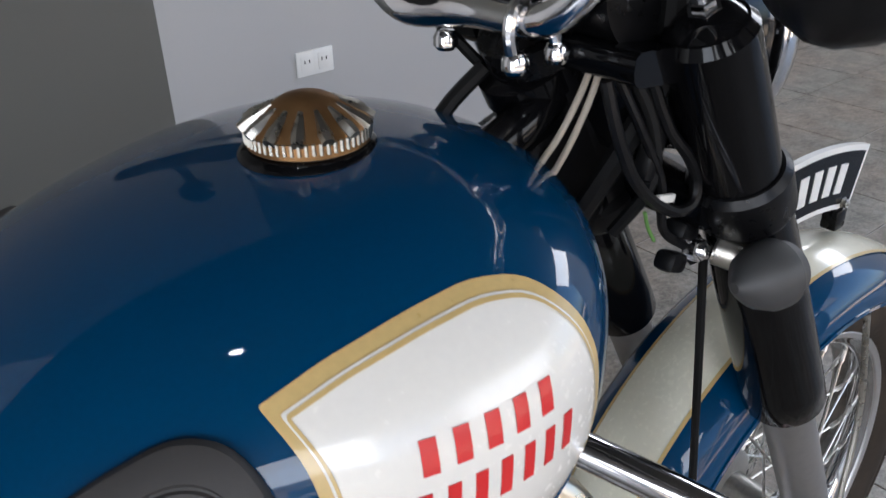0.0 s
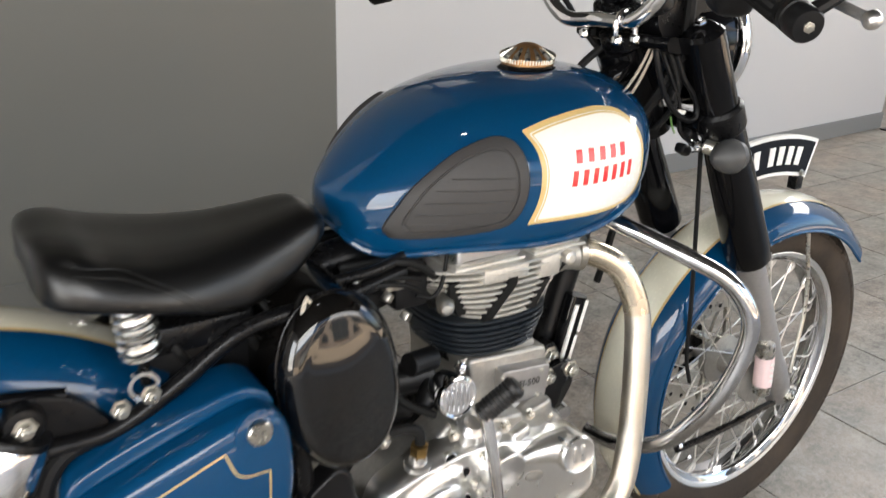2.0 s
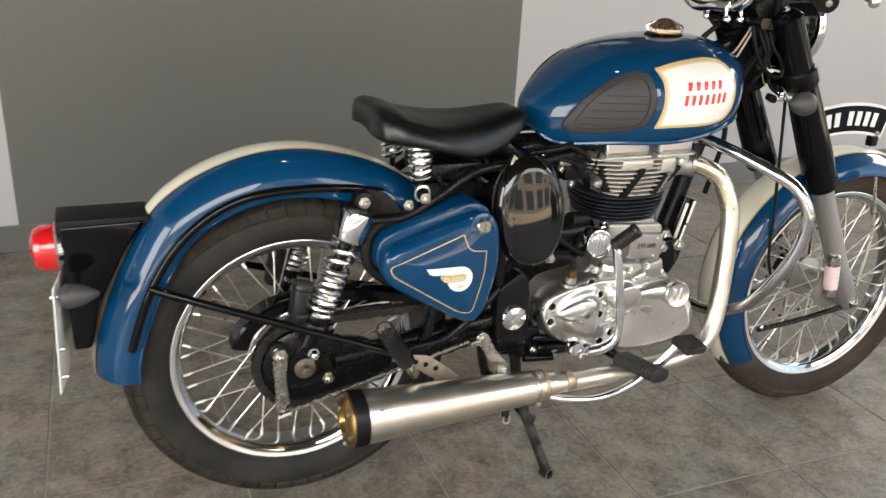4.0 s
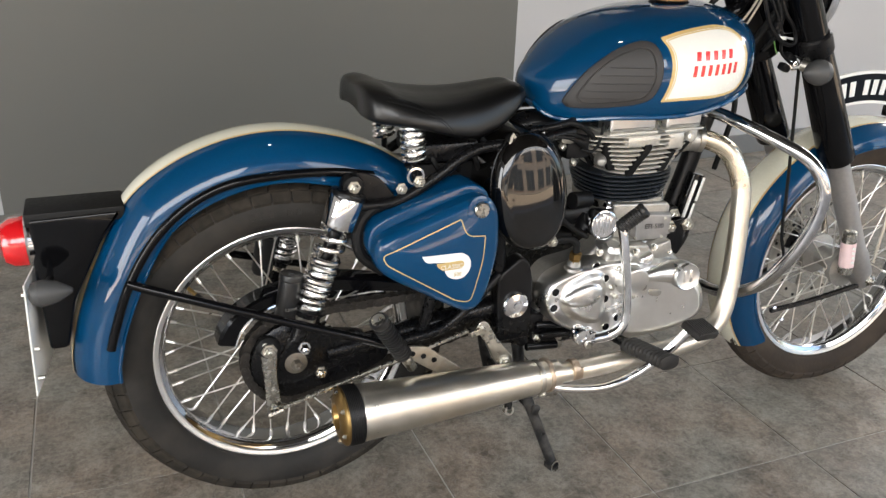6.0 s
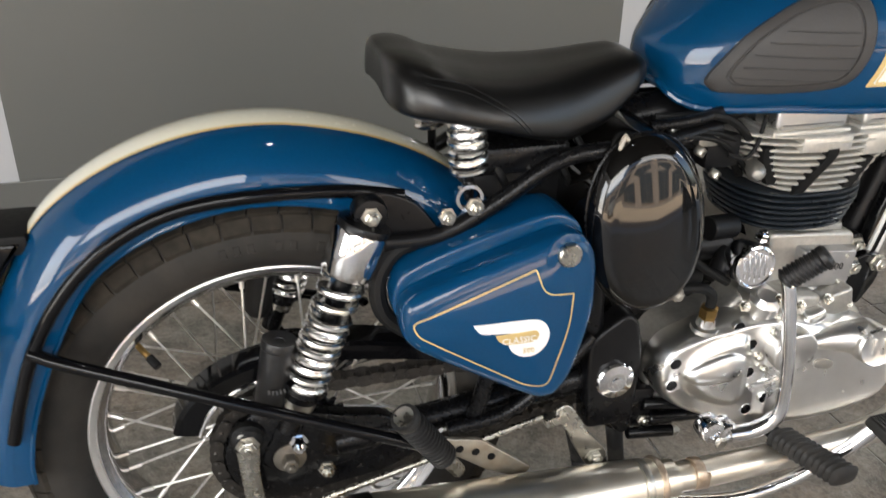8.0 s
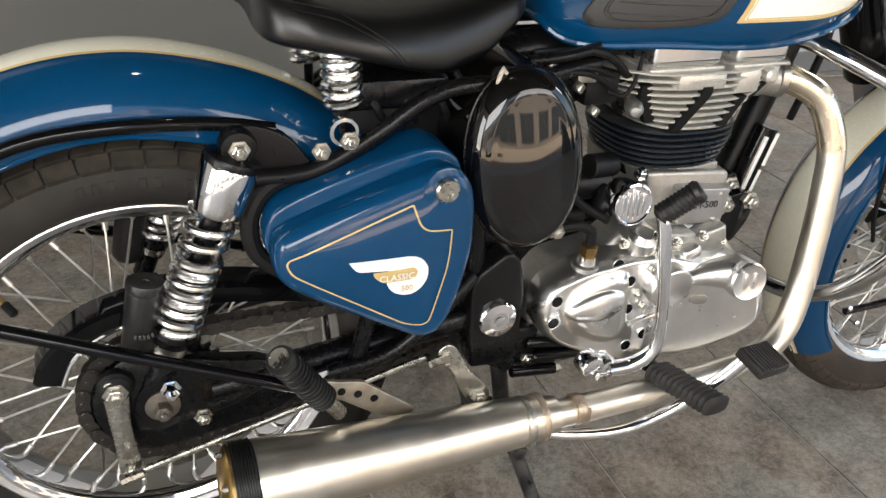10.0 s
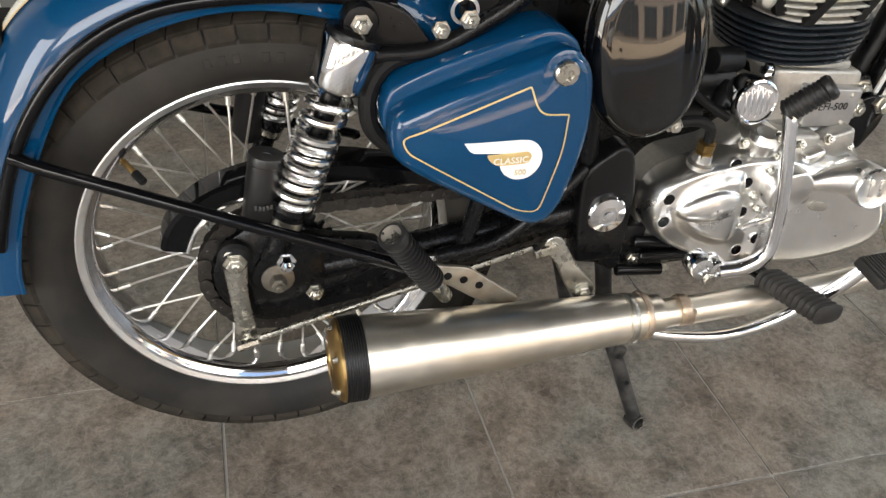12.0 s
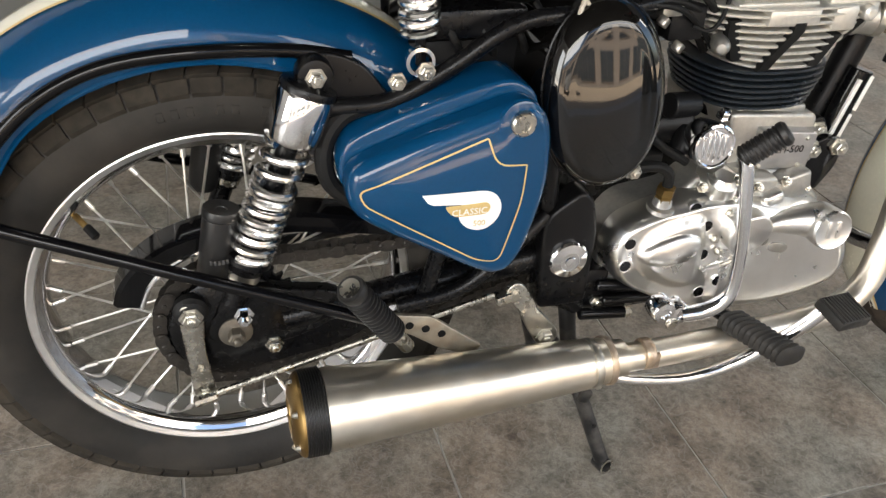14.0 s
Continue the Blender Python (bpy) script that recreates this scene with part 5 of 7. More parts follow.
# ---- engine
eng = thing("engine", "", "")
eng.parent = bike
eng["label"] = "air-cooled single cylinder engine with polished aluminium cases"
bm = bmesh.new()
slab(bm, rounded([(0.50, 0.345), (0.49, 0.42), (0.52, 0.462), (0.60, 0.474), (0.628, 0.498), (0.70, 0.505), (0.77, 0.492), (0.838, 0.445), (0.862, 0.38), (0.84, 0.32), (0.78, 0.297), (0.56, 0.315)], 0.02), -0.045, -0.102, 0.010)
part("crankcase", bm, CAST, eng, "cast aluminium crankcase")
# gearbox behind the crankcase: its shade is put into the black colour
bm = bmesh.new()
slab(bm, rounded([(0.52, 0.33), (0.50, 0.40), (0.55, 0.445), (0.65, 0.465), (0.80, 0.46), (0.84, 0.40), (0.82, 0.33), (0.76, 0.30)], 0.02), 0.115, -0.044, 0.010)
part("gearbox", bm, BLACK, eng, "gearbox casing coloured black for the shade behind the crankcase")
for q, sz in (((0.52, -0.075, 0.318), (0.12, 0.06, 0.045)), ((0.485, -0.085, 0.345), (0.05, 0.05, 0.05)), ((0.60, -0.07, 0.308), (0.10, 0.05, 0.03))):
    bm = bmesh.new()
    box(bm, q, sz, pose(0, 0, 0, 0, 6, 0), bevel=0.008)
    part("cradle_block", bm, BLACK, eng, "black lower engine cradle")
for q, e in (((0.49, -0.112, 0.345), (0.56, -0.115, 0.335)), ((0.50, -0.118, 0.322), (0.60, -0.118, 0.316)), ((0.47, -0.115, 0.30), (0.54, -0.12, 0.296))):
    bm = bmesh.new()
    rod(bm, q, e, 0.0085, 12)
    part("cradle_rod", bm, BLACKGLOSS, eng)
    hexbolt(eng, e, 0.007, 0.008, (1, -0.3, 0), STEEL, "cradle_nut")
bm = bmesh.new()
slab(bm, rounded([(0.672, 0.47), (0.672, 0.54), (0.664, 0.578), (0.808, 0.566), (0.812, 0.47)], 0.012), 0.085, -0.084, 0.006)
part("case_neck", bm, CAST, eng)


CO = closed_spline([(0.490, 0.405), (0.503, 0.448), (0.545, 0.468), (0.59, 0.476), (0.638, 0.481), (0.72, 0.473), (0.812, 0.449), (0.874, 0.402), (0.894, 0.345), (0.868, 0.304), (0.80, 0.286), (0.72, 0.284), (0.652, 0.292), (0.584, 0.316), (0.514, 0.356)], 24)
GD = closed_spline([(0.518, 0.406), (0.528, 0.438), (0.556, 0.456), (0.590, 0.465), (0.616, 0.462), (0.628, 0.44), (0.634, 0.39), (0.627, 0.350), (0.598, 0.342), (0.545, 0.368)], 8)
FD = closed_spline([(0.652, 0.312), (0.646, 0.36), (0.648, 0.42), (0.660, 0.456), (0.70, 0.468), (0.76, 0.462), (0.82, 0.438), (0.868, 0.394), (0.884, 0.342), (0.862, 0.310), (0.80, 0.293), (0.72, 0.290)], 8)


def depth_in(outline, x, z):
    """How far inside a closed outline the points lie; negative outside."""
    o = np.array(outline)
    a, b = o, np.roll(o, -1, axis=0)
    p = np.stack([x, z], axis=-1)[:, None, :]
    ab = b - a
    t = np.clip(((p - a) * ab).sum(-1) / (ab * ab).sum(-1), 0, 1)
    d = np.linalg.norm(p - (a + t[..., None] * ab), axis=-1).min(axis=1)
    cross = ((a[:, 1] > p[..., 1]) != (b[:, 1] > p[..., 1])) & (p[..., 0] < (b[:, 0] - a[:, 0]) * (p[..., 1] - a[:, 1]) / (b[:, 1] - a[:, 1] + 1e-12) + a[:, 0])
    return np.where(cross.sum(axis=1) % 2 == 1, d, -d)


def swell(d, r):
    """A rounded shoulder that rises over r from the outline inwards."""
    t = np.clip(d / r, 0, 1)
    return t * t * (3 - 2 * t)


centre = np.array([0.69, 0.38])
fs_ = [1.0, 0.997, 0.99, 0.98, 0.966, 0.95, 0.93] + [0.915 - 0.0085 * k for k in range(106)]
rim_pts = np.array(CO)
flat_pts = np.concatenate([centre + (rim_pts - centre) * f for f in fs_])
gx, gz = flat_pts[:, 0], flat_pts[:, 1]
edge = np.clip(depth_in(CO[::4], gx, gz) / 0.013, 0, 1)
lift = 0.046 * np.sqrt(1 - (1 - edge) ** 2)
lift += 0.010 * swell(depth_in(GD, gx, gz), 0.020) + 0.010 * swell(depth_in(FD, gx, gz), 0.020)
ex_, ez_ = (gx - 0.572) + 0.10 * (gz - 0.415), (gz - 0.415) - 0.10 * (gx - 0.572)
lift += 0.011 * np.sqrt(np.clip(1 - (ex_ / 0.047) ** 2 - (ez_ / (0.021 + 0.10 * np.clip(ex_ + 0.02, -0.02, 0.04))) ** 2, 0, 1))
lift[:len(CO)] = 0.0
bm = bmesh.new()
loft(bm, [[Vector((x, -0.095 - h, z)) for x, z, h in zip(gx[k:k + len(CO)], gz[k:k + len(CO)], lift[k:k + len(CO)])] for k in range(0, len(gx), len(CO))], caps=False)
bm.verts.ensure_lookup_table()
last_ring = bm.verts[-len(CO):]
mid = bm.verts.new((centre[0], last_ring[0].co.y, centre[1]))
for k in range(len(CO)):
    bm.faces.new((last_ring[k], last_ring[(k + 1) % len(CO)], mid))
base_tree = BVHTree.FromBMesh(bm)
cov = part("timing_cover", bm, ALU, eng, "polished aluminium timing cover with an oval boss", angle=75)


def on_cover(x, z, h=0.0):
    """The outermost point of the covers at x and z, and its outward direction."""
    p, nn, i_, dd = base_tree.ray_cast(Vector((x, -0.5, z)), Vector((0, 1, 0)))
    nn = nn if nn.y < 0 else -nn
    return p + nn * h, nn


bm = bmesh.new()
slab(bm, closed_spline([(0.654, 0.450), (0.672, 0.462), (0.700, 0.462), (0.716, 0.438), (0.704, 0.416), (0.682, 0.405), (0.658, 0.410), (0.648, 0.43)], 4), -0.140, -0.1665, 0.004, dome=0.001, steps=3)
part("round_cover", bm, ALU, eng, "flat polished cover plate")
bm = bmesh.new()
tube(bm, [(0.708, -0.152, 0.438), (0.735, -0.153, 0.441), (0.765, -0.160, 0.445), (0.784, -0.168, 0.446)], [0.008, 0.015, 0.023, 0.027], 24)
part("oil_gallery", bm, ALU, eng)
bm = bmesh.new()
lathe(bm, [(0.0275, -0.03), (0.0290, -0.004), (0.0290, 0.008), (0.0268, 0.011), (0.0245, 0.0095), (0.0, 0.0095)], (0.788, -0.185, 0.444), (-0.08, -1, 0.12), 32)
part("roundel", bm, ALU, eng, "round cast emblem")
for dx in (-0.007, 0.007):
    bm = bmesh.new()
    box(bm, (dx, -0.0105, 0), (0.0055, 0.003, 0.024), bevel=0.0008)
    bmesh.ops.transform(bm, matrix=pose(0.788, -0.185, 0.446, -7, 0, -5), verts=bm.verts)
    part("emblem_mark", bm, ALU, eng)
for x, z in ((0.513, 0.428), (0.512, 0.393), (0.626, 0.442), (0.630, 0.396), (0.660, 0.352), (0.604, 0.470), (0.640, 0.330)):
    p, nn = on_cover(x, z)
    nn = (nn + Vector((0, -2.0, 0))).normalized()
    bm = bmesh.new()
    lathe(bm, [(0.0085, -0.008), (0.0096, 0.0004), (0.0090, 0.0010), (0.0080, 0.0004)], p, nn, 20)
    part("well_rim", bm, ALU, eng)
    # no real hollow: a flat black disc paints the well's inner shade
    bm = bmesh.new()
    lathe(bm, [(0.0080, -0.006), (0.0080, 0.0009), (0.0, 0.0009)], p, nn, 16)
    part("screw_well", bm, BLACK, eng, "flat black disc painting the shade inside a screw well")
for x, z in ((0.655, 0.46), (0.668, 0.474), (0.730, 0.470), (0.652, 0.40), (0.688, 0.398), (0.642, 0.42), (0.755, 0.466)):
    p, nn = on_cover(x, z, -0.001)
    hexbolt(eng, p, 0.0048, 0.007, (0, -1, 0), STEEL, "screw")
for x, z, rx in ((0.744, 0.398, 0.017), (0.706, 0.420, 0.010)):
    p, nn = on_cover(x, z)
    bm = bmesh.new()
    slab(bm, oval(x, z, rx, 0.008, 20, -0.25, 2.6), p.y + 0.004, p.y - (0.0022 if rx > 0.012 else 0.0105), 0.001, steps=2)
    part("cast_pad", bm, CAST, eng, "rough cast pad")
bm = bmesh.new()
tube(bm, [on_cover(0.636, 0.368, 0.002)[0], on_cover(0.668, 0.385, 0.003)[0], on_cover(0.698, 0.400, 0.002)[0]], 0.004, 8)
part("cover_rib", bm, ALU, eng)
# castings between the cover and the cylinder
for at, size, rz, m_ in (((0.648, -0.108, 0.478), (0.040, 0.05, 0.062), 0, ALU), ((0.700, -0.105, 0.482), (0.07, 0.045, 0.035), 8, CAST), ((0.765, -0.10, 0.475), (0.06, 0.05, 0.04), -14, CAST), ((0.675, -0.128, 0.470), (0.018, 0.03, 0.04), 20, ALU), ((0.725, -0.128, 0.470), (0.03, 0.03, 0.02), -20, ALU)):
    bm = bmesh.new()
    box(bm, at, size, pose(0, 0, 0, 0, rz, 0), bevel=0.006, seg=3)
    part("case_casting", bm, m_, eng)
for q in ((0.700, -0.13, 0.487), (0.745, -0.128, 0.490), (0.66, -0.135, 0.505), (0.79, -0.118, 0.470), (0.62, -0.118, 0.490)):
    hexbolt(eng, q, 0.0062, 0.008, (0, -1, 0.5), STEEL, "stud_nut")
# black engine mount in front of the case
bm = bmesh.new()
slab(bm, rounded([(0.800, 0.515), (0.838, 0.528), (0.872, 0.520), (0.866, 0.478), (0.842, 0.440), (0.822, 0.455)], 0.010), -0.070, -0.084, 0.003)
mount = part("engine_mount", bm, BLACKGLOSS, eng, "black engine mounting plate")
for q in ((0.812, -0.084, 0.512), (0.858, -0.084, 0.512)):
    hexbolt(mount, q, 0.0105, 0.012, (0, -1, 0), STEEL, "mount_bolt")
# plate with the engine's type
bm = bmesh.new()
slab(bm, rounded([(0.714, 0.499), (0.794, 0.494), (0.799, 0.547), (0.712, 0.556)], 0.005), -0.075, -0.104, 0.002)
part("engine_plate", bm, SLIDER, eng, "engine plate with stamped lettering")
lettering("EFI-500", (0.757, -0.1046, 0.526), 0.0155, PLASTIC, eng, pose(0, 0, 0, 90, 3, 0))
for q in ((0.713, 0.505), (0.778, 0.501), (0.783, 0.541), (0.711, 0.548)):
    hexbolt(eng, (q[0], -0.104, q[1]), 0.003, 0.003, name="screw")
for k in range(4):
    bm = bmesh.new()
    slab(bm, rounded([(0.72, 0.505 + 0.014 * k), (0.806, 0.500 + 0.014 * k), (0.806, 0.505 + 0.014 * k), (0.72, 0.510 + 0.014 * k)], 0.001, 1), 0.09, -0.096, 0.001, steps=1)
    part("case_fin", bm, CAST, eng)
bm = bmesh.new()
lathe(bm, [(0.026, -0.04), (0.0305, -0.03), (0.0315, 0), (0.030, 0.004), (0.0275, 0.005), (0.0255, 0.0035), (0, 0.0035)], (0.627, -0.112, 0.547), (0, -1, 0.1), 36)
part("chrome_cap", bm, CHROME, eng, "round chrome cap with raised ribs")
for k in range(5):
    bm = bmesh.new()
    hgt = 0.044 - 0.007 * abs(k - 2)
    box(bm, (0.611 + 0.008 * k, -0.1162, 0.5475), (0.0035, 0.003, hgt), bevel=0.001)
    part("cap_mark", bm, CHROME, eng)
hexbolt(eng, (0.640, -0.10, 0.582), 0.008, 0.010, (0, -0.3, 1), CHROME, "cap_bolt")
bm = bmesh.new()
lathe(bm, [(0.020, 0), (0.020, 0.016), (0.017, 0.020), (0.014, 0.026), (0, 0.026)], (0.645, -0.122, 0.484), (0, -0.25, 1), 24)
part("filler_plug", bm, ALU, eng)
bm = bmesh.new()
lathe(bm, [(0.021, -0.01), (0.019, 0.004), (0.013, 0.006), (0.012, 0.018)], (0.562, -0.120, 0.466), (0, -0.1, 1), 18)
part("union_boss", bm, ALU, eng)
bm = bmesh.new()
lathe(bm, [(0.0125, 0.010), (0.0125, 0.020), (0.010, 0.022), (0.0125, 0.023), (0.0125, 0.034), (0.009, 0.036)], (0.562, -0.120, 0.466), (0, -0.1, 1), 6)
part("oil_union", bm, BRASS, eng, "brass hose union")
bm = bmesh.new()
tube(bm, [(0.562, -0.124, 0.498), (0.560, -0.124, 0.520), (0.54, -0.12, 0.530), (0.50, -0.112, 0.524), (0.475, -0.10, 0.515)], 0.0072, 10)
part("breather_hose", bm, RUBBER, eng, "black breather hose")
bm = bmesh.new()
tube(bm, [(0.60, -0.10, 0.520), (0.56, -0.09, 0.545), (0.53, -0.08, 0.575), (0.50, -0.07, 0.60)], 0.006, 10)
part("breather_hose", bm, RUBBER, eng)
hexbolt(eng, (0.497, -0.135, 0.538), 0.009, 0.012, (0, -1, 0), STEEL, "filter_bolt")
# starter castings, with the shade around them put into a black colour
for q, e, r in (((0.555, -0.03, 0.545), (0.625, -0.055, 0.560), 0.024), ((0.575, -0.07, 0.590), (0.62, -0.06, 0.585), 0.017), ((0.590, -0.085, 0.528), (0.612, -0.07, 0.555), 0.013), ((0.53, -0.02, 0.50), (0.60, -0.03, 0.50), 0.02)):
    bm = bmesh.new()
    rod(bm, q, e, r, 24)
    part("starter_casting", bm, PLASTIC, eng, "starter casting coloured black for the shade it sits in")

# cylinder: dark barrel fins, light head fins, rocker covers
CYL = Vector((0.727, 0.0, 0.0))
FINALU = material("sandy_cast_aluminium", (0.66, 0.64, 0.59), 0.42, 0.75, 160, 0.18, 0.15, 0.12, dirt=(0.30, 0.27, 0.22), dirt_amount=0.4, coarse=14)


def fin_ring(hx, hy, cx, power, n=56):
    return [(CYL.x + cx + hx * math.copysign(abs(math.cos(a)) ** (2 / power), math.cos(a)), hy * math.copysign(abs(math.sin(a)) ** (2 / power), math.sin(a))) for a in [2 * math.pi * k / n for k in range(n)]]


def fin(z, hx, hy, th, mat, name, cx=0.0, power=3.2):
    bm = bmesh.new()
    pts = fin_ring(hx, hy, cx, power)
    e = th * 0.35
    ins = lambda f: [(CYL.x + cx + (x - CYL.x - cx) * f, y * f) for x, y in pts]
    loft(bm, [[Vector((x, y, z - th / 2)) for x, y in ins(0.985)], [Vector((x, y, z - th / 2 + e)) for x, y in pts], [Vector((x, y, z + th / 2 - e)) for x, y in pts], [Vector((x, y, z + th / 2)) for x, y in ins(0.985)]])
    return part(name, bm, mat, eng)


bm = bmesh.new()
lathe(bm, [(0.064, 0.55), (0.064, 0.755)], (CYL.x, 0, 0), (0, 0, 1), 32)
part("cylinder_core", bm, BLACK, eng, "black cylinder barrel")
DARKFIN = material("black_cylinder_enamel", (0.012, 0.016, 0.021), 0.32, 0.0, 90, 0.2, 0.1)
bm = bmesh.new()
box(bm, (CYL.x, 0, 0.571), (0.128, 0.150, 0.014), bevel=0.004)
part("barrel_base", bm, CAST, eng)
for k in range(7):
    fin(0.581 + 0.0088 * k, 0.088 + 0.003 * min(k, 4), 0.086 + 0.002 * min(k, 4), 0.0042, DARKFIN, "barrel_fin", 0.0, 2.6)
# head: plain block behind, nine fins that widen upwards
HF = []
for k in range(9):
    hx, hy = 0.082 + 0.0090 * min(k, 7), 0.092 + 0.0022 * k
    HF.append((0.640 + 0.0103 * k, hx, hy, 0.006 - 0.0012 * k))
    fin(HF[-1][0], hx, hy, 0.0044, FINALU, "head_fin", HF[-1][3], 2.7)
bm = bmesh.new()
lathe(bm, [(0.070, 0.636), (0.076, 0.66), (0.080, 0.726), (0.070, 0.74)], (CYL.x, 0, 0), (0, 0, 1), 32)
part("head_core", bm, CAST, eng)


def fin_y(x, z):
    i = min(range(9), key=lambda q: abs(HF[q][0] - z))
    zz, hx, hy, cx = HF[i]
    t = min(0.999, abs((x - CYL.x - cx) / hx))
    return -hy * (1 - t ** 2.7) ** (1 / 2.7)


# black rubber strips across the fins
for pts in (((0.632, 0.706), (0.640, 0.68), (0.660, 0.646)), ((0.716, 0.704), (0.716, 0.69), (0.700, 0.66), (0.690, 0.634)), ((0.783, 0.684), (0.776, 0.665), (0.764, 0.640)), ((0.832, 0.700), (0.828, 0.68), (0.815, 0.650))):
    bm = bmesh.new()
    path = spline([(x, fin_y(x, z) - 0.0005, z) for x, z in pts], 5)
    loft(bm, [[p + Vector((-0.0085, 0.010, 0)), p + Vector((-0.0080, -0.001, 0)), p + Vector((0.0080, -0.001, 0)), p + Vector((0.0085, 0.010, 0))] for p in path])
    part("fin_damper", bm, RUBBER, eng, "black rubber fin damper")
for x0, x1, top in ((0.630, 0.738, 0.800), (0.762, 0.848, 0.798)):
    bm = bmesh.new()
    slab(bm, rounded([(x0, 0.728), (x0 + 0.002, top - 0.016), (x0 + 0.016, top), (x1 - 0.016, top), (x1 - 0.002, top - 0.016), (x1, 0.728)], 0.010), 0.07, -0.096, 0.009, steps=5)
    part("rocker_cover", bm, ALU, eng, "polished rocker cover")
    bm = bmesh.new()
    slab(bm, rounded([(x0 - 0.004, 0.723), (x0 - 0.004, 0.7285), (x1 + 0.004, 0.7285), (x1 + 0.004, 0.723)], 0.002, 2), 0.07, -0.098, 0.002)
    part("cover_flange", bm, FINALU, eng)
for x0, x1, z0, z1, y in ((0.668, 0.744, 0.700, 0.722, -0.106), (0.766, 0.802, 0.690, 0.722, -0.104), (0.81, 0.85, 0.700, 0.722, -0.085)):
    bm = bmesh.new()
    box(bm, ((x0 + x1) / 2, y / 2, (z0 + z1) / 2), (x1 - x0, -y, z1 - z0), bevel=0.004)
    part("head_block", bm, FINALU, eng)
bm = bmesh.new()
lathe(bm, [(0.010, 0), (0.010, 0.012), (0.006, 0.015)], (0.818, -0.094, 0.712), (0, -1, 0), 16)
part("rocker_stud", bm, FINALU, eng)
bm = bmesh.new()
lathe(bm, [(0.024, 0), (0.027, 0.012), (0.027, 0.03), (0.024, 0.034), (0.024, 0.055)], (0.825, -0.036, 0.692), (1, -0.25, -0.1), 24)
part("exhaust_port", bm, CAST, eng)
bm = bmesh.new()
lathe(bm, [(0.012, -0.03), (0.012, 0.0), (0.010, 0.006), (0.006, 0.01), (0, 0.011)], (0.622, -0.085, 0.672), (-0.5, -1, 0), 16)
part("spark_plug_cap", bm, CAST, eng)
bm = bmesh.new()
tube(bm, [(0.628, -0.075, 0.745), (0.612, -0.088, 0.71), (0.596, -0.09, 0.695), (0.575, -0.085, 0.70)], 0.0028, 8)
part("plug_lead", bm, RUBBER, eng)
# throttle body, hoses and looms in the shade under the tank
inj = thing("throttle_body", "", "")
inj.parent = bike
inj["label"] = "cast throttle body with hoses, clips and wiring"
bm = bmesh.new()
lathe(bm, [(0.028, 0), (0.028, 0.03), (0.022, 0.032), (0.022, 0.06), (0.030, 0.062), (0.030, 0.08)], (0.545, -0.02, 0.695), (1, 0, 0), 24)
part("throat", bm, CAST, inj)
bm = bmesh.new()
box(bm, (0.575, -0.06, 0.70), (0.05, 0.03, 0.045), bevel=0.005)
part("sensor_block", bm, PLASTIC, inj)
bm = bmesh.new()
box(bm, (0.545, -0.07, 0.725), (0.03, 0.03, 0.026), bevel=0.004)
part("clip_block", bm, STEEL, inj)
bm = bmesh.new()
rod(bm, (0.512, -0.075, 0.69), (0.512, -0.075, 0.665), 0.012, 14)
part("hose_end", bm, CAST, inj)
rnd = random.Random(4)
for k in range(9):
    y = -0.03 - 0.06 * rnd.random()
    x0, x1 = 0.44 + 0.05 * rnd.random(), 0.58 + 0.08 * rnd.random()
    z0, z1 = 0.70 + 0.05 * rnd.random(), 0.67 + 0.08 * rnd.random()
    bm = bmesh.new()
    tube(bm, [(x0, y, z0), ((x0 + x1) / 2, y - 0.02, max(z0, z1) + 0.01 * rnd.random()), (x1, y + 0.01, z1), (x1 + 0.03, y + 0.02, z1 - 0.03)], 0.0035 + 0.003 * rnd.random(), 8)
    part("wiring_loom", bm, RUBBER, inj)
for q in ((0.49, -0.085, 0.742), (0.53, -0.09, 0.71), (0.505, -0.08, 0.655), (0.56, -0.085, 0.675)):
    bm = bmesh.new()
    box(bm, q, (0.016, 0.012, 0.012), pose(0, 0, 0, 20, 30, 40), bevel=0.002)
    part("connector", bm, rnd.choice((STEEL, PLASTIC, CAST)), inj)
# shaded block behind the air box: battery case and rear loom
bm = bmesh.new()
box(bm, (0.31, 0.0, 0.60), (0.17, 0.09, 0.17), bevel=0.008)
part("battery_case", bm, PLASTIC, frame_t, "black battery case")
bm = bmesh.new()
box(bm, (0.30, -0.02, 0.715), (0.12, 0.13, 0.035), bevel=0.008)
part("seat_base_bracket", bm, BLACK, frame_t)
for k in range(5):
    bm = bmesh.new()
    x = 0.255 + 0.04 * k
    tube(bm, [(x, -0.06, 0.73), (x + 0.015, -0.085, 0.70), (x + 0.03, -0.07, 0.675)], 0.005, 8)
    part("rear_loom", bm, RUBBER, frame_t)
bm = bmesh.new()
tube(bm, [(0.405, -0.125, 0.752), (0.398, -0.13, 0.735), (0.40, -0.13, 0.715), (0.412, -0.125, 0.722), (0.410, -0.125, 0.745)], 0.0028, 8, closed=True)
part("cable_ring", bm, CABLE, frame_t, "pale plastic cable ring")

# kick starter
ks = thing("kick_starter", "", "")
ks.parent = bike
ks["label"] = "chrome kick start lever with black rubber pedal"
bm = bmesh.new()
tube(bm, [(0.574, -0.200, 0.345), (0.606, -0.207, 0.352), (0.628, -0.212, 0.370), (0.633, -0.214, 0.395), (0.628, -0.214, 0.45), (0.618, -0.212, 0.51), (0.610, -0.205, 0.565), (0.608, -0.20, 0.577)], [0.011, 0.011, 0.0105, 0.009, 0.009, 0.009, 0.009, 0.010], 14)
part("lever", bm, CHROME, ks, "chromed lever")
bm = bmesh.new()
prof = [(0.008, 0)]
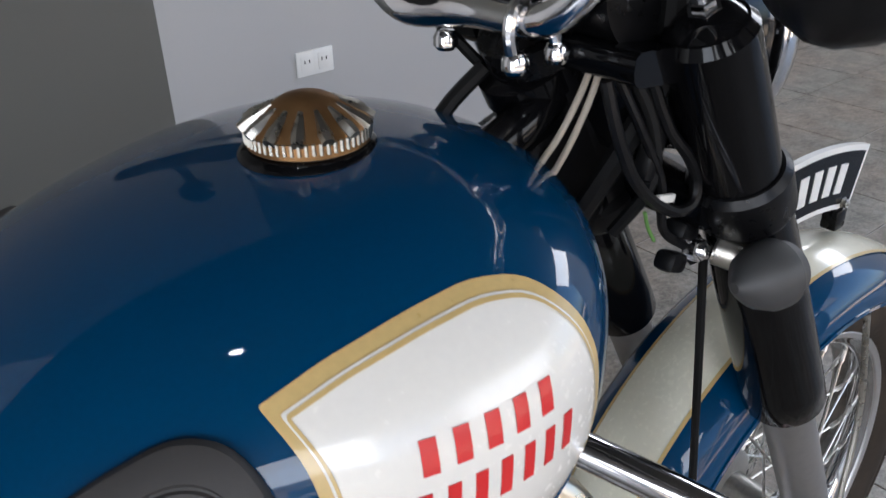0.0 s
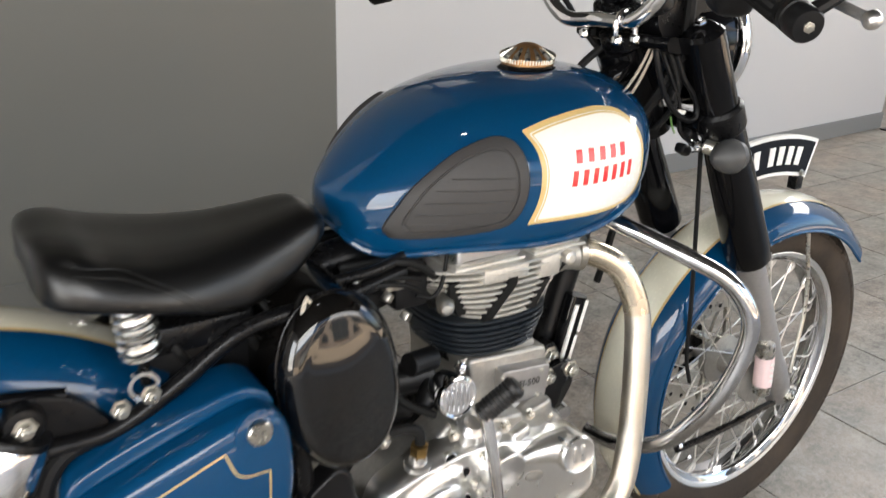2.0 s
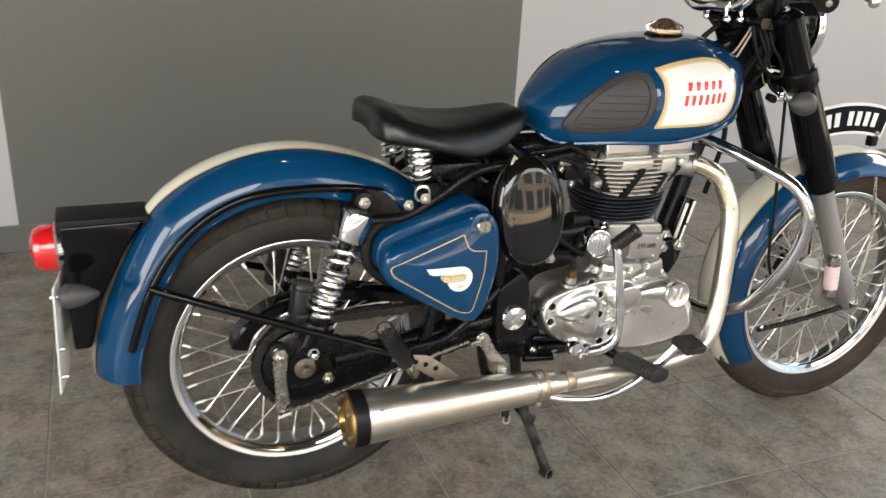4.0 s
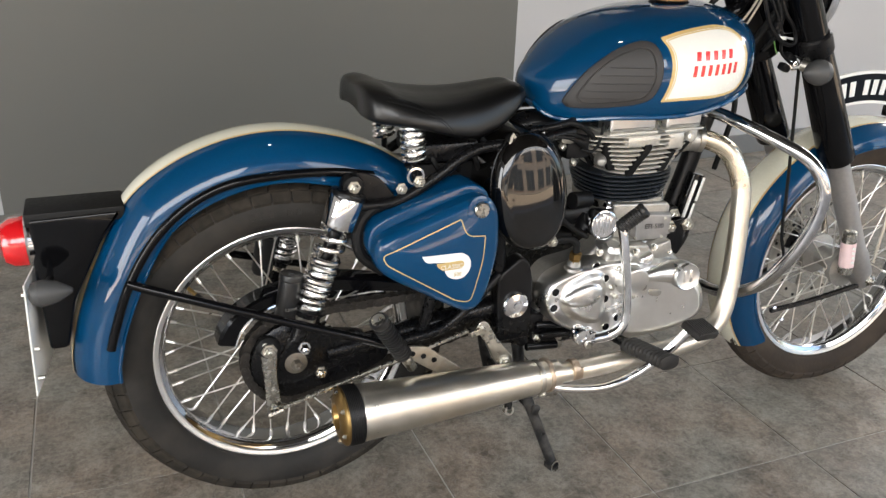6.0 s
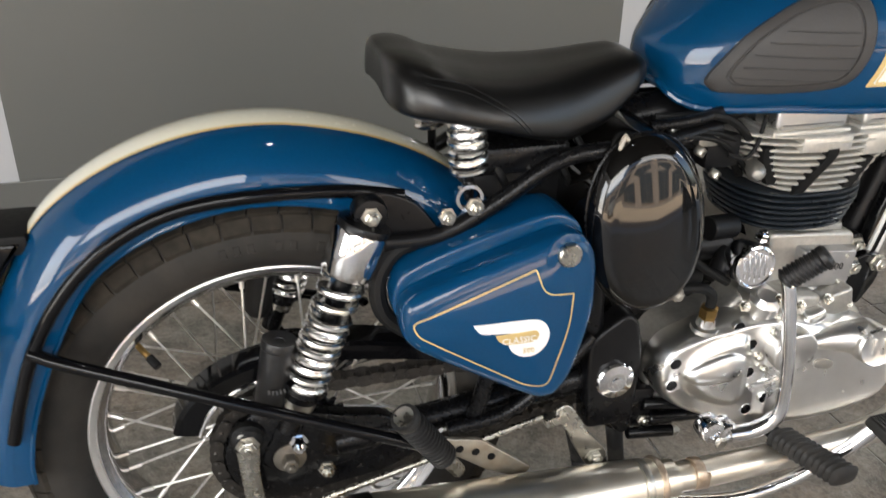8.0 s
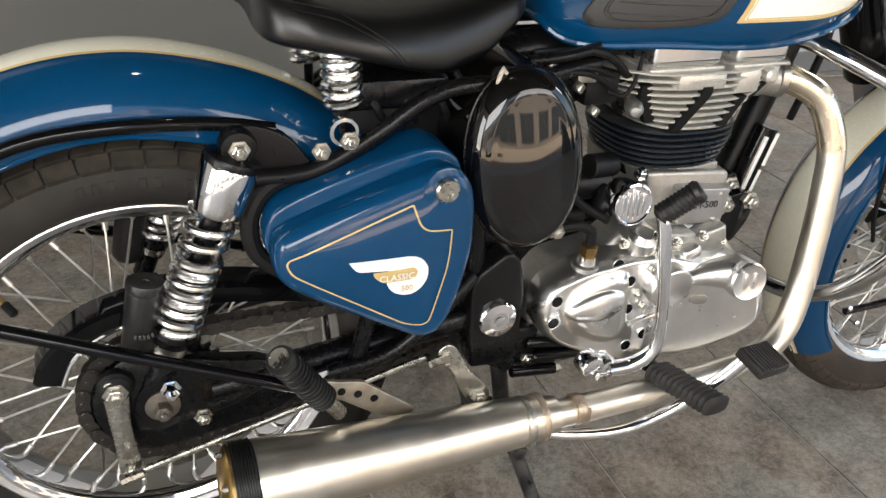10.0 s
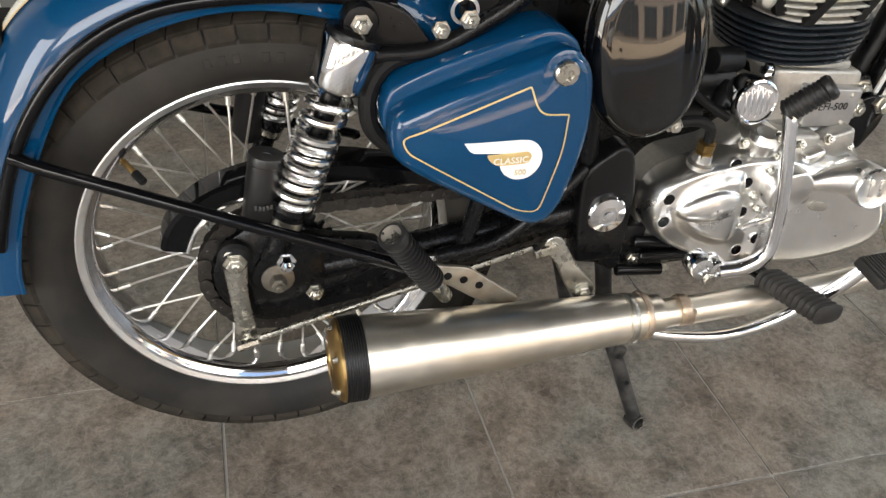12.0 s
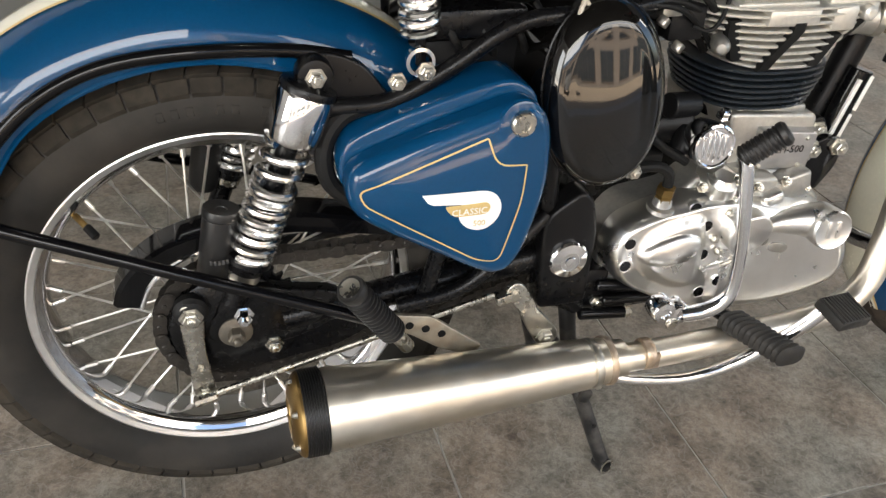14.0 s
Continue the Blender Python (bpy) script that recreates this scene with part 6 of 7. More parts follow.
for k in range(9):
    h = 0.004 + 0.0055 * k
    prof += [(0.0138, h), (0.0152, h + 0.0012), (0.0152, h + 0.0030), (0.0138, h + 0.0042)]
prof += [(0.0156, 0.054), (0.0156, 0.060), (0.012, 0.064), (0, 0.065)]
lathe(bm, prof, (0.604, -0.196, 0.572), (0.66, -0.30, 0.66), 20)
part("pedal_rubber", bm, SATINBLACK, ks, "ribbed black rubber")
for q, r in (((0.548, -0.178, 0.352), 0.018), ((0.572, -0.178, 0.345), 0.016)):
    bm = bmesh.new()
    lathe(bm, [(r, 0), (r, 0.02), (r * 0.85, 0.024), (r * 0.45, 0.025), (r * 0.4, 0.022), (0, 0.022)], q, (0, -1, 0), 24)
    part("lever_boss", bm, CHROME, ks)
bm = bmesh.new()
rod(bm, (0.562, -0.16, 0.338), (0.562, -0.205, 0.333), 0.009, 6)
part("pinch_bolt", bm, STEEL, ks)

# footpeg, brake pedal and linkage
fp = thing("front_footpeg", "", "")
fp.parent = bike
fp["label"] = "ribbed black rubber footpeg"
for s in (-1, 1):
    a, b = Vector((0.682, 0.170 * s, 0.296)), Vector((0.714, 0.270 * s, 0.300))
    L = (b - a).length
    bm = bmesh.new()
    secs = []
    for k in range(36):
        h = L * k / 35
        w = 0.0205 + (0.0020 if k % 3 == 1 else 0.0) - (0.004 if k in (0, 35) else 0)
        ring = []
        for i in range(20):
            t = 2 * math.pi * i / 20
            c_, s_ = math.cos(t), math.sin(t)
            ring.append(a + (b - a) * (k / 35) + Vector((w * math.copysign(abs(c_) ** 0.7, c_), 0, 0.72 * w * math.copysign(abs(s_) ** 0.7, s_))))
        secs.append(ring)
    loft(bm, secs)
    part("peg_rubber", bm, DUSTRUBBER, fp, "dusty ribbed rubber")
    bm = bmesh.new()
    rod(bm, (0.665, 0.08 * s, 0.290), a, 0.011, 12)
    part("peg_shank", bm, BLACK, fp)
bp = thing("brake_pedal", "", "")
bp.parent = bike
bp["label"] = "chrome brake pedal with square ribbed rubber pad"
bm = bmesh.new()
tube(bm, [(0.44, -0.185, 0.262), (0.52, -0.195, 0.238), (0.60, -0.20, 0.226), (0.655, -0.205, 0.236), (0.70, -0.215, 0.262), (0.742, -0.235, 0.315), (0.765, -0.245, 0.35)], 0.0095, 14)
part("pedal_lever", bm, CHROME, bp)
PM = pose(0.780, -0.262, 0.360, 14, 8, 12)
bm = bmesh.new()
box(bm, (0, 0, 0), (0.062, 0.050, 0.016), bevel=0.004)
bmesh.ops.transform(bm, matrix=PM, verts=bm.verts)
pdl = part("pedal_pad", bm, DUSTRUBBER, bp, "ribbed black pad")
for k in range(9):
    bm = bmesh.new()
    box(bm, (-0.026 + 0.0065 * k, 0, 0.0085), (0.0035, 0.044, 0.003))
    bmesh.ops.transform(bm, matrix=PM, verts=bm.verts)
    part("pad_rib", bm, DUSTRUBBER, pdl, smooth=False)
bm = bmesh.new()
slab(bm, closed_spline([(0.342, 0.376), (0.352, 0.392), (0.368, 0.384), (0.392, 0.343), (0.423, 0.303), (0.418, 0.284), (0.400, 0.281), (0.382, 0.306), (0.360, 0.350)], 4), -0.138, -0.146, 0.002)
lk = part("link_plate", bm, STEEL, bp, "worn steel link plate")
hexbolt(lk, (0.406, -0.146, 0.296), 0.011, 0.008)
hexbolt(lk, (0.354, -0.146, 0.379), 0.006, 0.004)
bm = bmesh.new()
box(bm, (0.345, -0.142, 0.372), (0.034, 0.016, 0.014), pose(0, 0, 0, 0, -15, 0), bevel=0.003)
part("clevis", bm, STEEL, lk)

# ---- exhaust
ex = thing("exhaust", "", "")
ex.parent = bike
ex["label"] = "heat-tinted steel exhaust pipe and straight silencer"
HP = spline([(0.872, -0.045, 0.690), (0.908, -0.058, 0.685), (0.946, -0.080, 0.660), (0.967, -0.103, 0.60), (0.966, -0.118, 0.53), (0.958, -0.132, 0.45), (0.944, -0.147, 0.37), (0.920, -0.16, 0.315), (0.875, -0.168, 0.283), (0.80, -0.172, 0.270), (0.70, -0.176, 0.266), (0.60, -0.181, 0.266), (0.50, -0.186, 0.270)], 7)
for name_, seg_, m_, lab in (("header_bend", HP[:23], GOLDPIPE, "golden heat-tinted bend of the header pipe"), ("header_pipe", HP[22:], PIPE, "bright steel header pipe")):
    bm = bmesh.new()
    tube(bm, seg_, 0.0205, 24, 1, smooth_path=False)
    part(name_, bm, m_, ex, lab)
bm = bmesh.new()
lathe(bm, [(0.0255, 0), (0.029, 0.002), (0.029, 0.012), (0.0255, 0.014)], (0.878, -0.046, 0.690), (0.95, -0.3, -0.05), 28)
part("pipe_flange", bm, STEEL, ex, "steel exhaust flange")
bm = bmesh.new()
A, B = Vector((0.093, -0.187, 0.270)), Vector((0.50, -0.187, 0.273))
L = (B - A).length
lathe(bm, [(0.044, 0.0), (0.0520, 0.001), (0.0530, 0.003), (0.0345, L - 0.05), (0.032, L - 0.047), (0.032, L - 0.022), (0.0305, L - 0.02), (0.0265, L - 0.015), (0.0265, L + 0.006), (0.022, L + 0.008)], A, B - A, 40)
part("silencer", bm, PIPE, ex, "brushed stainless silencer")
for h, r, m_ in ((L - 0.045, 0.0335, STEEL), (L - 0.024, 0.0335, RUST), (L + 0.035, 0.0215, RUST), (L + 0.04, 0.0212, RUST)):
    bm = bmesh.new()
    lathe(bm, [(r, 0), (r + 0.001, 0.002), (r + 0.001, 0.007), (r, 0.009)], A + (B - A).normalized() * h, B - A, 32)
    part("weld_band", bm, m_, ex, "rusty weld band" if m_ is RUST else "")
bm = bmesh.new()
box(bm, (0.545, -0.203, 0.272), (0.022, 0.006, 0.026), bevel=0.003)
part("weld_patch", bm, RUST, ex)
prof = [(0.03, -0.030)]
for k in range(9):
    h = -0.028 + 0.0031 * k
    prof += [(0.0522, h), (0.0552, h + 0.0005), (0.0555, h + 0.0014), (0.0522, h + 0.0019), (0.0522, h + 0.0030)]
bm = bmesh.new()
lathe(bm, prof + [(0.05, 0.001)], A, B - A, 40)
part("ribbed_collar", bm, SATINBLACK, ex, "black ribbed end collar")
bm = bmesh.new()
lathe(bm, [(0.0535, -0.027), (0.0535, -0.031), (0.050, -0.035), (0.040, -0.040), (0.028, -0.043), (0.024, -0.041), (0.018, -0.02), (0.0, -0.02)], A, B - A, 40)
ec = part("end_cap", bm, BRASS, ex, "bronze end cap with small bolts")
for k in range(6):
    a = k * math.pi / 3 + 0.3
    hexbolt(ec, A + Vector((-0.036, 0.046 * math.cos(a), 0.046 * math.sin(a))), 0.004, 0.005, (-1, 0, 0), STEEL)
hexbolt(ex, (0.476, -0.187, 0.230), 0.006, 0.006, (0, -1, 0))
bm = bmesh.new()
box(bm, (0.474, -0.187, 0.236), (0.014, 0.006, 0.02), bevel=0.002)
part("clamp_tab", bm, STEEL, ex)

# ---- stands
cs = thing("centre_stand", "", "")
cs.parent = bike
cs["label"] = "black centre stand with worn feet on the floor"
for s in (-1, 1):
    bm = bmesh.new()
    tube(bm, [(0.462, 0.090 * s, 0.30), (0.478, 0.100 * s, 0.20), (0.505, 0.122 * s, 0.115), (0.536, 0.146 * s, 0.024)], [0.0125, 0.0120, 0.0115, 0.0115], 14)
    leg = part("stand_leg", bm, WORNBLACK, cs, "chipped black stand leg")
    bm = bmesh.new()
    lathe(bm, [(0.0085, -0.010), (0.0125, -0.010), (0.0132, 0.006), (0.0128, 0.012), (0.0100, 0.012), (0.0092, 0.004), (0.0, 0.002)], (0.538, 0.146 * s, 0.0145), (0.30, s, 0.05), 24)
    foot = part("stand_foot", bm, WORNBLACK, cs, "open tube foot")
    bm = bmesh.new()
    lathe(bm, [(0.0100, 0.0115), (0.0128, 0.0115), (0.0128, 0.0132), (0.0100, 0.0132)], (0.538, 0.146 * s, 0.0145), (0.30, s, 0.05), 24, closed=True)
    part("worn_rim", bm, STEEL, foot, "bare worn metal rim")
    bm = bmesh.new()
    lathe(bm, [(0.0035, 0), (0.0035, 0.0014), (0, 0.0015)], (0.5145, 0.140 * s, 0.094), (-0.25, s, 0.25), 12)
    part("leg_hole", bm, PLASTIC, leg)
    bm = bmesh.new()
    box(bm, (0.497, 0.128 * s, 0.150), (0.016, 0.012, 0.022), pose(0, 0, 0, 0, 18, 0), bevel=0.003)
    part("leg_lug", bm, WORNBLACK, leg)
bm = bmesh.new()
tube(bm, [(0.452, -0.085, 0.235), (0.448, -0.098, 0.190), (0.446, -0.102, 0.150)], 0.0085, 12)
tang = part("stand_tang", bm, WORNBLACK, cs, "black stub below the frame")
bm = bmesh.new()
lathe(bm, [(0.006, -0.008), (0.0105, -0.008), (0.0105, 0.008), (0.006, 0.008)], (0.446, -0.102, 0.146), (0, -1, 0.2), 20, closed=True)
part("tang_eye", bm, STEEL, tang)
bm = bmesh.new()
rod(bm, (0.50, -0.10, 0.14), (0.50, 0.10, 0.14), 0.010, 12)
part("cross_bar", bm, BLACK, cs)

# ---- crash bar
cr = thing("crash_bar", "", "")
cr.parent = bike
cr["label"] = "chrome crash bar bent round the front of the engine"
for s in (-1, 1):
    bm = bmesh.new()
    tube(bm, [(0.905, 0.03 * s, 0.748), (0.932, 0.09 * s, 0.736), (0.978, 0.172 * s, 0.709), (1.016, 0.228 * s, 0.680), (1.036, 0.256 * s, 0.635), (1.038, 0.258 * s, 0.58), (1.024, 0.245 * s, 0.51), (1.008, 0.217 * s, 0.445), (0.995, 0.180 * s, 0.390), (0.982, 0.125 * s, 0.350), (0.972, 0.075 * s, 0.335), (0.965, 0.03 * s, 0.332)], 0.0135, 16, 6)
    part("bar_loop", bm, DIMCHROME, cr)
bm = bmesh.new()
box(bm, (0.905, 0, 0.750), (0.03, 0.09, 0.035), bevel=0.004)
part("clamp", bm, CHROME, cr)
for s in (-1, 1):
    hexbolt(cr, (0.898, 0.046 * s, 0.750), 0.008, 0.008, (0, s, 0))
# reflective sticker tube on the down tube
bm = bmesh.new()
rod(bm, (0.908, -0.03, 0.605), (0.875, -0.03, 0.478), 0.0185, 20)
stk = part("label_sleeve", bm, BLACKGLOSS, frame_t, "black sleeve with white label stripes")
u = (Vector((0.875, -0.03, 0.478)) - Vector((0.908, -0.03, 0.605)))
for dx, h0, h1 in ((-0.008, 0.08, 0.95), (0.010, 0.05, 0.45), (0.008, 0.5, 0.95)):
    bm = bmesh.new()
    a = Vector((0.908, -0.03, 0.605)) + u * h0 + Vector((dx, -0.0155, 0))
    b = Vector((0.908, -0.03, 0.605)) + u * h1 + Vector((dx, -0.0155, 0))
    tube(bm, [a, a.lerp(b, 0.5), b], 0.0042, 6, 2)
    part("label_stripe", bm, LABEL, stk)

# ---- fork and front end
fk = thing("front_fork", "", "")
fk.parent = bike
fk["label"] = "black shrouded telescopic fork with alloy sliders"
for s in (-1, 1):
    top, bot = Vector((1.022, 0.100 * s, 1.035)), Vector((1.392, 0.100 * s, 0.322))
    ax = (bot - top).normalized()
    at = lambda z: (top.z - z) / -ax.z
    bm = bmesh.new()
    lathe(bm, [(0.012, at(1.020)), (0.026, at(1.018)), (0.031, at(1.012)), (0.031, at(0.90)), (0.0335, at(0.897)), (0.0345, at(0.885)), (0.0335, at(0.872)), (0.033, at(0.868)), (0.036, at(0.80)), (0.0385, at(0.66)), (0.0385, at(0.632)), (0.036, at(0.628)), (0.024, at(0.628))], top, ax, 32)
    part("shroud", bm, BLACKGLOSS, fk, "black enamelled fork shroud")
    bm = bmesh.new()
    lathe(bm, [(0.033, at(0.905)), (0.0375, at(0.90)), (0.0375, at(0.872)), (0.034, at(0.866))], top, ax, 32)
    part("clamp_ring", bm, BLACK, fk)
    bm = bmesh.new()
    lathe(bm, [(0.0245, at(0.64)), (0.0255, at(0.55)), (0.0255, at(0.40)), (0.029, at(0.38)), (0.029, at(0.33)), (0.022, at(0.30)), (0.01, at(0.295))], top, ax, 28)
    part("slider", bm, SLIDER, fk, "dull alloy fork slider")
    bm = bmesh.new()
    lathe(bm, [(0.024, at(1.018)), (0.018, at(1.024)), (0.012, at(1.027)), (0.0, at(1.028))], top, ax, 24)
    part("fork_cap", bm, BLACKGLOSS, fk)
    hexbolt(fk, top + ax * at(1.026), 0.0085, 0.008, -ax, CHROME, "fork_nut")
    hexbolt(fk, (1.40, 0.125 * s, 0.318), 0.012, 0.010, (0, s, 0), STEEL, "axle_nut")
bm = bmesh.new()
rod(bm, FA + Vector((0, -0.125, 0)), FA + Vector((0, 0.125, 0)), 0.010, 12)
part("axle", bm, STEEL, fk)
for z, x, t, back in ((0.998, 1.030, 0.022, 0.062), (0.880, 1.085, 0.028, 0.030)):
    bm = bmesh.new()
    slab(bm, rounded([(x - back, z + 0.012), (x + 0.05, z + 0.0), (x + 0.05, z - t), (x - back, z + 0.012 - t)], 0.009), -0.098, 0.098, 0.009)
    part("yoke", bm, BLACKGLOSS, fk, "black fork yoke")
bm = bmesh.new()
lathe(bm, [(0.024, 0), (0.034, 0.004), (0.034, 0.022), (0.028, 0.027), (0.026, 0.115), (0.033, 0.120), (0.033, 0.136), (0.02, 0.140)], (0.975, 0.005, 0.985), (0.46, 0, -0.888), 28)
part("steering_head", bm, BLACKGLOSS, fk, "black steering head")
bm = bmesh.new()
tube(bm, [(0.985, -0.012, 0.962), (0.950, -0.016, 0.945), (0.905, -0.014, 0.925), (0.86, -0.010, 0.90)], 0.016, 14)
part("top_tube", bm, BLACKGLOSS, fk, "black frame tube under the tank")
bm = bmesh.new()
slab(bm, rounded([(0.925, 0.925), (1.000, 0.950), (1.035, 0.880), (1.000, 0.820), (0.955, 0.840)], 0.012), -0.030, 0.035, 0.006)
part("head_gusset", bm, BLACK, fk, "black head gusset")
# left slider carries the caliper; a reflector canister on the right
bm = bmesh.new()
slab(bm, rounded([(1.28, 0.42), (1.33, 0.44), (1.36, 0.36), (1.30, 0.34)], 0.012), 0.055, 0.095, 0.006)
part("brake_caliper", bm, BLACK, fk)
bm = bmesh.new()
lathe(bm, [(0.012, -0.018), (0.0160, -0.014), (0.0165, 0), (0.0165, 0.09), (0.012, 0.094)], (1.302, -0.122, 0.440), (0.12, 0, -0.99), 20)
can = part("damper_can", bm, STEEL, fk, "small canister with a pink and white label")
bm = bmesh.new()
lathe(bm, [(0.0168, 0.010), (0.0172, 0.012), (0.0172, 0.070), (0.0168, 0.072)], (1.302, -0.122, 0.440), (0.12, 0, -0.99), 20)
part("can_label", bm, PINK, can, "pink label")
for k in range(4):
    bm = bmesh.new()
    c = Vector((1.302, -0.1396, 0.440)) + Vector((0.12, 0, -0.99)) * (0.022 + 0.012 * k)
    box(bm, c, (0.010, 0.001, 0.006), pose(0, 0, 0, 0, 16, 0))
    part("label_mark", bm, LABEL, can, smooth=False)
for s in (-1, 1):
    bm = bmesh.new()
    tube(bm, [(1.150, 0.072 * s, 0.262), (1.25, 0.085 * s, 0.278), (1.385, 0.098 * s, 0.305)], 0.0065, 8)
    part("lower_stay", bm, BLACK, ff, "black mudguard stay")
    bm = bmesh.new()
    tube(bm, [(1.424, 0.074 * s, 0.640), (1.445, 0.085 * s, 0.50), (1.42, 0.098 * s, 0.36)], 0.0040, 8)
    part("front_stay", bm, STEEL, ff, "thin steel mudguard stay")
    for q in ((1.475, 0.062, 0.640), (1.245, 0.071, 0.590), (1.158, 0.0735, 0.268), (1.19, 0.072, 0.23)):
        bm = bmesh.new()
        lathe(bm, [(0.006, 0), (0.006, 0.003), (0.003, 0.005), (0, 0.0055)], (q[0], q[1] * s, q[2]), (0, s, 0.15), 14)
        part("dome_bolt", bm, CHROME, ff)

# number plate along the front mudguard
npl = thing("front_plate", "", "")
npl.parent = bike
npl["label"] = "curved black plate with white border and plain bars"
A0, A1 = radians(73.5), radians(109)


def sector(r0, r1, a0, a1, n=20):
    o = [(FA.x + r1 * math.cos(a0 + (a1 - a0) * k / n), FA.z + r1 * math.sin(a0 + (a1 - a0) * k / n)) for k in range(n + 1)]
    i = [(FA.x + r0 * math.cos(a0 + (a1 - a0) * k / n), FA.z + r0 * math.sin(a0 + (a1 - a0) * k / n)) for k in range(n, -1, -1)]
    return o + i


def sector_mesh(bm, r0, r1, a0, a1, y0, y1, n=20):
    rings = []
    for k in range(n + 1):
        a = a0 + (a1 - a0) * k / n
        c, s = math.cos(a), math.sin(a)
        rings.append([Vector((FA.x + r0 * c, y0, FA.z + r0 * s)), Vector((FA.x + r1 * c, y0, FA.z + r1 * s)), Vector((FA.x + r1 * c, y1, FA.z + r1 * s)), Vector((FA.x + r0 * c, y1, FA.z + r0 * s))])
    loft(bm, rings)


bm = bmesh.new()
sector_mesh(bm, 0.397, 0.474, A0, A1, -0.004, 0.004)
pl = part("plate_rim", bm, WHITE, npl, "white plate border")
for s in (-1, 1):
    bm = bmesh.new()
    sector_mesh(bm, 0.404, 0.467, A0 + 0.017, A1 - 0.017, 0.0035 * s, 0.0052 * s)
    fc = part("plate_face", bm, BLACKGLOSS, pl, "black plate face")
    for k, (wd, gap) in enumerate(((1, 0), (1, 0), (1, 0), (1, 1), (1, 0), (1, 0), (1, 0))):
        a = A1 - 0.10 - 0.062 * k - (0.035 if k > 2 else 0)
        bm = bmesh.new()
        sector_mesh(bm, 0.418, 0.453, a - 0.018, a + 0.018, 0.005 * s, 0.0062 * s, 2)
        part("plate_bar", bm, WHITE, fc)
for a in (A0 + 0.05, A1 - 0.05):
    bm = bmesh.new()
    c = FA + Vector((0.385 * math.cos(a), 0, 0.385 * math.sin(a)))
    box(bm, c, (0.022, 0.02, 0.026), bevel=0.003)
    part("plate_foot", bm, BLACK, npl)
    hexbolt(npl, FA + Vector((0.405 * math.cos(a), -0.005, 0.405 * math.sin(a))), 0.005, 0.006, (0, -1, 0), STEEL)

# headlamp
hl = thing("headlamp", "", "")
hl.parent = bike
hl["label"] = "round black headlamp with chrome rim"
hc = Vector((1.076, 0, 0.986))
bm = bmesh.new()
lathe(bm, [(0.02, -0.075), (0.05, -0.07), (0.075, -0.05), (0.088, -0.02), (0.091, 0.03), (0.091, 0.055)], hc, (1, 0, -0.06), 40)
part("shell", bm, BLACKGLOSS, hl)
bm = bmesh.new()
lathe(bm, [(0.092, 0.05), (0.098, 0.053), (0.100, 0.062), (0.097, 0.075), (0.088, 0.084), (0.082, 0.085), (0.082, 0.07)], hc, (1, 0, -0.06), 48)
part("chrome_rim", bm, CHROME, hl, "chrome headlamp rim")
bm = bmesh.new()
lathe(bm, [(0.083, 0.080), (0.06, 0.094), (0.03, 0.101), (0.0, 0.103)], hc, (1, 0, -0.06), 40)
part("lens", bm, GLASS, hl, "clear headlamp lens")
# instrument nacelle
ins = thing("instrument_panel", "", "")
ins.parent = bike
ins["label"] = "black instrument panel with chrome-ringed speedometer"
bm = bmesh.new()
slab(bm, rounded([(0.972, 1.022), (0.968, 1.044), (1.02, 1.062), (1.12, 1.060), (1.15, 1.03), (1.10, 1.005), (0.985, 1.005)], 0.012), -0.072, 0.072, 0.016)
part("nacelle", bm, BLACK, ins)
up = Vector((-0.38, 0, 0.92))


def dial(c, r, depth, name, label):
    bm = bmesh.new()
    lathe(bm, [(r * 0.92, -depth), (r * 1.02, -0.008), (r * 1.06, -0.002), (r * 1.04, 0.006), (r * 0.95, 0.009), (r * 0.90, 0.006), (r * 0.90, 0.002)], c, up, 36)
    d_ = part(name, bm, CHROME, ins, label)
    bm = bmesh.new()
    lathe(bm, [(r * 0.95, -depth - 0.004), (r * 1.16, -depth), (r * 1.20, -0.012), (r * 1.16, -0.003), (r * 1.05, -0.002)], c, up, 36)
    part("gauge_cup", bm, BLACK, ins, "black gauge cup")
    bm = bmesh.new()
    lathe(bm, [(r * 0.91, 0.0), (r * 0.91, 0.0035), (0, 0.004)], c, up, 32)
    f_ = part("dial_face", bm, GLASS, d_, "white dial face")
    return d_, f_


sp, spf = dial(Vector((1.018, -0.004, 1.082)), 0.041, 0.035, "speedometer", "chrome-ringed speedometer with red needle")
bm = bmesh.new()
c = Vector((1.018, -0.004, 1.082)) + up * 0.0062
tube(bm, [c + Vector((0.0, -0.008, 0)), c, c + Vector((0.012, 0.034, 0.004))], [0.0022, 0.0022, 0.0008], 6)
part("needle", bm, RED, spf)
bm = bmesh.new()
lathe(bm, [(0.0055, 0.0), (0.0055, 0.0035), (0, 0.004)], c, up, 14)
part("needle_hub", bm, PLASTIC, spf)
for k in range(22):
    a = radians(-130 + 260 * k / 21)
    t0 = Vector((math.cos(a) * 0.92, math.sin(a), math.cos(a) * 0.38))
    bm = bmesh.new()
    rod(bm, c - up * 0.0008 + t0 * 0.030, c - up * 0.0008 + t0 * 0.035, 0.0007, 5)
    part("tick", bm, PLASTIC, spf)
dial(Vector((0.975, -0.052, 1.062)), 0.024, 0.02, "small_gauge", "small chrome-ringed gauge")
for q, r, m_ in (((0.968, 0.052, 1.056), 0.014, CHROME), ((0.965, 0.018, 1.055), 0.017, BLACKGLOSS), ((0.992, 0.046, 1.057), 0.018, CHROME)):
    bm = bmesh.new()
    lathe(bm, [(r, -0.006), (r, 0.003), (r * 0.8, 0.006), (0, 0.0065)], q, up, 20)
    part("warning_lamp", bm, m_, ins)
bm = bmesh.new()
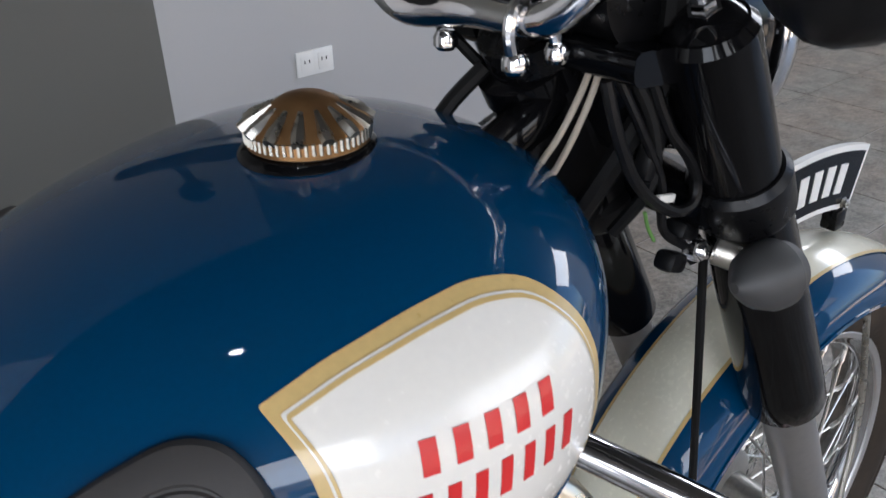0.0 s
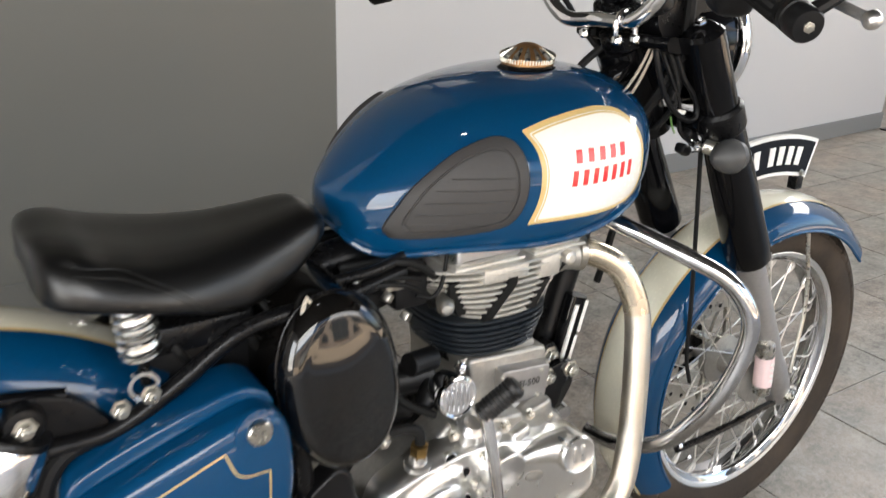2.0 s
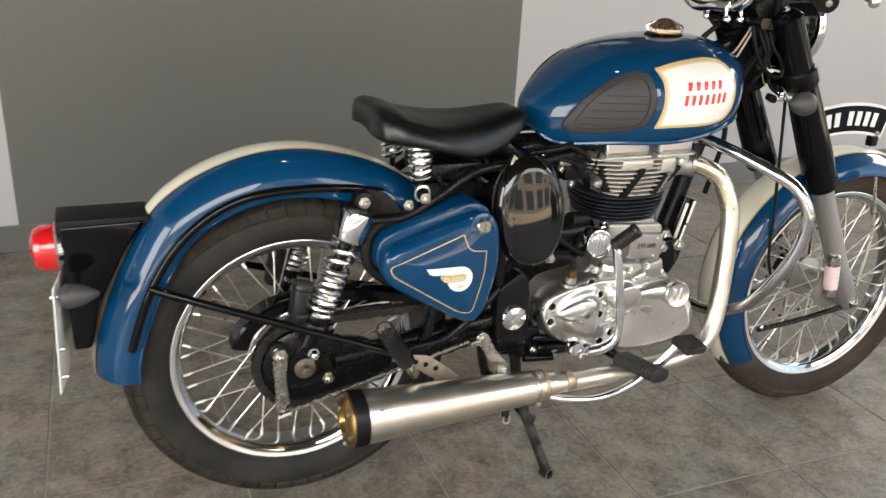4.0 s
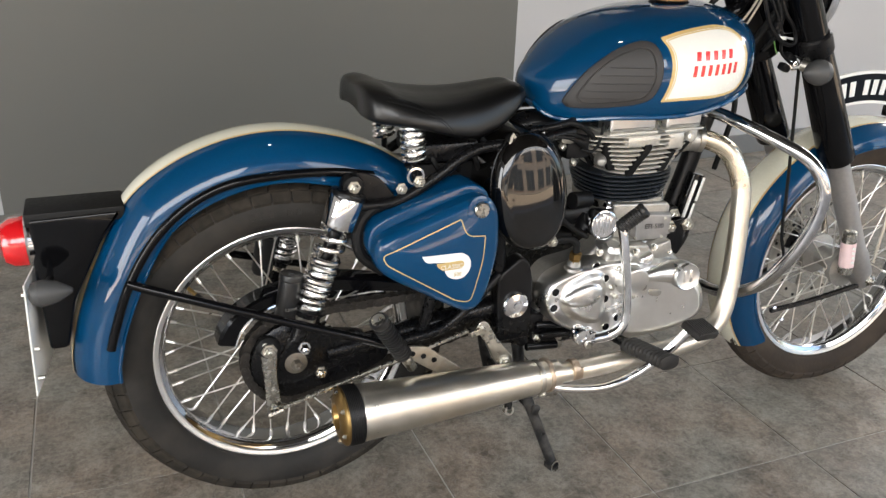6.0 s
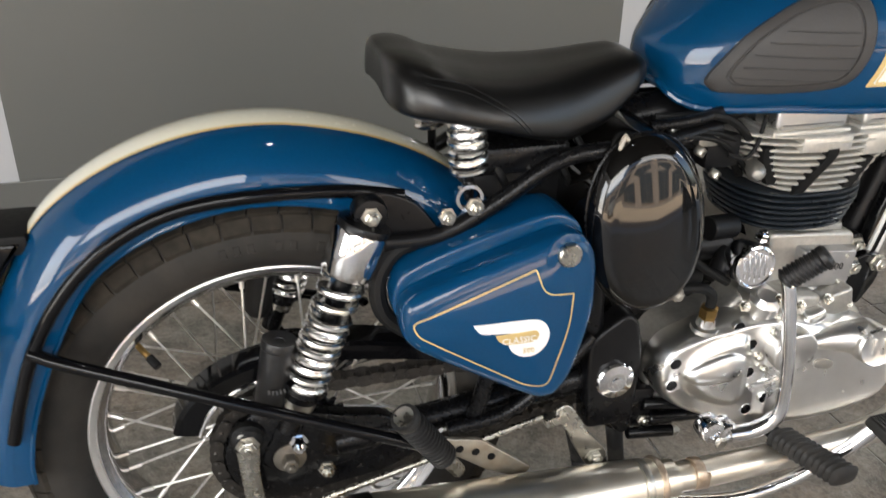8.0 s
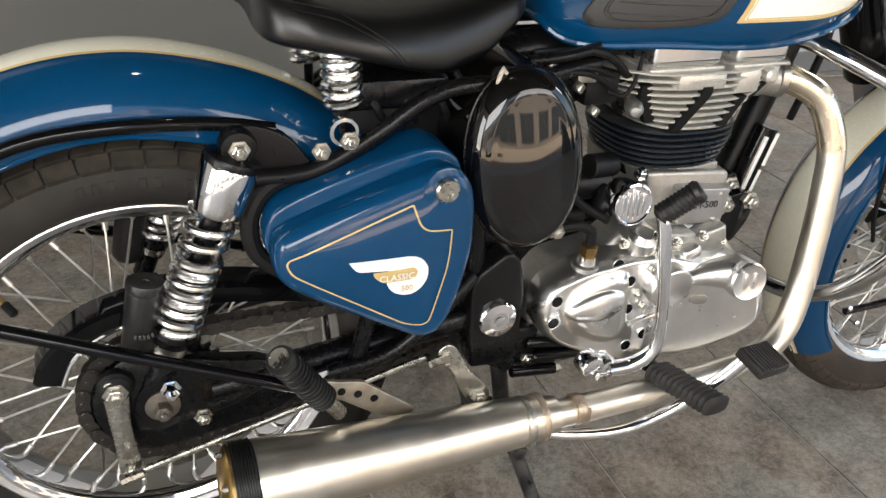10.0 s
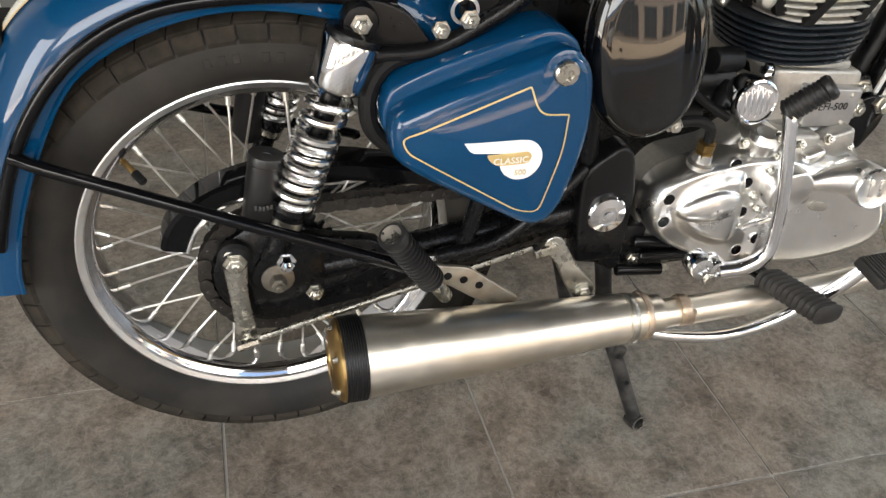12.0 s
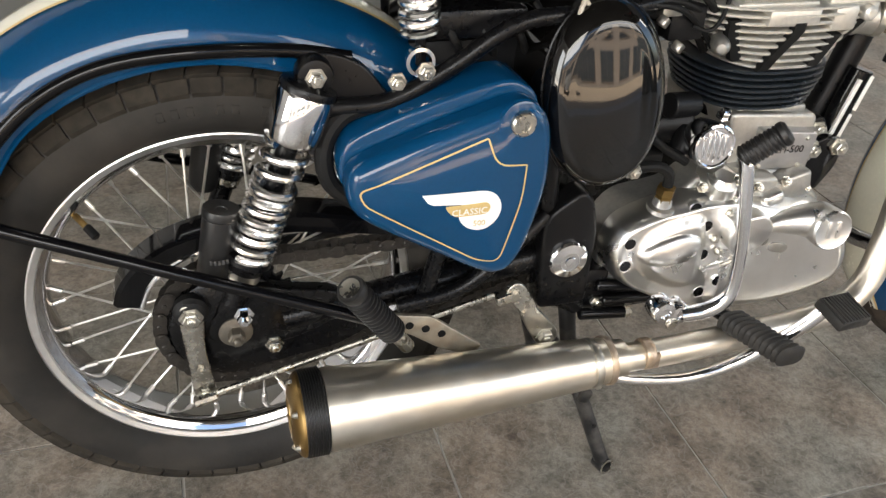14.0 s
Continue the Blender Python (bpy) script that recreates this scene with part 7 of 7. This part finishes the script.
rod(bm, (0.968, 0.052, 1.060), (0.962, 0.054, 1.085), 0.0025, 8)
key = part("key", bm, STEEL, ins, "ignition key with a dark fob")
bm = bmesh.new()
box(bm, (0.957, 0.055, 1.102), (0.016, 0.02, 0.036), pose(0, 0, 0, 8, -12, 20), bevel=0.006)
part("key_fob", bm, PLASTIC, key)

# handlebar
hb = thing("handlebar", "", "")
hb.parent = bike
hb["label"] = "bent chrome handlebar with black ribbed grips"
RB = [(0.936, 0.01, 1.023), (0.936, -0.050, 1.026), (0.943, -0.080, 1.046), (0.950, -0.107, 1.084), (0.952, -0.131, 1.102), (0.937, -0.172, 1.109), (0.917, -0.215, 1.109), (0.888, -0.270, 1.101), (0.836, -0.377, 1.073)]
LB = [(0.936, 0.01, 1.023), (0.922, 0.056, 1.019), (0.921, 0.088, 1.030), (0.923, 0.122, 1.057), (0.925, 0.155, 1.083), (0.918, 0.190, 1.091), (0.892, 0.24, 1.085), (0.866, 0.278, 1.067), (0.789, 0.375, 1.034)]
bm = bmesh.new()
tube(bm, LB[::-1] + RB[1:], 0.0112, 16, 6)
part("bar", bm, CHROME, hb, "chrome tube")


def along(pts, a, b, n):
    return [Vector(pts[-2]).lerp(Vector(pts[-1]), a + (b - a) * k / (n - 1)) for k in range(n)]


for P, s in ((RB, -1), (LB, 1)):
    bm = bmesh.new()
    g = along(P, 0.05, 0.93, 3)
    axd = (g[-1] - g[0]).normalized()
    Lg = (g[-1] - g[0]).length
    rows_, segs = 44, 24
    rings = []
    for k in range(rows_ + 1):
        ring = []
        u_ = axd.orthogonal().normalized()
        v_ = axd.cross(u_)
        for i in range(segs):
            r = 0.0165 + (0.0022 if (i + 2 * (k % 6)) % 4 < 2 and 2 < k < rows_ - 2 else 0.0)
            t = 2 * math.pi * i / segs
            ring.append(g[0] + axd * (Lg * k / rows_) + r * (math.cos(t) * u_ + math.sin(t) * v_))
        rings.append(ring)
    loft(bm, rings)
    gr = part("grip", bm, RUBBER, hb, "black diamond-pattern rubber grip")
    bm = bmesh.new()
    lathe(bm, [(0.015, 0), (0.020, 0.002), (0.022, 0.006), (0.022, 0.012), (0.019, 0.014), (0.017, 0.03)], g[0] - axd * 0.03, axd, 24)
    part("grip_flange", bm, RUBBER, gr)
    bm = bmesh.new()
    lathe(bm, [(0.016, 0), (0.0185, 0.002), (0.0185, 0.010), (0.015, 0.012), (0.0185, 0.014), (0.0185, 0.032), (0.016, 0.036), (0.006, 0.037)], Vector(P[-1]) - axd * 0.004, axd, 24)
    be = part("bar_end", bm, PLASTIC, hb, "black bar end weight")
    hexbolt(be, Vector(P[-1]) + axd * 0.032, 0.006, 0.003, axd, STEEL, "end_screw")
    # switch cluster
    c = Vector(P[-2]).lerp(Vector(P[-1]), -0.18)
    rot = axd.to_track_quat("X", "Z").to_matrix().to_4x4()
    bm = bmesh.new()
    box(bm, c - (axd * 0.022 if s > 0 else axd * 0.004) - Vector((0, 0, 0.014 if s < 0 else 0.0)), (0.054 if s < 0 else 0.085, 0.050, 0.070 if s < 0 else 0.060), rot, bevel=0.016, seg=3)
    sw = part("switch_box", bm, PLASTIC, hb, "black switch cluster")
    if s < 0:
        bm = bmesh.new()
        box(bm, (0.873, -0.236, 1.122), (0.038, 0.016, 0.014), rot @ pose(0, 0, 0, 0, -30, 0), bevel=0.003)
        part("kill_switch", bm, REDPLASTIC, sw, "red kill switch")
        bm = bmesh.new()
        lathe(bm, [(0.024, 0), (0.029, 0.003), (0.030, 0.022), (0.026, 0.030), (0.019, 0.034)], g[0] - axd * 0.044, axd, 28)
        part("throttle_drum", bm, PLASTIC, hb, "black throttle drum")
        bm = bmesh.new()
        box(bm, c + rot @ Vector((-0.075, 0.004, 0.024)), (0.05, 0.05, 0.055), rot, bevel=0.008)
        mc = part("brake_reservoir", bm, BLACK, hb, "black front brake reservoir")
    else:
        bm = bmesh.new()
        box(bm, c + rot @ Vector((-0.078, 0.0, 0.004)), (0.034, 0.040, 0.044), rot, bevel=0.008, seg=3)
        part("clutch_perch", bm, BLACK, hb, "black clutch lever perch")
        for dx, dz in ((-0.012, 0.008), (0.004, 0.008), (-0.012, -0.010)):
            bm = bmesh.new()
            box(bm, c + rot @ Vector((dx, 0.0, 0.0)) + Vector((-0.024, 0.0, dz)), (0.006, 0.008, 0.008), rot, bevel=0.002)
            part("switch_button", bm, GREYPLASTIC, sw)
    bm = bmesh.new()
    box(bm, c + rot @ Vector((-0.04, 0.0, -0.002)), (0.022, 0.036, 0.036), rot, bevel=0.006)
    part("lever_perch", bm, BLACK, hb)
    # lever
    fwd = Vector((0.9, 0.35 * s, 0)).normalized()
    st = c - axd * 0.035 + fwd * 0.038
    e = Vector(P[-1]) + fwd * 0.085 + axd * 0.01
    bm = bmesh.new()
    tube(bm, [st, st.lerp(e, 0.3) + fwd * 0.012, st.lerp(e, 0.75), e], [0.008, 0.0075, 0.006, 0.006], 10)
    lv = part("lever", bm, SLIDER, hb, "alloy hand lever")
    bm = bmesh.new()
    bmesh.ops.create_uvsphere(bm, u_segments=16, v_segments=10, radius=0.0105, matrix=Matrix.Translation(e))
    part("lever_ball", bm, ALU, lv)
    # bar-end mirror
    mb = Vector(P[-1]) + axd * 0.012
    tip = mb + Vector((0.085, 0.055 * s, 0.125)) if s < 0 else mb + Vector((0.05, 0.02, 0.125))
    bm = bmesh.new()
    tube(bm, [mb, mb.lerp(tip, 0.45) + Vector((0.018, 0.0, -0.012)), tip], [0.009, 0.0075, 0.006], 10)
    ms = part("mirror_stem", bm, BLACK, hb, "black bar-end mirror stem")
    nrm = Vector((-0.95, -0.25 * s * -1 if s < 0 else -0.2, -0.12)).normalized()
    bm = bmesh.new()
    mcn = tip + Vector((-0.005, -0.02 if s < 0 else 0.0, 0.035))
    lathe(bm, [(0.02, -0.014), (0.036, -0.010), (0.040, 0.0), (0.0385, 0.004), (0.036, 0.0035)], mcn, nrm, 32)
    mh = part("mirror_housing", bm, BLACK, ms, "round black mirror housing")
    bm = bmesh.new()
    lathe(bm, [(0.0365, 0.0025), (0.0, 0.003)], mcn, nrm, 32)
    part("mirror_glass", bm, MIRROR, mh, "round mirror glass")
# clamps
bm = bmesh.new()
tube(bm, [(0.926, -0.041, 0.998), (0.921, -0.041, 1.020), (0.927, -0.041, 1.036), (0.944, -0.041, 1.040), (0.957, -0.041, 1.028), (0.962, -0.041, 1.000)], 0.0045, 10)
cl = part("bar_clamp", bm, CHROME, hb, "chrome U-bolt clamp")
for x, y in ((0.926, -0.041), (0.962, -0.041), (0.932, 0.033)):
    bm = bmesh.new()
    lathe(bm, [(0.0, -0.002), (0.0060, -0.001), (0.0085, 0.003), (0.0085, 0.009), (0.006, 0.012), (0.0, 0.0125)], (x, y, 1.006), (0, 0, -1), 16)
    part("clamp_nut", bm, CHROME, cl)
# cables
for nm, pts, r, m_ in (
    ("clutch_cable", [(0.90, 0.19, 1.10), (0.98, 0.12, 1.128), (1.05, 0.07, 1.10), (1.10, 0.05, 1.02)], 0.004, RUBBER),
    ("brake_hose", [(0.95, -0.19, 1.13), (1.02, -0.22, 1.16), (1.085, -0.205, 1.145), (1.10, -0.195, 1.10)], 0.005, RUBBER),
    ("brake_hose", [(0.96, -0.20, 1.12), (1.035, -0.235, 1.14), (1.085, -0.225, 1.12), (1.10, -0.205, 1.075)], 0.004, RUBBER),
    ("bar_cable", [(0.93, 0.17, 1.085), (0.945, 0.11, 1.050), (0.955, 0.06, 1.000), (0.99, 0.03, 0.95)], 0.0045, RUBBER),
    ("throttle_cable", [(1.026, -0.078, 1.062), (1.027, -0.078, 1.034), (1.029, -0.076, 1.010), (1.028, -0.075, 0.985), (1.021, -0.072, 0.965), (1.008, -0.062, 0.930), (0.985, -0.045, 0.88)], 0.0085, RUBBER),
    ("wire_loom", [(0.960, -0.084, 0.992), (0.964, -0.088, 0.970), (0.971, -0.090, 0.950), (0.985, -0.091, 0.924), (1.007, -0.092, 0.901), (1.033, -0.094, 0.886), (1.052, -0.093, 0.888), (1.055, -0.091, 0.904), (1.043, -0.090, 0.924), (1.024, -0.086, 0.947), (1.010, -0.080, 0.980)], 0.0042, PLASTIC),
    ("wire_loom", [(0.985, -0.070, 0.990), (0.996, -0.080, 0.960), (1.012, -0.084, 0.930), (1.022, -0.086, 0.908), (1.030, -0.086, 0.870), (1.060, -0.085, 0.846)], 0.0034, PLASTIC),
    ("wire_loom", [(1.000, -0.072, 0.985), (1.012, -0.080, 0.955), (1.018, -0.082, 0.925), (1.012, -0.080, 0.900), (1.000, -0.065, 0.870)], 0.0050, RUBBER),
    ("wire_loom", [(1.045, -0.080, 0.990), (1.040, -0.085, 0.955), (1.050, -0.088, 0.925), (1.060, -0.088, 0.880)], 0.0030, PLASTIC),
    ("green_wire", [(1.004, -0.088, 0.893), (1.008, -0.089, 0.880), (1.015, -0.090, 0.868)], 0.0014, GREENWIRE),
    ("pale_cable", [(0.993, -0.042, 0.984), (0.984, -0.042, 0.968), (0.972, -0.038, 0.944), (0.960, -0.031, 0.922), (0.940, -0.025, 0.895)], 0.0024, CABLE),
    ("pale_cable", [(0.998, -0.046, 0.984), (0.990, -0.047, 0.968), (0.980, -0.044, 0.944), (0.970, -0.038, 0.920), (0.952, -0.031, 0.892)], 0.0024, CABLE),
    ("frame_cable", [(0.955, 0.02, 0.98), (0.93, 0.03, 0.955), (0.91, 0.03, 0.93), (0.90, 0.03, 0.89)], 0.006, RUBBER),
    ("brake_line", [(1.085, -0.085, 0.84), (1.10, -0.088, 0.70), (1.115, -0.09, 0.56), (1.125, -0.09, 0.46), (1.15, -0.085, 0.40)], 0.0036, RUBBER),
    ("wire_loop", [(0.99, 0.0, 0.82), (1.0, -0.01, 0.74), (0.985, -0.01, 0.66), (0.98, 0.0, 0.60)], 0.006, RUBBER),
):
    bm = bmesh.new()
    tube(bm, pts, r, 8, 6)
    part(nm, bm, m_, hb)
for q, sz in (((1.046, -0.084, 0.838), (0.026, 0.018, 0.016)), ((1.060, -0.080, 0.858), (0.030, 0.020, 0.014)), ((1.018, -0.078, 0.932), (0.018, 0.014, 0.046))):
    bm = bmesh.new()
    box(bm, q, sz, pose(0, 0, 0, 0, 25, 10), bevel=0.005)
    part("wire_connector", bm, PLASTIC, fk, "black wire connector")
bm = bmesh.new()
box(bm, (1.020, -0.092, 0.8995), (0.018, 0.004, 0.006), pose(0, 0, 0, 0, 12, 0), bevel=0.001)
part("wire_tag", bm, LABEL, fk, "small white wire tag")
hexbolt(fk, (1.067, -0.088, 0.842), 0.009, 0.010, (-0.2, -1, 0.3), CHROME, "bracket_bolt")
bm = bmesh.new()
rod(bm, (1.075, -0.10, 0.845), (1.09, -0.13, 0.838), 0.012, 14)
part("horn_bolt", bm, STEEL, fk)
indicator(fk, (1.10, -0.10, 0.84), (1.080, -0.140, 0.836), 0.026, (1, -0.15, 0), 1.15)
indicator(fk, (1.10, 0.10, 0.84), (1.080, 0.140, 0.836), 0.026, (1, 0.15, 0), 1.15)

# ---------------------------------------------------------------- outside the open front
plain_box("road", (-60, -60, -0.16), (60, -4.6, -0.05), ASPHALT, "grey asphalt yard outside the open front", "road")

PAVING = material("tan_paving", (0.56, 0.44, 0.31), 0.85, 0.0, 8, 0.1, 0.1)
plain_box("pavement", (-60, -14.4, -0.06), (60, -4.7, 0.0), PAVING, "sunlit tan paved forecourt", "pavement")


def house(name, x0, x1, y, h, label, floors, bays):
    b = thing(name, label, "building")
    bm = bmesh.new()
    box(bm, ((x0 + x1) / 2, y - 4, h / 2), (x1 - x0, 8, h))
    part("wall", bm, FACADE, b, smooth=False)
    bm = bmesh.new()
    box(bm, ((x0 + x1) / 2, y - 4, h + 0.15), (x1 - x0 + 0.5, 8.5, 0.3))
    part("roof", bm, LIGHTWALL, b, smooth=False)
    for f in range(floors):
        for k in range(bays):
            cx = x0 + (x1 - x0) * (k + 0.5) / bays
            cz = 1.5 + 3.0 * f
            bm = bmesh.new()
            box(bm, (cx, y + 0.02, cz), (2.5, 0.1, 2.2))
            w = part("window_frame", bm, SKIRT, b, smooth=False)
            for dx in (-0.6, 0.6):
                bm = bmesh.new()
                box(bm, (cx + dx, y + 0.08, cz), (1.1, 0.02, 2.0))
                part("pane", bm, DARKGLASS, w, smooth=False)


house("shop_house", 1.0, 15.0, -14.5, 6.2, "two-storey plastered shop house across the street", 2, 4)
house("low_house", -16.0, 0.6, -14.5, 3.4, "low plastered building across the street", 1, 4)

# parked car across the street
car = thing("parked_car", "small silver hatchback parked across the street", "car")
bm = bmesh.new()
rings = []
for x, z0, z1, w in ((-2.0, 0.45, 0.75, 0.70), (-1.9, 0.28, 0.95, 0.80), (-1.2, 0.22, 1.05, 0.85), (0.6, 0.22, 1.02, 0.85), (1.6, 0.24, 0.88, 0.82), (2.0, 0.40, 0.66, 0.70)):
    rings.append([Vector((x, -w, z0)), Vector((x, w, z0)), Vector((x, w * 0.97, z1)), Vector((x, -w * 0.97, z1))])
loft(bm, rings)
bmesh.ops.transform(bm, matrix=pose(-1.2, -8.2, 0, 0, 0, 4), verts=bm.verts)
body = part("body", bm, SILVERPAINT, car)
bm = bmesh.new()
rings = []
for x, z1, w in ((-1.7, 0.98, 0.76), (-1.2, 1.42, 0.62), (0.0, 1.48, 0.62), (0.75, 1.02, 0.74)):
    rings.append([Vector((x, -w - 0.08, 0.92)), Vector((x, w + 0.08, 0.92)), Vector((x, w, z1)), Vector((x, -w, z1))])
loft(bm, rings)
bmesh.ops.transform(bm, matrix=pose(-1.2, -8.2, 0, 0, 0, 4), verts=bm.verts)
part("cabin", bm, DARKGLASS, car, "dark glazed cabin")
for dx in (-1.3, 1.25):
    for dy in (-0.8, 0.8):
        bm = bmesh.new()
        lathe(bm, [(0.18, -0.09), (0.3, -0.08), (0.31, 0), (0.3, 0.08), (0.18, 0.09)], (-1.2 + dx, -8.2 + dy, 0.31), (0, 1, 0), 24)
        part("wheel", bm, RUBBER, car, "black tyre")

# ---------------------------------------------------------------- floor
X0, Y0, TS = -0.503, -0.288, 0.4035
bm = bmesh.new()
box(bm, (1.385, 0.02, -0.0625), (10.8, 9.5, 0.119))
floor = tagged(part("floor", bm, GROUT, smooth=False), "stone-look grey tiled floor with pale joints", "floor", kind="structure")
bm = bmesh.new()
box(bm, (TS / 2, TS / 2, -0.003), (TS - 0.0042, TS - 0.0042, 0.006), bevel=0.0008, seg=1)
first = part("tile", bm, TILE, floor, smooth=False)
tile_mesh = first.data
first.location = (X0, Y0, 0)
rest = []
for i in range(-9, 18):
    for j in range(-10, 13):
        x, y = X0 + TS * i, Y0 + TS * j
        if x < -4.0 or x > 6.7 or y > 4.4 or y < -4.2:
            continue
        if -2 <= i <= 12 and -3 <= j <= 5:
            if (i, j) != (0, 0):
                t = new("tile", tile_mesh)
                t.parent = floor
                t.location = (x, y, 0)
        else:
            rest.append((x, y))
bm = bmesh.new()
for x, y in rest:
    c = [(x + 0.0015, y + 0.0015), (x + TS - 0.0015, y + 0.0015), (x + TS - 0.0015, y + TS - 0.0015), (x + 0.0015, y + TS - 0.0015)]
    lo, hi = [bm.verts.new((*q, -0.0035)) for q in c], [bm.verts.new((*q, 0.0)) for q in c]
    bm.faces.new(hi)
    for k in range(4):
        bm.faces.new((lo[k], lo[(k + 1) % 4], hi[(k + 1) % 4], hi[k]))
far = part("far_tiles", bm, TILE, floor, smooth=False)
far["kind"] = "stuff"

# parts lie no deeper than two levels under their thing
for ob in list(bpy.data.objects):
    chain_up = []
    p = ob.parent
    while p is not None:
        chain_up.append(p)
        p = p.parent
    if len(chain_up) > 2:
        own = ob.matrix_basis.copy()
        for q in chain_up[:-2]:
            own = q.matrix_basis @ own
        ob.parent = chain_up[-2]
        ob.matrix_basis = own
